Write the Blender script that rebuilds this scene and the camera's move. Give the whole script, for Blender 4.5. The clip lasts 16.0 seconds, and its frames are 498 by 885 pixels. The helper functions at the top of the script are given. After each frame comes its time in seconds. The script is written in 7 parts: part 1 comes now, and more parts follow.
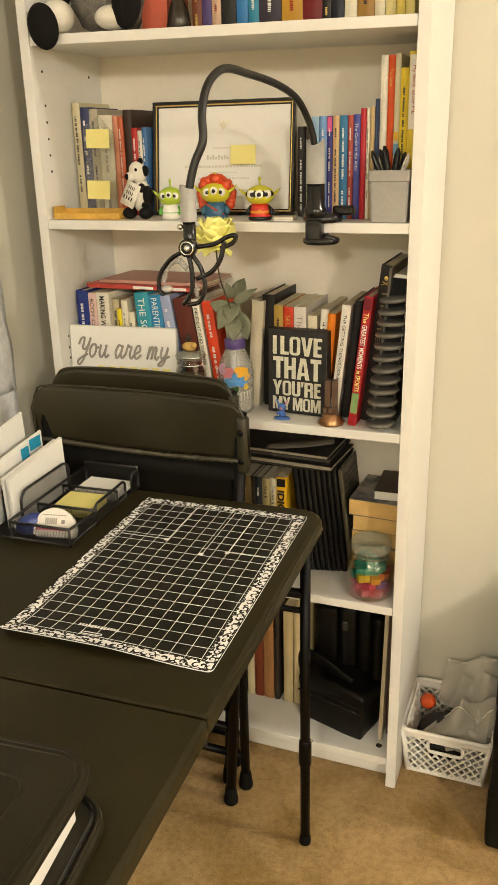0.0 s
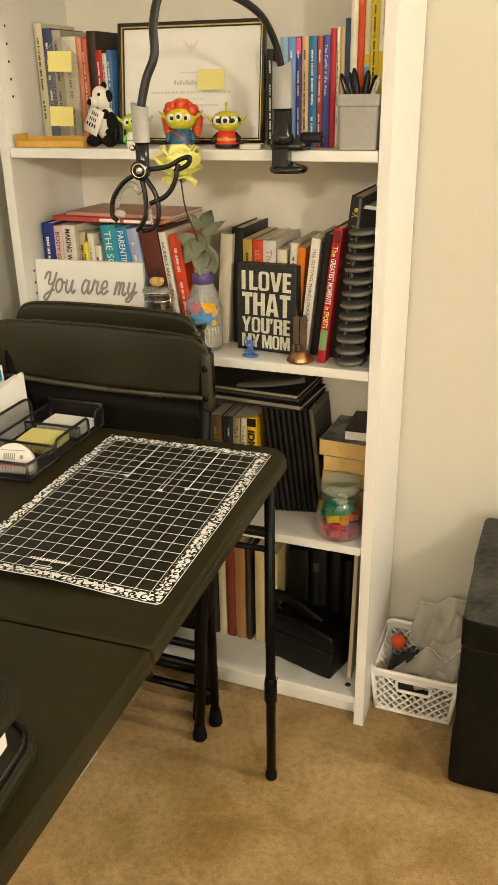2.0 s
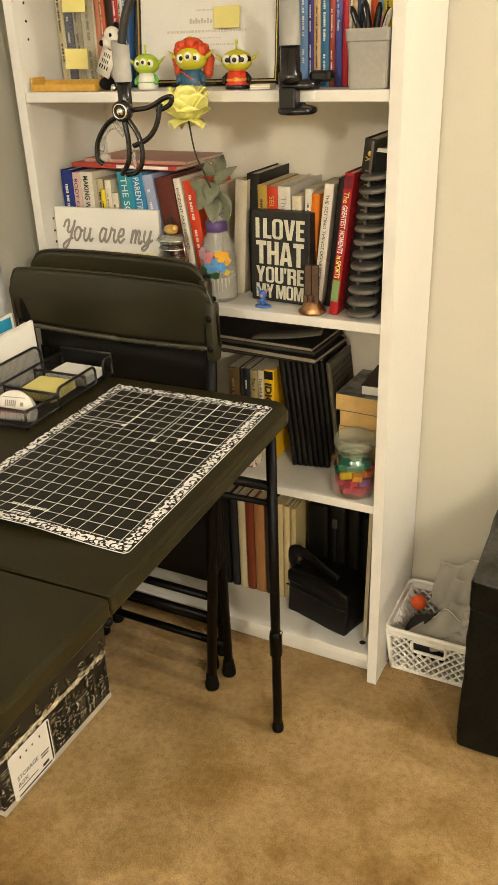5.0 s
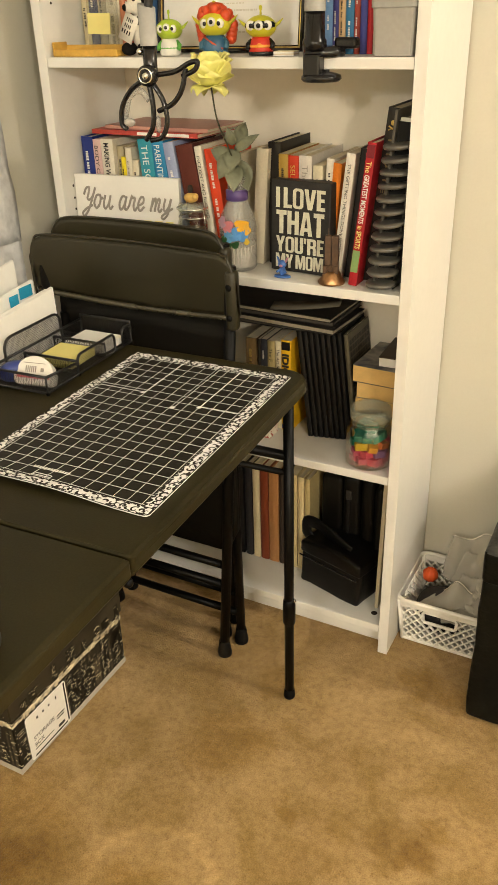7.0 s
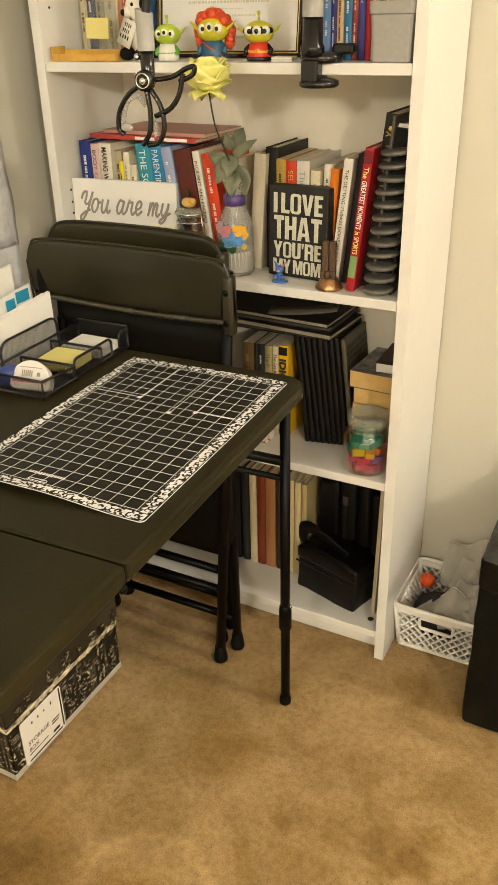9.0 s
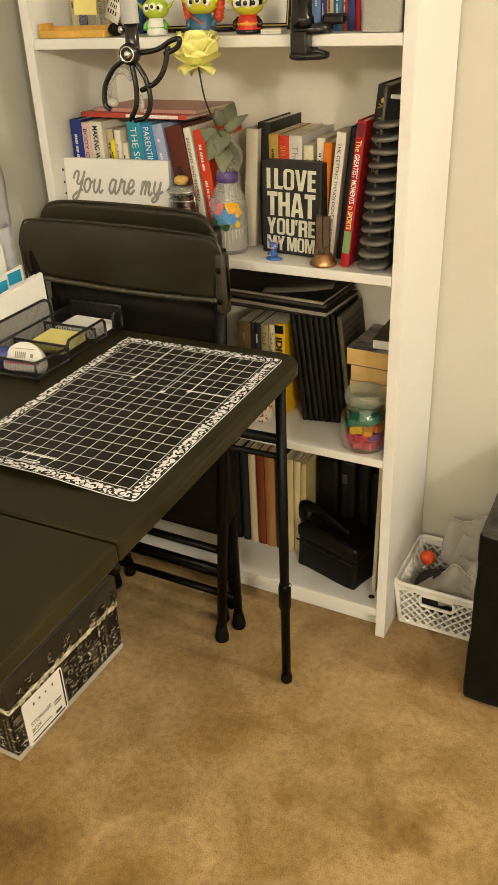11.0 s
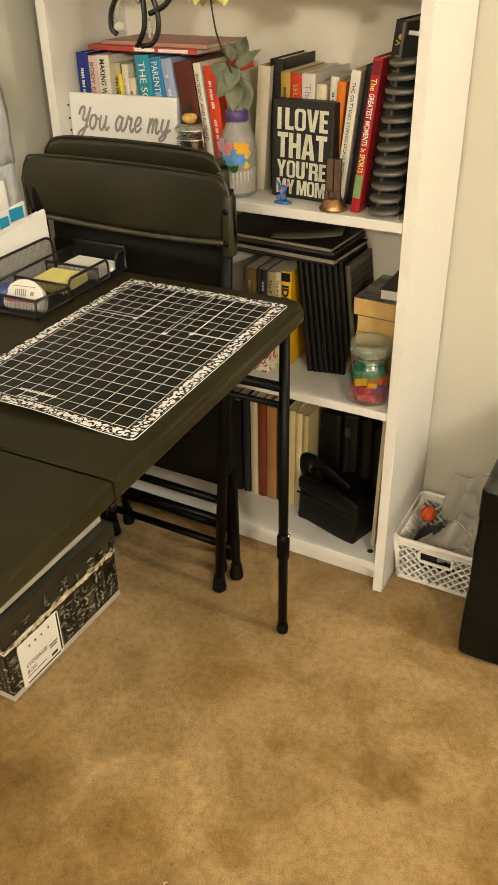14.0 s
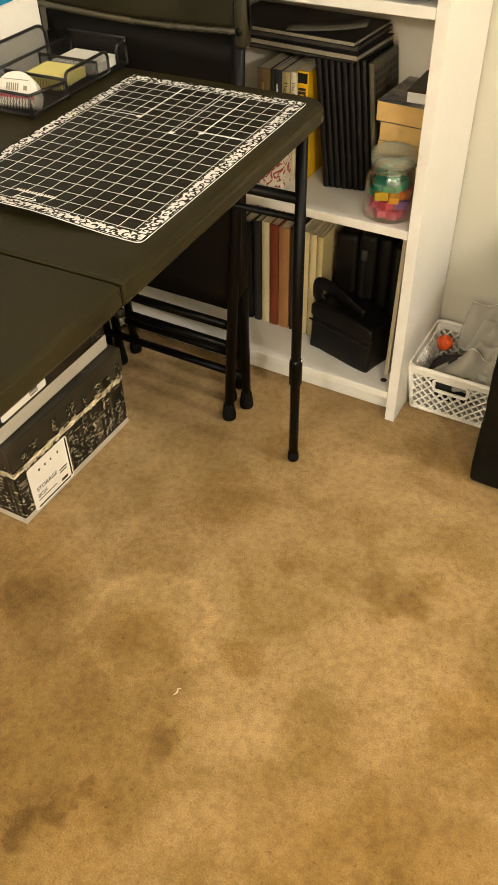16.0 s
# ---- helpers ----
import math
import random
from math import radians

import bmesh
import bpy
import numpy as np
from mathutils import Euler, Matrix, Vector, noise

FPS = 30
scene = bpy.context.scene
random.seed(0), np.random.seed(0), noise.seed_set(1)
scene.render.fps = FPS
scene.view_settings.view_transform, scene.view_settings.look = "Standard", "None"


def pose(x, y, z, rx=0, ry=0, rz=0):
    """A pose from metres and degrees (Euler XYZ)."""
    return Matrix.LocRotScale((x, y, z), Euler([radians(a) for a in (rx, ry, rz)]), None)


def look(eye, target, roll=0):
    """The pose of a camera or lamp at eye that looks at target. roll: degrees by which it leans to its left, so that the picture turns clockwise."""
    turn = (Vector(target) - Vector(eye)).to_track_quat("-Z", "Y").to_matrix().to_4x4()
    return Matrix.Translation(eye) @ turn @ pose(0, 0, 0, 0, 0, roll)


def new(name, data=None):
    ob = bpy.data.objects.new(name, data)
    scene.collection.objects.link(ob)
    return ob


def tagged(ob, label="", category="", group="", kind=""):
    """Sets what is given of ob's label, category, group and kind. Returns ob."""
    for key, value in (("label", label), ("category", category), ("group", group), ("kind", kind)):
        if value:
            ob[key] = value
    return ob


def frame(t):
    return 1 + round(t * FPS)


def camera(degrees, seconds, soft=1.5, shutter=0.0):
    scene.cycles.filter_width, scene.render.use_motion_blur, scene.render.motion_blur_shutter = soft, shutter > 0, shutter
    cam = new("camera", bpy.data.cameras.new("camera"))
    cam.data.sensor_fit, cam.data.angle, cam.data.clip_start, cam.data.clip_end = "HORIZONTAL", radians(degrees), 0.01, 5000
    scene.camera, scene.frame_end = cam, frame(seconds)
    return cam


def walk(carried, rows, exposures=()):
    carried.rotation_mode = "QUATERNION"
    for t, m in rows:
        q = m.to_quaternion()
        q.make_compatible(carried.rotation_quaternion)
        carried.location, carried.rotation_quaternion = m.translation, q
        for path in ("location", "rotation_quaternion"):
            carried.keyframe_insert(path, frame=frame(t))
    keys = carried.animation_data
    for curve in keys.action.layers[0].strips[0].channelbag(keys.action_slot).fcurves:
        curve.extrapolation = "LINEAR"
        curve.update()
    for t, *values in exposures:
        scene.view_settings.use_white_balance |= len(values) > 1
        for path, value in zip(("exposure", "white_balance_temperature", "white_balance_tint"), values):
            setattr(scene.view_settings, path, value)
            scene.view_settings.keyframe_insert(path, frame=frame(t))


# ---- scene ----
cam = camera(34.0, 16.0)
PATH = [
    (0, (0.076, 0.069, 1.406), (-0.603, 1.821, 0.721), -1.4),
    (0.5, (0.076, 0.072, 1.396), (-0.593, 1.816, 0.681), -1.5),
    (1, (0.074, 0.088, 1.378), (-0.572, 1.83, 0.637), -1.5),
    (1.5, (0.084, 0.094, 1.369), (-0.54, 1.827, 0.589), -1.1),
    (2, (0.127, 0.104, 1.369), (-0.532, 1.817, 0.574), -1.0),
    (2.5, (0.214, 0.154, 1.362), (-0.479, 1.83, 0.518), -0.8),
    (3, (0.252, 0.169, 1.362), (-0.571, 1.781, 0.512), -2.9),
    (3.5, (0.264, 0.174, 1.361), (-0.542, 1.795, 0.511), -3.8),
    (4, (0.252, 0.175, 1.35), (-0.559, 1.779, 0.473), -3.6),
    (4.2, (0.246, 0.177, 1.352), (-0.569, 1.782, 0.479), -3.2),
    (6.3, (0.247, 0.167, 1.35), (-0.575, 1.739, 0.427), -1.6),
    (6.5, (0.247, 0.164, 1.352), (-0.582, 1.731, 0.426), -1.7),
    (7, (0.241, 0.157, 1.346), (-0.589, 1.714, 0.404), -1.7),
    (7.5, (0.241, 0.154, 1.353), (-0.588, 1.716, 0.419), -1.5),
    (8, (0.24, 0.15, 1.352), (-0.609, 1.707, 0.427), -1.6),
    (8.5, (0.239, 0.151, 1.351), (-0.622, 1.704, 0.432), -1.9),
    (9, (0.242, 0.162, 1.347), (-0.586, 1.725, 0.413), -1.4),
    (9.2, (0.245, 0.166, 1.352), (-0.579, 1.736, 0.426), -1.5),
    (11.3, (0.261, 0.172, 1.335), (-0.581, 1.705, 0.365), -2.9),
    (11.5, (0.263, 0.171, 1.337), (-0.589, 1.705, 0.377), -3.0),
    (12, (0.259, 0.171, 1.334), (-0.584, 1.689, 0.34), -2.5),
    (12.5, (0.254, 0.171, 1.322), (-0.59, 1.685, 0.324), -2.2),
    (13, (0.255, 0.176, 1.307), (-0.576, 1.691, 0.3), -1.7),
    (13.5, (0.26, 0.17, 1.313), (-0.59, 1.673, 0.303), -1.9),
    (14, (0.257, 0.178, 1.304), (-0.563, 1.668, 0.252), -1.1),
    (14.5, (0.26, 0.19, 1.286), (-0.547, 1.658, 0.193), -0.1),
    (15, (0.253, 0.191, 1.264), (-0.531, 1.565, 0.04), -0.6),
    (15.5, (0.248, 0.192, 1.246), (-0.496, 1.512, -0.06), -1.2),
    (16, (0.237, 0.186, 1.237), (-0.49, 1.469, -0.114), -1.2),
]
walk(cam, [(t, look(eye, target, roll)) for t, eye, target, roll in PATH],
     [(0, 0.20), (2.5, 0.18), (4, 0.17), (6.5, 0.25), (9, 0.23), (11.5, 0.16), (12.5, 0.21), (14.5, 0.22), (15, 0.24), (15.5, 0.38), (16, 0.37)])


# ---- world and lamps ----
world = bpy.data.worlds.new("world")
world.use_nodes = True
world.node_tree.nodes["Background"].inputs[0].default_value = (0.02, 0.018, 0.014, 1)
scene.world = world
WARM = (0.992, 0.910, 0.780)
for n, (place, watts, size) in enumerate([((2.35, -1.70, 2.10), 150, 0.10), ((0.15, -2.10, 2.10), 84, 0.12), ((1.75, 1.42, 2.28), 52, 0.05)]):
    lamp = bpy.data.lights.new("ceiling_bulb", "POINT")
    lamp.energy, lamp.color, lamp.shadow_soft_size = watts, WARM, size
    new("ceiling_bulb", lamp).location = place


# ---- materials ----
def lin(h):
    v = [int(h[i:i + 2], 16) / 255 for i in (1, 3, 5)]
    return tuple(c / 12.92 if c < 0.04045 else ((c + 0.055) / 1.055) ** 2.4 for c in v)


def mat(name, col, rough=0.5, metal=0.0, var=0.12, scale=9.0, fine=120.0, bump=0.15, dist=0.001, spec=0.5, dust=0.0):
    """Principled surface whose colour drifts at two scales, with fine relief and drifting gloss."""
    if isinstance(col, str):
        col = lin(col)
    m = bpy.data.materials.new(name)
    m.use_nodes = True
    nt = m.node_tree
    p = nt.nodes["Principled BSDF"]
    p.inputs["Metallic"].default_value = metal
    p.inputs["Specular IOR Level"].default_value = spec
    co = nt.nodes.new("ShaderNodeTexCoord")
    big, small = nt.nodes.new("ShaderNodeTexNoise"), nt.nodes.new("ShaderNodeTexNoise")
    for node, sc, det in ((big, scale, 5), (small, fine, 3)):
        node.inputs["Scale"].default_value, node.inputs["Detail"].default_value = sc, det
        nt.links.new(co.outputs["Object"], node.inputs["Vector"])
    both = nt.nodes.new("ShaderNodeMath")
    both.operation = "MULTIPLY_ADD"
    both.inputs[1].default_value = 0.35
    nt.links.new(small.outputs["Fac"], both.inputs[0])
    scaled = nt.nodes.new("ShaderNodeMath")
    scaled.operation = "MULTIPLY"
    scaled.inputs[1].default_value = 0.65
    nt.links.new(big.outputs["Fac"], scaled.inputs[0])
    nt.links.new(scaled.outputs[0], both.inputs[2])
    ramp = nt.nodes.new("ShaderNodeValToRGB")
    ramp.color_ramp.elements[0].position, ramp.color_ramp.elements[1].position = 0.33, 0.67
    ramp.color_ramp.elements[0].color = (*[max(0, c * (1 - var)) for c in col], 1)
    ramp.color_ramp.elements[1].color = (*[min(1, c * (1 + var) + dust) for c in col], 1)
    nt.links.new(both.outputs[0], ramp.inputs[0])
    nt.links.new(ramp.outputs[0], p.inputs["Base Color"])
    rr = nt.nodes.new("ShaderNodeMapRange")
    rr.inputs["To Min"].default_value, rr.inputs["To Max"].default_value = max(0.02, rough - 0.08), min(1, rough + 0.08)
    nt.links.new(big.outputs["Fac"], rr.inputs["Value"])
    nt.links.new(rr.outputs[0], p.inputs["Roughness"])
    if bump:
        b = nt.nodes.new("ShaderNodeBump")
        b.inputs["Strength"].default_value, b.inputs["Distance"].default_value = bump, dist
        nt.links.new(small.outputs["Fac"], b.inputs["Height"])
        nt.links.new(b.outputs[0], p.inputs["Normal"])
    return m


def glass(name, col=(1, 1, 1), rough=0.03, gloss=1.0):
    """Thin clear walls: what lies behind shows through, with a mirror sheen that grows at the rims."""
    m = bpy.data.materials.new(name)
    m.use_nodes = True
    nt = m.node_tree
    nt.nodes.remove(nt.nodes["Principled BSDF"])
    tr, gl, mix, lw, pw, ad = (nt.nodes.new("ShaderNode" + k) for k in ("BsdfTransparent", "BsdfGlossy", "MixShader", "LayerWeight", "Math", "Math"))
    tr.inputs[0].default_value = (*col, 1)
    gl.inputs["Roughness"].default_value = rough
    gl.inputs["Color"].default_value = (gloss, gloss, gloss, 1)
    pw.operation, pw.inputs[1].default_value = "POWER", 3.0
    ad.operation, ad.inputs[1].default_value, ad.inputs[2].default_value = "MULTIPLY_ADD", 0.60, 0.06
    nt.links.new(lw.outputs["Facing"], pw.inputs[0])
    nt.links.new(pw.outputs[0], ad.inputs[0])
    nt.links.new(ad.outputs[0], mix.inputs[0])
    nt.links.new(tr.outputs[0], mix.inputs[1])
    nt.links.new(gl.outputs[0], mix.inputs[2])
    nt.links.new(mix.outputs[0], nt.nodes["Material Output"].inputs[0])
    return m


def two_tone(name, a, b, scale, low, high, stretch=(1, 1, 1), rough=0.6, distort=1.5, detail=3):
    """Two colours parted by a warped noise: printed patterns."""
    m = mat(name, a, rough, bump=0)
    nt = m.node_tree
    p = nt.nodes["Principled BSDF"]
    co, mp, nz, rp = (nt.nodes.new("ShaderNode" + k) for k in ("TexCoord", "Mapping", "TexNoise", "ValToRGB"))
    mp.inputs["Scale"].default_value = stretch
    nz.inputs["Scale"].default_value, nz.inputs["Distortion"].default_value, nz.inputs["Detail"].default_value = scale, distort, detail
    nt.links.new(co.outputs["Object"], mp.inputs[0])
    nt.links.new(mp.outputs[0], nz.inputs["Vector"])
    nt.links.new(nz.outputs["Fac"], rp.inputs[0])
    rp.color_ramp.elements[0].position, rp.color_ramp.elements[1].position = low, high
    rp.color_ramp.elements[0].color, rp.color_ramp.elements[1].color = (*lin(a), 1), (*lin(b), 1)
    nt.links.new(rp.outputs[0], p.inputs["Base Color"])
    return m


def carpet_material():
    """Short beige pile: grain, trodden patches, brown stains and a painted ottoman shadow."""
    m = bpy.data.materials.new("carpet")
    m.use_nodes = True
    nt = m.node_tree
    p = nt.nodes["Principled BSDF"]
    p.inputs["Roughness"].default_value, p.inputs["Specular IOR Level"].default_value = 0.95, 0.1
    p.inputs["Sheen Weight"].default_value = 0.25
    co = nt.nodes.new("ShaderNodeTexCoord")

    def noise_node(scale, detail, distort=0.0):
        n = nt.nodes.new("ShaderNodeTexNoise")
        n.inputs["Scale"].default_value, n.inputs["Detail"].default_value, n.inputs["Distortion"].default_value = scale, detail, distort
        nt.links.new(co.outputs["Object"], n.inputs["Vector"])
        return n

    def ramp(src, a, b, lo, hi):
        r = nt.nodes.new("ShaderNodeValToRGB")
        r.color_ramp.elements[0].position, r.color_ramp.elements[1].position = lo, hi
        r.color_ramp.elements[0].color, r.color_ramp.elements[1].color = (*a, 1), (*b, 1)
        nt.links.new(src.outputs["Fac"], r.inputs[0])
        return r

    def times(a, b):
        x = nt.nodes.new("ShaderNodeMix")
        x.data_type, x.blend_type = "RGBA", "MULTIPLY"
        x.inputs["Factor"].default_value = 1
        nt.links.new(a.outputs[0] if a.type == "VALTORGB" else a.outputs["Result"], x.inputs["A"])
        nt.links.new(b.outputs[0], x.inputs["B"])
        return x
    grain = ramp(noise_node(380, 3), (0.302, 0.205, 0.076), (0.464, 0.321, 0.130), 0.25, 0.75)
    tread = ramp(noise_node(7, 8, 1.0), (0.79, 0.73, 0.60), (1.12, 1.08, 1.18), 0.34, 0.60)
    blot = ramp(noise_node(2.8, 6, 0.6), (0.91, 0.88, 0.80), (1.05, 1.05, 1.05), 0.36, 0.56)
    clump = ramp(noise_node(70, 6), (0.84, 0.81, 0.77), (1.04, 1.04, 1.04), 0.34, 0.60)
    speck = ramp(noise_node(150, 2), (0.76, 0.71, 0.64), (1, 1, 1), 0.26, 0.36)
    base = times(times(times(times(grain, tread), blot), clump), speck)
    # dark patches with ragged rims: spills, and the ottoman's shadow before the basket
    warp = nt.nodes.new("ShaderNodeVectorMath")
    warp.operation = "MULTIPLY_ADD"
    warp.inputs[1].default_value = (0.11, 0.11, 0)
    nt.links.new(noise_node(20, 7).outputs["Color"], warp.inputs[0])
    nt.links.new(co.outputs["Object"], warp.inputs[2])
    # radii 0.34 and 0.30: broad darker areas at the near end of the floor
    # the two with y above 1.5 paint the shadow that the ottoman casts
    for x, y, r, k in ((0.010, 1.115, 0.060, 0.70), (0.068, 1.170, 0.042, 0.74), (0.050, 1.105, 0.034, 0.76), (-0.203, 0.661, 0.036, 0.66), (-0.288, 0.507, 0.030, 0.64), (-0.329, 0.462, 0.034, 0.60), (-0.265, 0.551, 0.022, 0.70), (-0.364, 0.841, 0.085, 0.84), (-0.170, 0.871, 0.045, 0.78), (-0.203, 1.088, 0.026, 0.78), (-0.613, 0.794, 0.05, 0.74), (0.226, 0.957, 0.085, 0.84), (-0.38, 1.190, 0.10, 0.84), (-0.064, 1.525, 0.06, 0.86), (0.02, 1.505, 0.05, 0.86), (-0.36, 1.40, 0.06, 0.80), (-0.42, 0.50, 0.34, 0.78), (0.20, 0.55, 0.30, 0.78), (-0.66, 0.82, 0.16, 0.86)):
        d = nt.nodes.new("ShaderNodeVectorMath")
        d.operation = "DISTANCE"
        d.inputs[1].default_value = (x + 0.055, y + 0.055, 0)
        nt.links.new(warp.outputs[0], d.inputs[0])
        mr = nt.nodes.new("ShaderNodeValToRGB")
        mr.color_ramp.elements[0].position, mr.color_ramp.elements[1].position = 0.55 * r, 1.15 * r
        mr.color_ramp.elements[0].color, mr.color_ramp.elements[1].color = (k, k * 0.935, k * 0.70, 1), (1, 1, 1, 1)
        nt.links.new(d.outputs["Value"], mr.inputs[0])
        base = times(base, mr)
    # round dent where a pot stood, its rim brushed pale
    d = nt.nodes.new("ShaderNodeVectorMath")
    d.operation = "DISTANCE"
    d.inputs[1].default_value = (-0.364 + 0.055, 0.850 + 0.055, 0)
    nt.links.new(warp.outputs[0], d.inputs[0])
    mr = nt.nodes.new("ShaderNodeValToRGB")
    els = mr.color_ramp.elements
    els[0].position, els[0].color = 0.094, (1, 1, 1, 1)
    els[1].position, els[1].color = 0.130, (1, 1, 1, 1)
    els.new(0.106).color = (1.16, 1.16, 1.17, 1)
    els.new(0.116).color = (1.16, 1.16, 1.17, 1)
    nt.links.new(d.outputs["Value"], mr.inputs[0])
    base = times(base, mr)
    nt.links.new(base.outputs["Result"], p.inputs["Base Color"])
    b = nt.nodes.new("ShaderNodeBump")
    b.inputs["Strength"].default_value, b.inputs["Distance"].default_value = 0.6, 0.004
    nt.links.new(noise_node(300, 4).outputs["Fac"], b.inputs["Height"])
    nt.links.new(b.outputs[0], p.inputs["Normal"])
    return m


WALL = mat("cream_wall_paint", (0.580, 0.555, 0.460), 0.75, var=0.03, scale=3, fine=260, bump=0.12, spec=0.3)
CEIL = mat("ceiling_paint", (0.72, 0.70, 0.65), 0.9, var=0.03, fine=200)
CARPET = carpet_material()
SHELF = mat("white_laminate", (0.77, 0.755, 0.70), 0.42, var=0.035, scale=4, fine=60, bump=0.02)
# chair plastic darkened: the seats' shade under the table is in the colour
SEAT_SHADE = mat("shaded_seat_plastic", (0.004, 0.0034, 0.002), 0.5, var=0.2, fine=500, bump=0.2, dist=0.0005, spec=0.2)
BACKBOARD = mat("cream_back_board", (0.80, 0.74, 0.61), 0.6, var=0.04, scale=4, fine=80, bump=0.03)
HOLE = mat("dark_hole", (0.03, 0.022, 0.015), 0.9)
PLASTIC = mat("black_table_plastic", (0.0235, 0.0193, 0.0066), 0.42, var=0.30, scale=7, fine=380, bump=0.25, dist=0.0006, dust=0.002, spec=0.15)
CHAIRP = mat("black_chair_plastic", (0.0270, 0.0232, 0.0112), 0.34, var=0.30, scale=5, fine=500, bump=0.22, dist=0.0005, spec=0.45)
# paler than the chair plastic: the lower rim's highlight is partly in the colour
RIMP = mat("polished_highlight_rim", (0.050, 0.043, 0.024), 0.28, var=0.2, bump=0.0, spec=1.0)
STEEL = mat("black_painted_steel", (0.002, 0.0018, 0.0015), 0.42, var=0.3, bump=0.03, spec=0.15)
RUBBER = mat("black_rubber", (0.003, 0.0027, 0.0024), 0.7, spec=0.15)
CHROME = mat("bright_steel", (0.7, 0.68, 0.62), 0.22, 1.0, var=0.1, bump=0.0)
GLOSS = mat("glossy_black_plastic", (0.010, 0.009, 0.009), 0.14, bump=0.0)
MATTE = mat("matte_black", (0.006, 0.0055, 0.005), 0.6, spec=0.2)
GREYP = mat("grey_plastic", (0.34, 0.33, 0.30), 0.5)
PAPER = mat("white_paper", (0.82, 0.80, 0.74), 0.8, var=0.03, bump=0.03)
PAGES = mat("page_edges", (0.62, 0.54, 0.38), 0.9, var=0.16, scale=30, fine=500)
OLDPAGES = mat("yellowed_page_edges", (0.66, 0.43, 0.15), 0.9, var=0.14, scale=30, fine=500)
YELLOW = mat("yellow_note_paper", (0.80, 0.72, 0.25), 0.8, var=0.04)
INK = mat("printed_ink", (0.02, 0.018, 0.015), 0.6, bump=0)
WHITE = mat("white_print", (0.80, 0.79, 0.73), 0.6, var=0.06, bump=0)
GREYINK = mat("grey_print", (0.30, 0.27, 0.23), 0.7, bump=0)
GOLD = mat("gold_print", (0.62, 0.44, 0.12), 0.35, 0.6, bump=0)
CLEAR = glass("clear_glass", (0.90, 0.90, 0.85))


def hazy(name, col, alpha, rough=0.25):
    m = mat(name, col, rough, var=0.05, bump=0)
    m.node_tree.nodes["Principled BSDF"].inputs["Alpha"].default_value = alpha
    return m


FROST = hazy("frosted_glass", (0.50, 0.53, 0.42), 0.36, 0.10)
COVERS = {}


def cover(hexcol, rough=0.45):
    if (hexcol, rough) not in COVERS:
        COVERS[hexcol, rough] = mat("book_cover", hexcol, rough, var=0.14, scale=14, fine=240, bump=0.08, spec=0.3)
    return COVERS[hexcol, rough]


# ---- mesh helpers ----
def part(name, bm, material, parent=None, label="", m=None, smooth=False):
    data = bpy.data.meshes.new(name)
    bmesh.ops.recalc_face_normals(bm, faces=bm.faces)
    for f in bm.faces:
        f.smooth = smooth
    bm.to_mesh(data)
    bm.free()
    for one in (material if isinstance(material, (list, tuple)) else [material]):
        data.materials.append(one)
    ob = new(name, data)
    ob.parent = parent
    if m is not None:
        ob.matrix_basis = m
    if label:
        tagged(ob, label)
    return ob


def thing(name, label, category, m=None, group=""):
    ob = new(name)
    ob.empty_display_size = 0.05
    if m is not None:
        ob.matrix_basis = m
    return tagged(ob, label, category, group)


def box(bm, x0, x1, y0, y1, z0, z1, bevel=0.0, mi=0, seg=2, m=None):
    t = Matrix.Translation(((x0 + x1) / 2, (y0 + y1) / 2, (z0 + z1) / 2)) @ Matrix.Diagonal((x1 - x0, y1 - y0, z1 - z0, 1))
    vs = bmesh.ops.create_cube(bm, size=1, matrix=(m @ t) if m is not None else t)["verts"]
    faces = {f for v in vs for f in v.link_faces}
    for f in faces:
        f.material_index = mi
    if bevel:
        edges = list({e for v in vs for e in v.link_edges})
        out = bmesh.ops.bevel(bm, geom=edges, offset=bevel, segments=seg, affect="EDGES", profile=0.5)
        for f in out["faces"]:
            f.material_index = mi
    return bm


def tube(bm, pts, r, seg=12, mi=0, closed=False, flat=1.0, up=None):
    """A round (or flattened) bar swept along points."""
    pts = [Vector(p) for p in pts]
    n = len(pts)
    rings, side = [], None
    for i, p in enumerate(pts):
        a = pts[(i - 1) % n] if closed or i else p
        b = pts[(i + 1) % n] if closed or i < n - 1 else p
        d = (b - a).normalized()
        if side is None:
            ref = Vector(up) if up else (Vector((0, 0, 1)) if abs(d.z) < 0.9 else Vector((1, 0, 0)))
            side = d.cross(ref).normalized()
        else:
            side = (side - d * side.dot(d)).normalized()
        other = d.cross(side)
        rad = r[i] if isinstance(r, (list, tuple)) else r
        rings.append([bm.verts.new(p + rad * (math.cos(2 * math.pi * k / seg) * side + flat * math.sin(2 * math.pi * k / seg) * other)) for k in range(seg)])
    for i in range(n if closed else n - 1):
        a, b = rings[i], rings[(i + 1) % n]
        for k in range(seg):
            bm.faces.new((a[k], a[(k + 1) % seg], b[(k + 1) % seg], b[k])).material_index = mi
    if not closed:
        bm.faces.new(rings[0][::-1]).material_index = mi
        bm.faces.new(rings[-1]).material_index = mi
    return bm


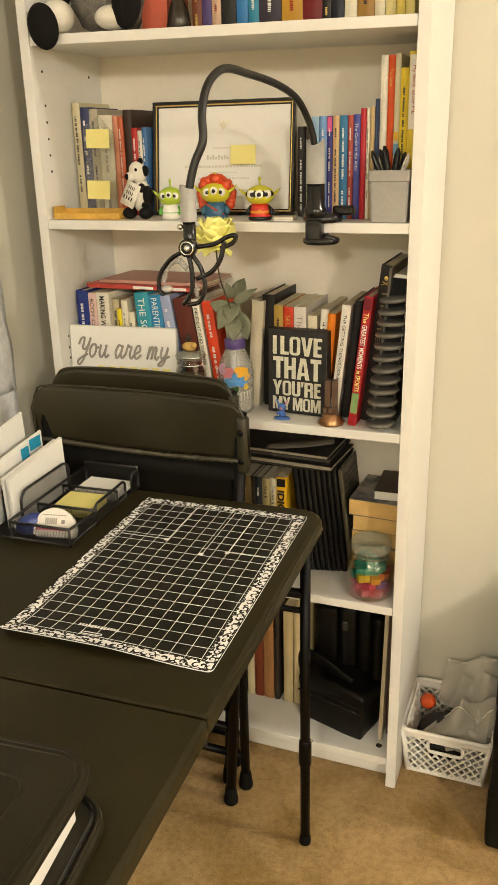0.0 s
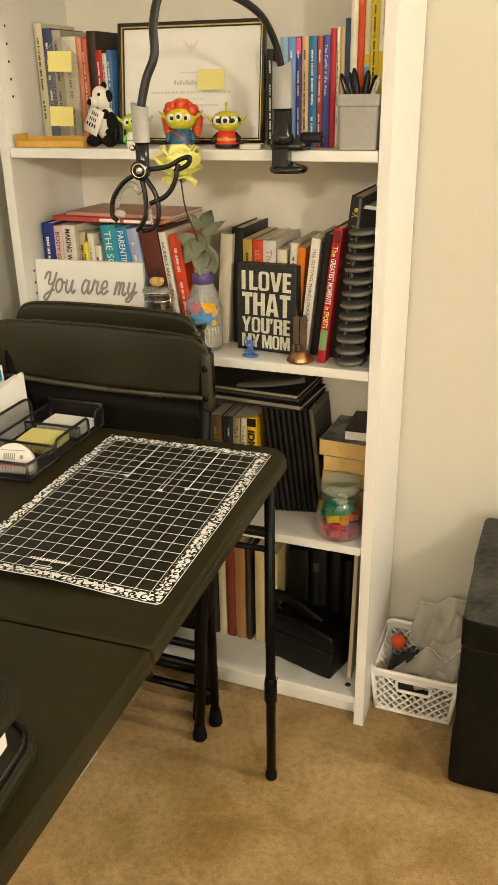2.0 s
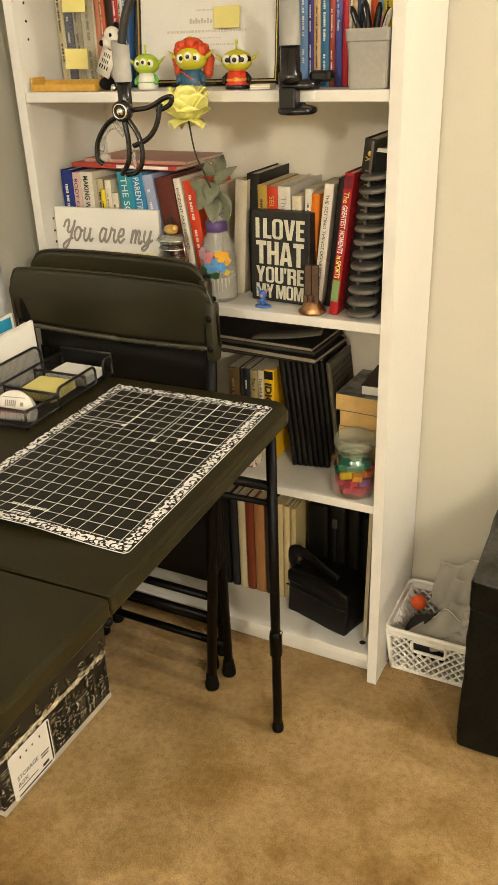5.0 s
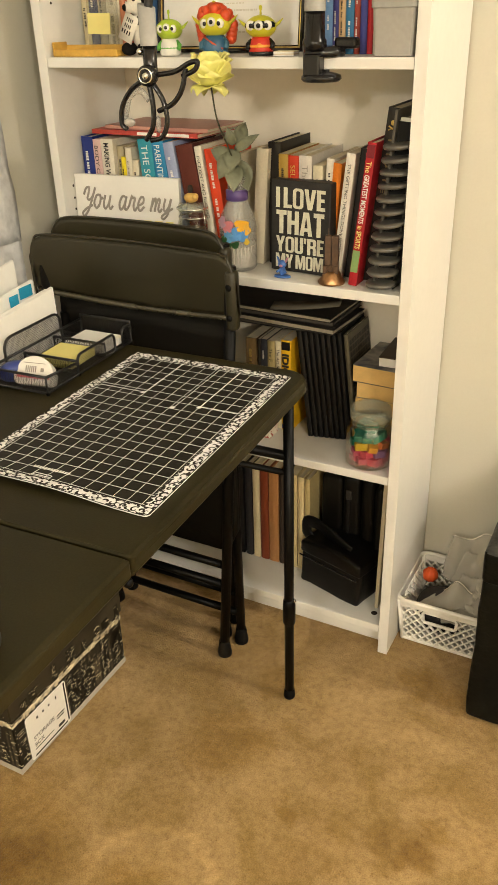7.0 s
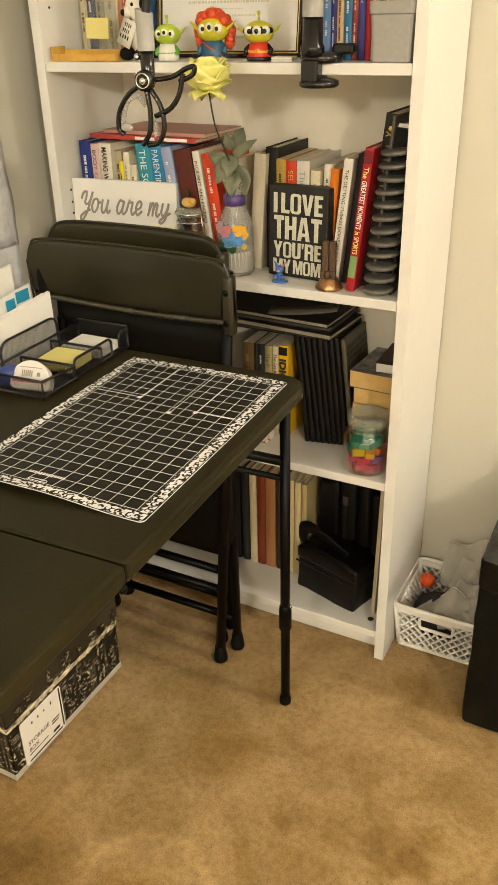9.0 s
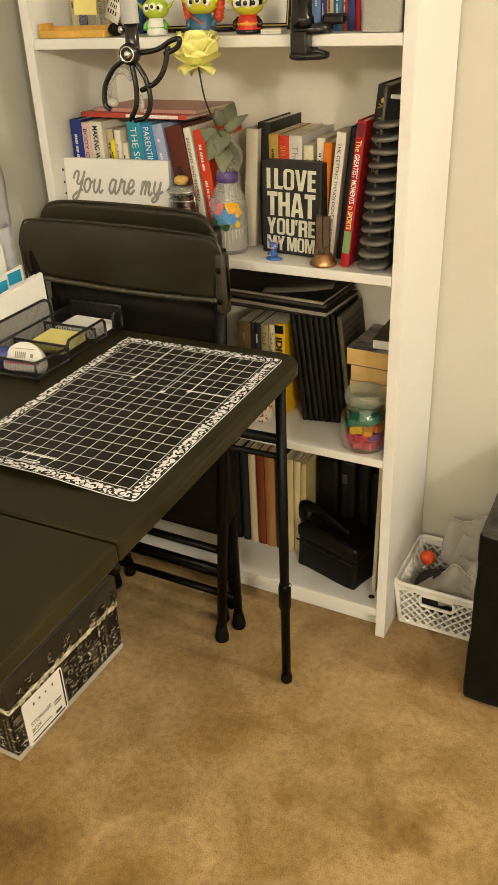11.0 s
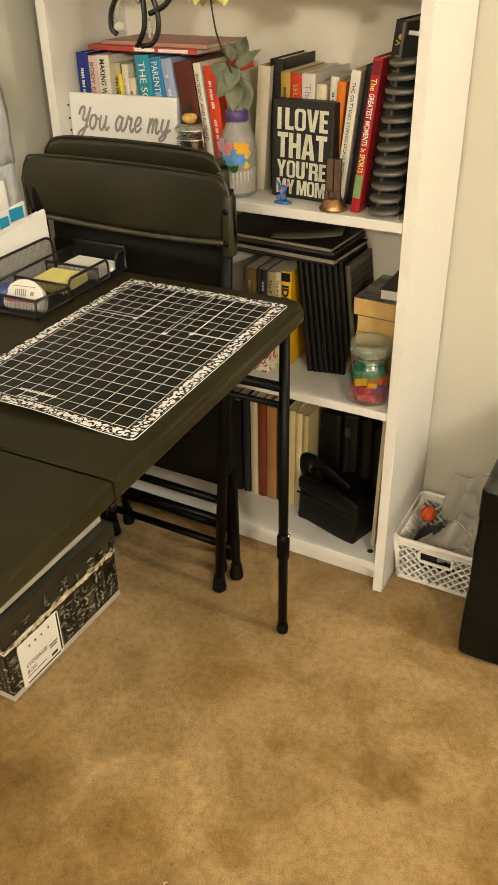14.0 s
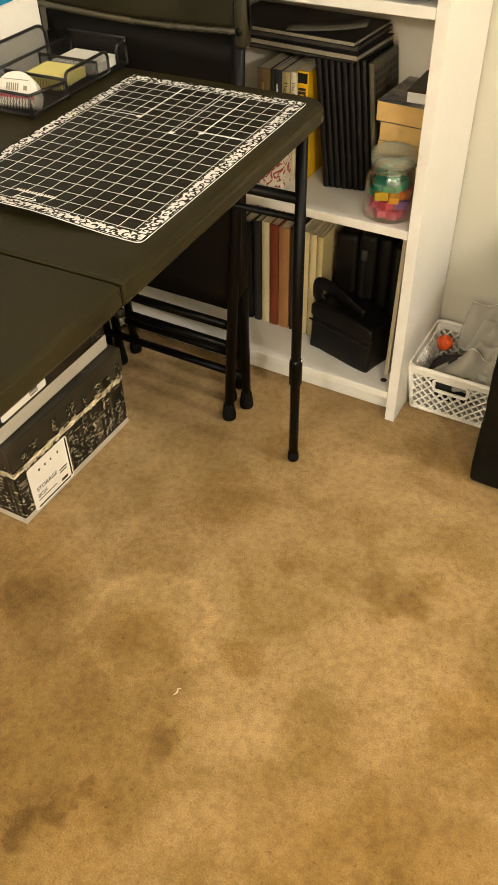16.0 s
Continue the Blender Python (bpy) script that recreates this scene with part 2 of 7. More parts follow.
def smooth_path(pts, steps=8):
    """Catmull-Rom through the points."""
    p = [Vector(a) for a in pts]
    p = [2 * p[0] - p[1]] + p + [2 * p[-1] - p[-2]]
    out = []
    for i in range(1, len(p) - 2):
        for k in range(steps):
            t = k / steps
            out.append(0.5 * (2 * p[i] + (p[i + 1] - p[i - 1]) * t + (2 * p[i - 1] - 5 * p[i] + 4 * p[i + 1] - p[i + 2]) * t * t + (3 * p[i] - 3 * p[i + 1] + p[i + 2] - p[i - 1]) * t ** 3))
    return out + [p[-2]]


def lathe(bm, profile, seg=28, c=(0, 0, 0), mi=0, sx=1.0, sy=1.0):
    rings = []
    for r, z in profile:
        if r < 1e-5:
            rings.append([bm.verts.new((c[0], c[1], c[2] + z))])
        else:
            rings.append([bm.verts.new((c[0] + sx * r * math.cos(2 * math.pi * k / seg), c[1] + sy * r * math.sin(2 * math.pi * k / seg), c[2] + z)) for k in range(seg)])
    for a, b in zip(rings, rings[1:]):
        for k in range(seg):
            q = [a[k % len(a)], a[(k + 1) % len(a)], b[(k + 1) % len(b)], b[k % len(b)]]
            q = list(dict.fromkeys(q))
            if len(q) > 2:
                bm.faces.new(q).material_index = mi
    return bm


def ball(bm, c, r, mi=0, seg=18, rot=(0, 0, 0)):
    rx, ry, rz = (r, r, r) if isinstance(r, (int, float)) else r
    m = Matrix.Translation(c) @ pose(0, 0, 0, *rot) @ Matrix.Diagonal((rx, ry, rz, 1))
    vs = bmesh.ops.create_uvsphere(bm, u_segments=seg, v_segments=max(8, seg * 2 // 3), radius=1, matrix=m)["verts"]
    for f in {f for v in vs for f in v.link_faces}:
        f.material_index = mi
    return bm


def rounded_slab(bm, x0, x1, y0, y1, z0, z1, r, seg=6, mi=0, edge=0.0):
    """A flat slab with rounded corners in plan, its rims eased."""
    def ring(z, inset):
        out = []
        rr = max(r - inset, 0.001)
        for cx, cy, a0 in ((x1 - r, y1 - r, 0), (x0 + r, y1 - r, 90), (x0 + r, y0 + r, 180), (x1 - r, y0 + r, 270)):
            for k in range(seg + 1):
                a = radians(a0 + 90 * k / seg)
                out.append(bm.verts.new((cx + rr * math.cos(a), cy + rr * math.sin(a), z)))
        return out
    levels = [ring(z0, edge), ring(z0 + edge, 0), ring(z1 - edge, 0), ring(z1 - edge * 0.3, edge * 0.3), ring(z1, edge)] if edge else [ring(z0, 0), ring(z1, 0)]
    for a, b in zip(levels, levels[1:]):
        for k in range(len(a)):
            bm.faces.new((a[k], a[(k + 1) % len(a)], b[(k + 1) % len(a)], b[k])).material_index = mi
    bm.faces.new(levels[0][::-1]).material_index = mi
    bm.faces.new(levels[-1]).material_index = mi
    return bm


FRONT = pose(0, 0, 0, 90, 0, 0)
SPINE = pose(0, 0, 0, 90, 0, 0) @ pose(0, 0, 0, 0, 0, -90)


def lettering(name, body, width, height, material, parent, m, shear=0.0, bold=0.0, keep=False):
    """Raised type centred at m, fitted into width x height, lying in m's xy plane."""
    cu = bpy.data.curves.new(name, "FONT")
    cu.body, cu.align_x, cu.shear, cu.offset, cu.resolution_u = body, "CENTER", shear, bold, 3
    tmp = new("tmp", cu)
    data = bpy.data.meshes.new_from_object(tmp.evaluated_get(bpy.context.evaluated_depsgraph_get()))
    bpy.data.objects.remove(tmp)
    data.name = name
    co = np.empty(len(data.vertices) * 3, np.float32)
    data.vertices.foreach_get("co", co)
    co = co.reshape(-1, 3)
    lo, hi = co.min(0), co.max(0)
    size = np.maximum(hi - lo, 1e-6)
    kx, ky = width / size[0], height / size[1]
    if keep:
        # natural proportions, set from the start of the line
        ky = min(kx, ky)
        kx = min(kx, ky * 1.15)
        co[:, 0] += 0.5 * (width / kx - size[0])
        co[:, 0] = (co[:, 0] - (lo[0] + hi[0]) / 2) * kx - (width - size[0] * kx)
    else:
        co[:, 0] = (co[:, 0] - (lo[0] + hi[0]) / 2) * kx
    co[:, 1] = (co[:, 1] - (lo[1] + hi[1]) / 2) * ky
    data.vertices.foreach_set("co", co.ravel())
    data.materials.clear()
    data.materials.append(material)
    ob = new(name, data)
    ob.parent, ob.matrix_basis = parent, m
    return ob


def bars(name, spans, material, parent, m):
    """Plain bars in m's xy plane: (x0, x1, y0, y1)."""
    bm = bmesh.new()
    for x0, x1, y0, y1 in spans:
        box(bm, x0, x1, y0, y1, 0, 0.0004)
    return tagged(part(name, bm, material, parent, m=m), kind="stuff")


# ---- the room ----
def slab(name, x0, x1, y0, y1, z0, z1, material, label, category):
    bm = box(bmesh.new(), x0, x1, y0, y1, z0, z1)
    return tagged(part(name, bm, material), label, category, kind="structure")


LEFT, RIGHT, BACK, NEAR, HIGH = -1.06, 3.5, 1.852, -3.5, 2.42
slab("wall_north", LEFT - 0.12, RIGHT + 0.12, BACK, BACK + 0.12, 0, HIGH, WALL, "cream painted wall behind the bookcase", "wall")
slab("wall_west", LEFT - 0.12, LEFT, NEAR, BACK, 0, HIGH, WALL, "cream painted wall beside the table", "wall")
slab("wall_east", RIGHT, RIGHT + 0.12, NEAR, BACK, 0, HIGH, WALL, "cream painted plain wall", "wall")
slab("wall_south", LEFT - 0.12, RIGHT + 0.12, NEAR - 0.12, NEAR, 0, HIGH, WALL, "cream painted plain wall", "wall")
slab("ceiling", LEFT - 0.12, RIGHT + 0.12, NEAR - 0.12, BACK + 0.12, HIGH, HIGH + 0.1, CEIL, "white painted flat ceiling", "ceiling")


def floor():
    bm = bmesh.new()
    nx, ny = 180, 190
    x0, x1, y0, y1 = LEFT - 0.1, RIGHT + 0.1, NEAR - 0.1, BACK + 0.1
    grid = [[bm.verts.new((x0 + (x1 - x0) * i / nx, y0 + (y1 - y0) * j / ny, 0)) for i in range(nx + 1)] for j in range(ny + 1)]
    for row in grid:
        for v in row:
            v.co.z = 0.003 * noise.noise((v.co.x * 5, v.co.y * 5, 3)) - 0.002 + 0.0015 * noise.noise((v.co.x * 22, v.co.y * 22, 7))
    for j in range(ny):
        for i in range(nx):
            bm.faces.new((grid[j][i], grid[j][i + 1], grid[j + 1][i + 1], grid[j + 1][i]))
    tagged(part("floor", bm, CARPET, smooth=True), "beige-brown cut pile carpet with trodden patches, stains and a painted shadow", "carpet", kind="structure")


floor()

# ---- bookcase ----
XL, XR, FY, BY = -0.952, -0.190, 1.577, 1.846
SHELVES = {"bottom": 0.077, "c": 0.474, "b": 0.866, "a": 1.268, "d": 1.612}


def bookcase():
    t = thing("bookcase", "tall white laminate bookcase with five filled shelves against the wall", "bookcase")
    part("side_panel", box(bmesh.new(), XL - 0.022, XL, FY, BY - 0.003, 0, 2.02, 0.0004), SHELF, t)
    part("side_panel", box(bmesh.new(), XR, XR + 0.022, FY, BY - 0.003, 0, 2.02, 0.0004), SHELF, t)
    part("back_panel", box(bmesh.new(), XL - 0.02, XR + 0.02, BY - 0.003, BY, 0.02, 2.015), BACKBOARD, t)
    part("top_panel", box(bmesh.new(), XL, XR, FY + 0.001, BY - 0.003, 1.998, 2.018, 0.001), SHELF, t)
    part("plinth", box(bmesh.new(), XL, XR, FY + 0.040, FY + 0.056, 0, 0.058, 0.001), SHELF, t)
    for key, z in SHELVES.items():
        tilt = 0.007 if key == "d" else 0.0
        bm = box(bmesh.new(), XL + 0.001, XR - 0.001, FY + (0.001 if key != "bottom" else 0.002), BY - 0.004, z - 0.019, z, 0.0015)
        for v in bm.verts:
            v.co.z -= tilt * ((v.co.x - XL) / (XR - XL) - 0.5) * 2
        part("shelf", bm, SHELF, t)
    for y in (1.612, 1.792):
        for z in (1.556, 1.492, 1.460, 1.428, 1.396, 1.364, 1.012, 0.986, 0.962, 0.70, 0.668):
            bm = bmesh.new()
            lathe(bm, [(0, 0), (0.0028, 0), (0.0024, 0.0007), (0, 0.0007)], 10)
            part("peg_hole", bm, HOLE, t, m=pose(XL + 0.0002, y, z, 0, 90, 0))
    bm = bmesh.new()
    lathe(bm, [(0, 0), (0.0075, 0), (0.0065, 0.0008), (0, 0.0005)], 16)
    part("screw_cap", bm, HOLE, t, m=pose(-0.216, 1.617, SHELVES["bottom"] + 0.0003))


bookcase()


# ---- books ----
def book(x, y, z, w, h, d, col, lean=0.0, text="", tcol=None, label="", pages=None, group="", strips=(), tsize=0.46, span=0.8, hard=True, bold=0.0, mid=0.5, wide=0.0):
    """An upright book whose spine faces the room; x is the left end of its foot."""
    a = radians(lean)
    t = thing("book", label, "book", pose(x, y, z + (w * math.sin(a) if a > 0 else 0), 0, lean, 0), group)
    bm = bmesh.new()
    th = 0.0022 if hard else 0.0009
    n = 6
    plan = [(0, d)] + [(w * k / n, 0.002 - 0.0022 * math.sin(math.pi * k / n)) for k in range(n + 1)] + [(w, d), (w - th, d), (w - th, 0.0036), (th, 0.0036), (th, d)]
    lo, hi = ([bm.verts.new((px, py, zz)) for px, py in plan] for zz in (0, h))
    bm.faces.new(lo[::-1])
    bm.faces.new(hi)
    for k in range(len(plan)):
        bm.faces.new((lo[k - 1], lo[k], hi[k], hi[k - 1]))
    part("cover", bm, cover(col), t)
    e = 0.003 if hard else 0.0003
    part("page_block", box(bmesh.new(), th, w - th, 0.0038, d - e, e, h - e), pages or PAGES, t)
    for z0, z1, c in strips:
        part("spine_band", box(bmesh.new(), w * 0.08, w * 0.92, -0.0009, 0.0012, h * z0, h * z1), cover(c), t)
    if text and tcol:
        lettering("title", text, wide or h * 0.84, w * tsize, tcol, t, pose(w / 2, -0.0014, h * mid) @ SPINE, bold=bold, keep=not wide)
    elif tcol:
        rng = random.Random(int(w * 1e5) + int(h * 1e4) + int(abs(x) * 1e4))
        spans, u, half = [], -h * 0.38, min(w * tsize * 0.28, 0.0035)
        while u < h * 0.36:
            for k in range(rng.randint(2, 8)):
                ln = rng.uniform(0.0012, 0.003)
                spans.append((u, u + ln, -half, half * rng.uniform(0.6, 1)))
                u += ln + 0.0009
            u += rng.choice((0.003, 0.004, 0.02))
        bars("title_print", spans, tcol, t, pose(w / 2, -0.0014, h * 0.5) @ SPINE)
    return t


def row_of_books():
    zb, za, zc, zd, z0 = (SHELVES[k] + 0.0006 for k in ("b", "a", "c", "d", "bottom"))
    g = "books on the lower open shelf"
    y = 1.646
    book(-0.944, y, zb, 0.029, 0.243, 0.17, "#24357f", 0, "", WHITE, "navy blue hardback standing on the shelf", group=g)
    book(-0.914, y, zb, 0.020, 0.238, 0.16, "#d9b9b4", 0, "BODY CELL", INK, "pale pink paperback with dark spine title", group=g, hard=False, mid=0.78, wide=0.08)
    book(-0.893, y, zb, 0.031, 0.240, 0.16, "#dcd6c6", 0, "MAKING WORK", INK, "thick white paperback with bold black title", group=g, hard=False, tsize=0.42, bold=0.02, mid=0.77, wide=0.095)
    book(-0.861, y + 0.012, zb, 0.017, 0.225, 0.15, "#b9ad8c", 0, "", INK, "tan paperback set back between others", group=g, hard=False)
    book(-0.843, y, zb, 0.011, 0.206, 0.15, "#e3cf26", 0, "", INK, "thin bright yellow paperback on the shelf", group=g, hard=False)
    book(-0.831, y, zb, 0.015, 0.225, 0.15, "#dad2bd", 0, "", GREYINK, "off-white slim paperback on the shelf", group=g, hard=False)
    book(-0.815, y, zb, 0.015, 0.200, 0.15, "#d8cfb8", 0, "", INK, "short cream paperback with black lettering", group=g, hard=False)
    book(-0.779, y, zb, 0.034, 0.243, 0.16, "#2f8da0", -4.5, "THE SO", WHITE, "teal hardback leaning on its neighbour", group=g, tsize=0.46, mid=0.80, wide=0.075)
    book(-0.741, y, zb, 0.029, 0.240, 0.16, "#2a7fae", -5.5, "PARENTING", WHITE, "blue paperback with white capital title", group=g, hard=False, tsize=0.50, mid=0.80, wide=0.082)
    book(-0.702, y, zb, 0.024, 0.240, 0.16, "#9aa4c4", -8, "", WHITE, "lavender blue paperback leaning sideways", group=g, hard=False)
    book(-0.668, y, zb, 0.040, 0.236, 0.17, "#5b2a20", -9, "", None, "thick maroon cloth-bound hardback", group=g)
    book(-0.626, y, zb, 0.016, 0.236, 0.16, "#ded7c6", -8.5, "INCIDENT AND RECORD", INK, "slim white paperback leaning sideways", group=g, hard=False, span=0.7, tsize=0.42)
    book(-0.605, y, zb, 0.024, 0.232, 0.16, "#d8451f", -8, "", WHITE, "bright orange-red paperback leaning sideways", group=g, hard=False)
    book(-0.575, 1.675, zb, 0.020, 0.215, 0.15, "#d7cdb6", -7, "", GREYINK, "cream paperback behind the painted bottle", group=g, hard=False)
    # books lying across the tops
    for n, (x0, x1, y0, zz, th, c, tx) in enumerate([(-0.925, -0.655, 1.665, zb + 0.2475, 0.009, "#b2443a", WHITE), (-0.900, -0.640, 1.680, zb + 0.2570, 0.007, "#b98a7c", None)]):
        t = thing("book", "red paperback lying flat across upright books", "book", pose(x0, y0, zz, 0, 0, -2), g)
        w, d = x1 - x0, 0.15
        bm = box(bmesh.new(), 0, w, 0, d, 0, 0.001)
        box(bm, 0, w, 0, d, th - 0.001, th)
        box(bm, 0, w, 0, 0.001, 0.0009, th - 0.0009)
        part("cover", bm, cover(c), t)
        part("page_block", box(bmesh.new(), 0.001, w - 0.002, 0.0011, d - 0.001, 0.0011, th - 0.0011), PAGES, t)
        if tx:
            bars("title_print", [(0.12, 0.17, -0.003, 0.003), (0.18, 0.25, -0.003, 0.003)], tx, t, pose(0, -0.0005, th / 2) @ FRONT)
    y = 1.675
    book(-0.548, y, zb, 0.026, 0.232, 0.16, "#c9bfa8", 4, "", None, "grey-white hardback leaning back", group=g, pages=PAGES)
    book(-0.514, 1.690, zb, 0.027, 0.243, 0.15, "#1d1a17", 0, "", None, "tall black hardback set further back", group=g)
    book(-0.484, y, zb, 0.020, 0.224, 0.16, "#a88a3e", 0, "", INK, "olive gold paperback on the shelf", group=g, hard=False)
    book(-0.463, y, zb, 0.022, 0.222, 0.16, "#c13a1e", 0, "SELF", GOLD, "red paperback with gold title", group=g, hard=False, span=0.3)
    book(-0.440, y, zb, 0.027, 0.223, 0.17, "#cfc8bd", 0, "The II", GREYINK, "thick grey-white hardback on the shelf", group=g, span=0.3)
    book(-0.410, y, zb, 0.020, 0.206, 0.15, "#d9ceb0", 0, "", GREYINK, "short cream paperback on the shelf", group=g, hard=False)
    book(-0.389, y, zb, 0.016, 0.220, 0.16, "#e2dccd", 2, "", INK, "white paperback with dark lettering", group=g, hard=False)
    book(-0.378, y - 0.01, zb, 0.017, 0.214, 0.15, "#db7a18", 4, "", None, "orange paperback leaning sideways", group=g, hard=False)
    book(-0.352, 1.640, zb, 0.018, 0.238, 0.17, "#e3ddd0", 6, "THE GETTING THINGS DONE WORKBOOK", INK, "white paperback on getting things done", group=g, hard=False, span=0.7, tsize=0.35)
    book(-0.330, 1.650, zb, 0.015, 0.246, 0.17, "#22201f", 6.2, "", None, "dark slim hardback leaning sideways", group=g)
    red = book(-0.303, 1.603, zb, 0.0165, 0.264, 0.20, "#a51d25", 6.3, "", None, "tall red sports book with yellow and white title", group=g, strips=((0.10, 0.26, "#7d9a62"), (0.90, 0.985, "#6b1a24")))
    lettering("title", "The", 0.020, 0.010, YELLOW, red, pose(0.00825, -0.0014, 0.222) @ SPINE, bold=0.01)
    lettering("title", "GREATEST MOMENTS", 0.088, 0.010, WHITE, red, pose(0.00825, -0.0014, 0.164) @ SPINE, bold=0.02)
    lettering("title", "in SPORTS", 0.043, 0.010, YELLOW, red, pose(0.00825, -0.0014, 0.094) @ SPINE, bold=0.02)
    pir = book(-0.286, 1.640, zb, 0.026, 0.318, 0.20, "#272320", 6.3, "PIRATES", cover("#8a7a50"), "tall dark book with small gold skull emblem on its spine", group=g, tsize=0.36, mid=0.66, wide=0.11)
    bm = ball(bmesh.new(), (0.013, -0.001, 0.293), (0.0042, 0.0008, 0.0046), seg=12)
    tube(bm, [(0.006, -0.0015, 0.280), (0.020, -0.0015, 0.287)], 0.0012, 6)
    tube(bm, [(0.020, -0.0015, 0.280), (0.006, -0.0015, 0.287)], 0.0012, 6)
    part("emblem", bm, GOLD, pir)

    # upper shelf, beside the certificate
    g = "books on the upper open shelf"
    y = 1.70
    for x, w, h, c, tc, lab in [(-0.946, 0.018, 0.232, "#cfc3a0", INK, "cream paperback with black title"), (-0.927, 0.021, 0.222, "#3a3f62", WHITE, "navy paperback with white title"),
                                (-0.905, 0.020, 0.218, "#aaa08c", INK, "grey paperback"), (-0.884, 0.033, 0.205, "#d8d0bd", GREYINK, "thick white paperback"),
                                (-0.850, 0.012, 0.203, "#cf8a6a", None, "salmon paperback"), (-0.838, 0.012, 0.200, "#c1603c", WHITE, "orange-brown paperback"),
                                (-0.792, 0.010, 0.172, "#d6cfc0", INK, "short white paperback"), (-0.782, 0.011, 0.178, "#3d6aa0", WHITE, "blue paperback")]:
        book(x, y, za, w, h, 0.13, c, 0, "", tc, lab + " standing on the shelf", group=g, hard=False)
    book(-0.826, y + 0.004, za, 0.0195, 0.214, 0.135, "#3a2a22", 0, "", None, "dark brown hardback standing on the shelf", group=g)
    book(-0.806, y, za, 0.0135, 0.178, 0.13, "#b02a26", 0, "", WHITE, "small red paperback standing on the shelf", group=g, hard=False)
    book(-0.438, 1.70, za, 0.014, 0.170, 0.12, "#2b2622", 0, "", WHITE, "small dark paperback beside the frame", group=g, hard=False)
    book(-0.422, 1.70, za, 0.016, 0.165, 0.12, "#4a4038", 0, "", WHITE, "small brown-black paperback beside the frame", group=g, hard=False)
    y = 1.652
    for x, w, h, c, tc, tx, lab in [(-0.395, 0.014, 0.186, "#8fb0d0", None, "", "pale blue thin paperback"), (-0.380, 0.014, 0.186, "#6c93c6", WHITE, "", "light blue paperback"),
                                    (-0.365, 0.010, 0.186, "#39347c", WHITE, "", "violet-blue paperback with pink top"), (-0.354, 0.012, 0.186, "#c9a678", INK, "", "tan paperback"),
                                    (-0.341, 0.015, 0.186, "#2f6f98", WHITE, "", "teal-blue paperback"), (-0.325, 0.010, 0.186, "#a8483a", WHITE, "", "brick-red paperback"),
                                    (-0.314, 0.012, 0.187, "#4a4f9a", WHITE, "The Castle in the Attic", "blue-violet children's paperback"), (-0.301, 0.010, 0.197, "#b3242c", None, "", "red thin hardback"),
                                    (-0.290, 0.006, 0.197, "#e3dcc8", INK, "", "thin white patterned book"), (-0.283, 0.008, 0.199, "#c4a878", None, "", "thin tan book"),
                                    (-0.2745, 0.006, 0.212, "#2c3c5c", None, "", "thin dark blue book")]:
        book(x, y, za, w, h, 0.14, c, 0, tx, tc, lab + " standing on the shelf", group=g, hard=False, strips=((0.85, 0.99, "#d2588a"),) if "pink" in lab else ())
    for x, w, h, c, tc, tx, lab, st in [(-0.2680, 0.013, 0.284, "#e6dfcb", None, "", "tall thin white picture book", ()), (-0.2545, 0.012, 0.284, "#d9541c", GOLD, "To Save", "tall thin orange picture book", ()),
                                        (-0.2420, 0.010, 0.286, "#d8cfae", None, "", "tall pale picture book with coloured bands", ((0.30, 0.38, "#d88a9a"), (0.40, 0.47, "#7aa6c8"), (0.49, 0.54, "#e0b030"))),
                                        (-0.2315, 0.014, 0.262, "#dfc22c", INK, "", "yellow picture book with black title bars", ()), (-0.2170, 0.018, 0.288, "#e2c63a", cover("#b03a20"), "My Book about ME", "tall yellow and white picture book", ((0.55, 0.98, "#e9e3d2"),))]:
        book(x, y + 0.01, za, w, h, 0.17, c, 0, tx, tc, lab, group=g, strips=st, span=0.5)

    # top shelf
    g = "books on the top shelf"
    y = 1.66
    for x, x1, c, tx, tc in [(-0.636, -0.616, "#6a3a24", "", GOLD), (-0.615, -0.596, "#4a3a6c", "CURSE", WHITE), (-0.595, -0.577, "#c9a68a", "", cover("#8a2a20")), (-0.576, -0.546, "#1c1a1a", "OLYMPIAN", GOLD),
                             (-0.545, -0.522, "#2f6fa8", "GRAVE", WHITE), (-0.521, -0.501, "#2c7f9c", "", WHITE), (-0.500, -0.457, "#35303a", "", WHITE), (-0.456, -0.416, "#b98a2c", "", cover("#a02a20")),
                             (-0.415, -0.379, "#6c1a1c", "FIRE", GOLD), (-0.378, -0.362, "#201c18", "", GOLD), (-0.361, -0.339, "#1a1c26", "", None), (-0.337, -0.315, "#dcd4bd", "", None), (-0.314, -0.283, "#9a7434", "", INK),
                             (-0.282, -0.264, "#d8cfb4", "", None), (-0.263, -0.245, "#d8c88a", "", None), (-0.244, -0.229, "#d6bf5a", "", None), (-0.228, -0.212, "#dccb7c", "", None)]:
        book(x, y, zd - 0.0045 * ((x + 0.95) / 0.38 - 1) - 0.001, x1 - x, 0.21 + 0.02 * math.sin(70 * x), 0.14, c, 0, tx, tc, "hardback novel standing on the top shelf", group=g, span=0.7)

    # third shelf
    g = "books behind the table"
    y = 1.69
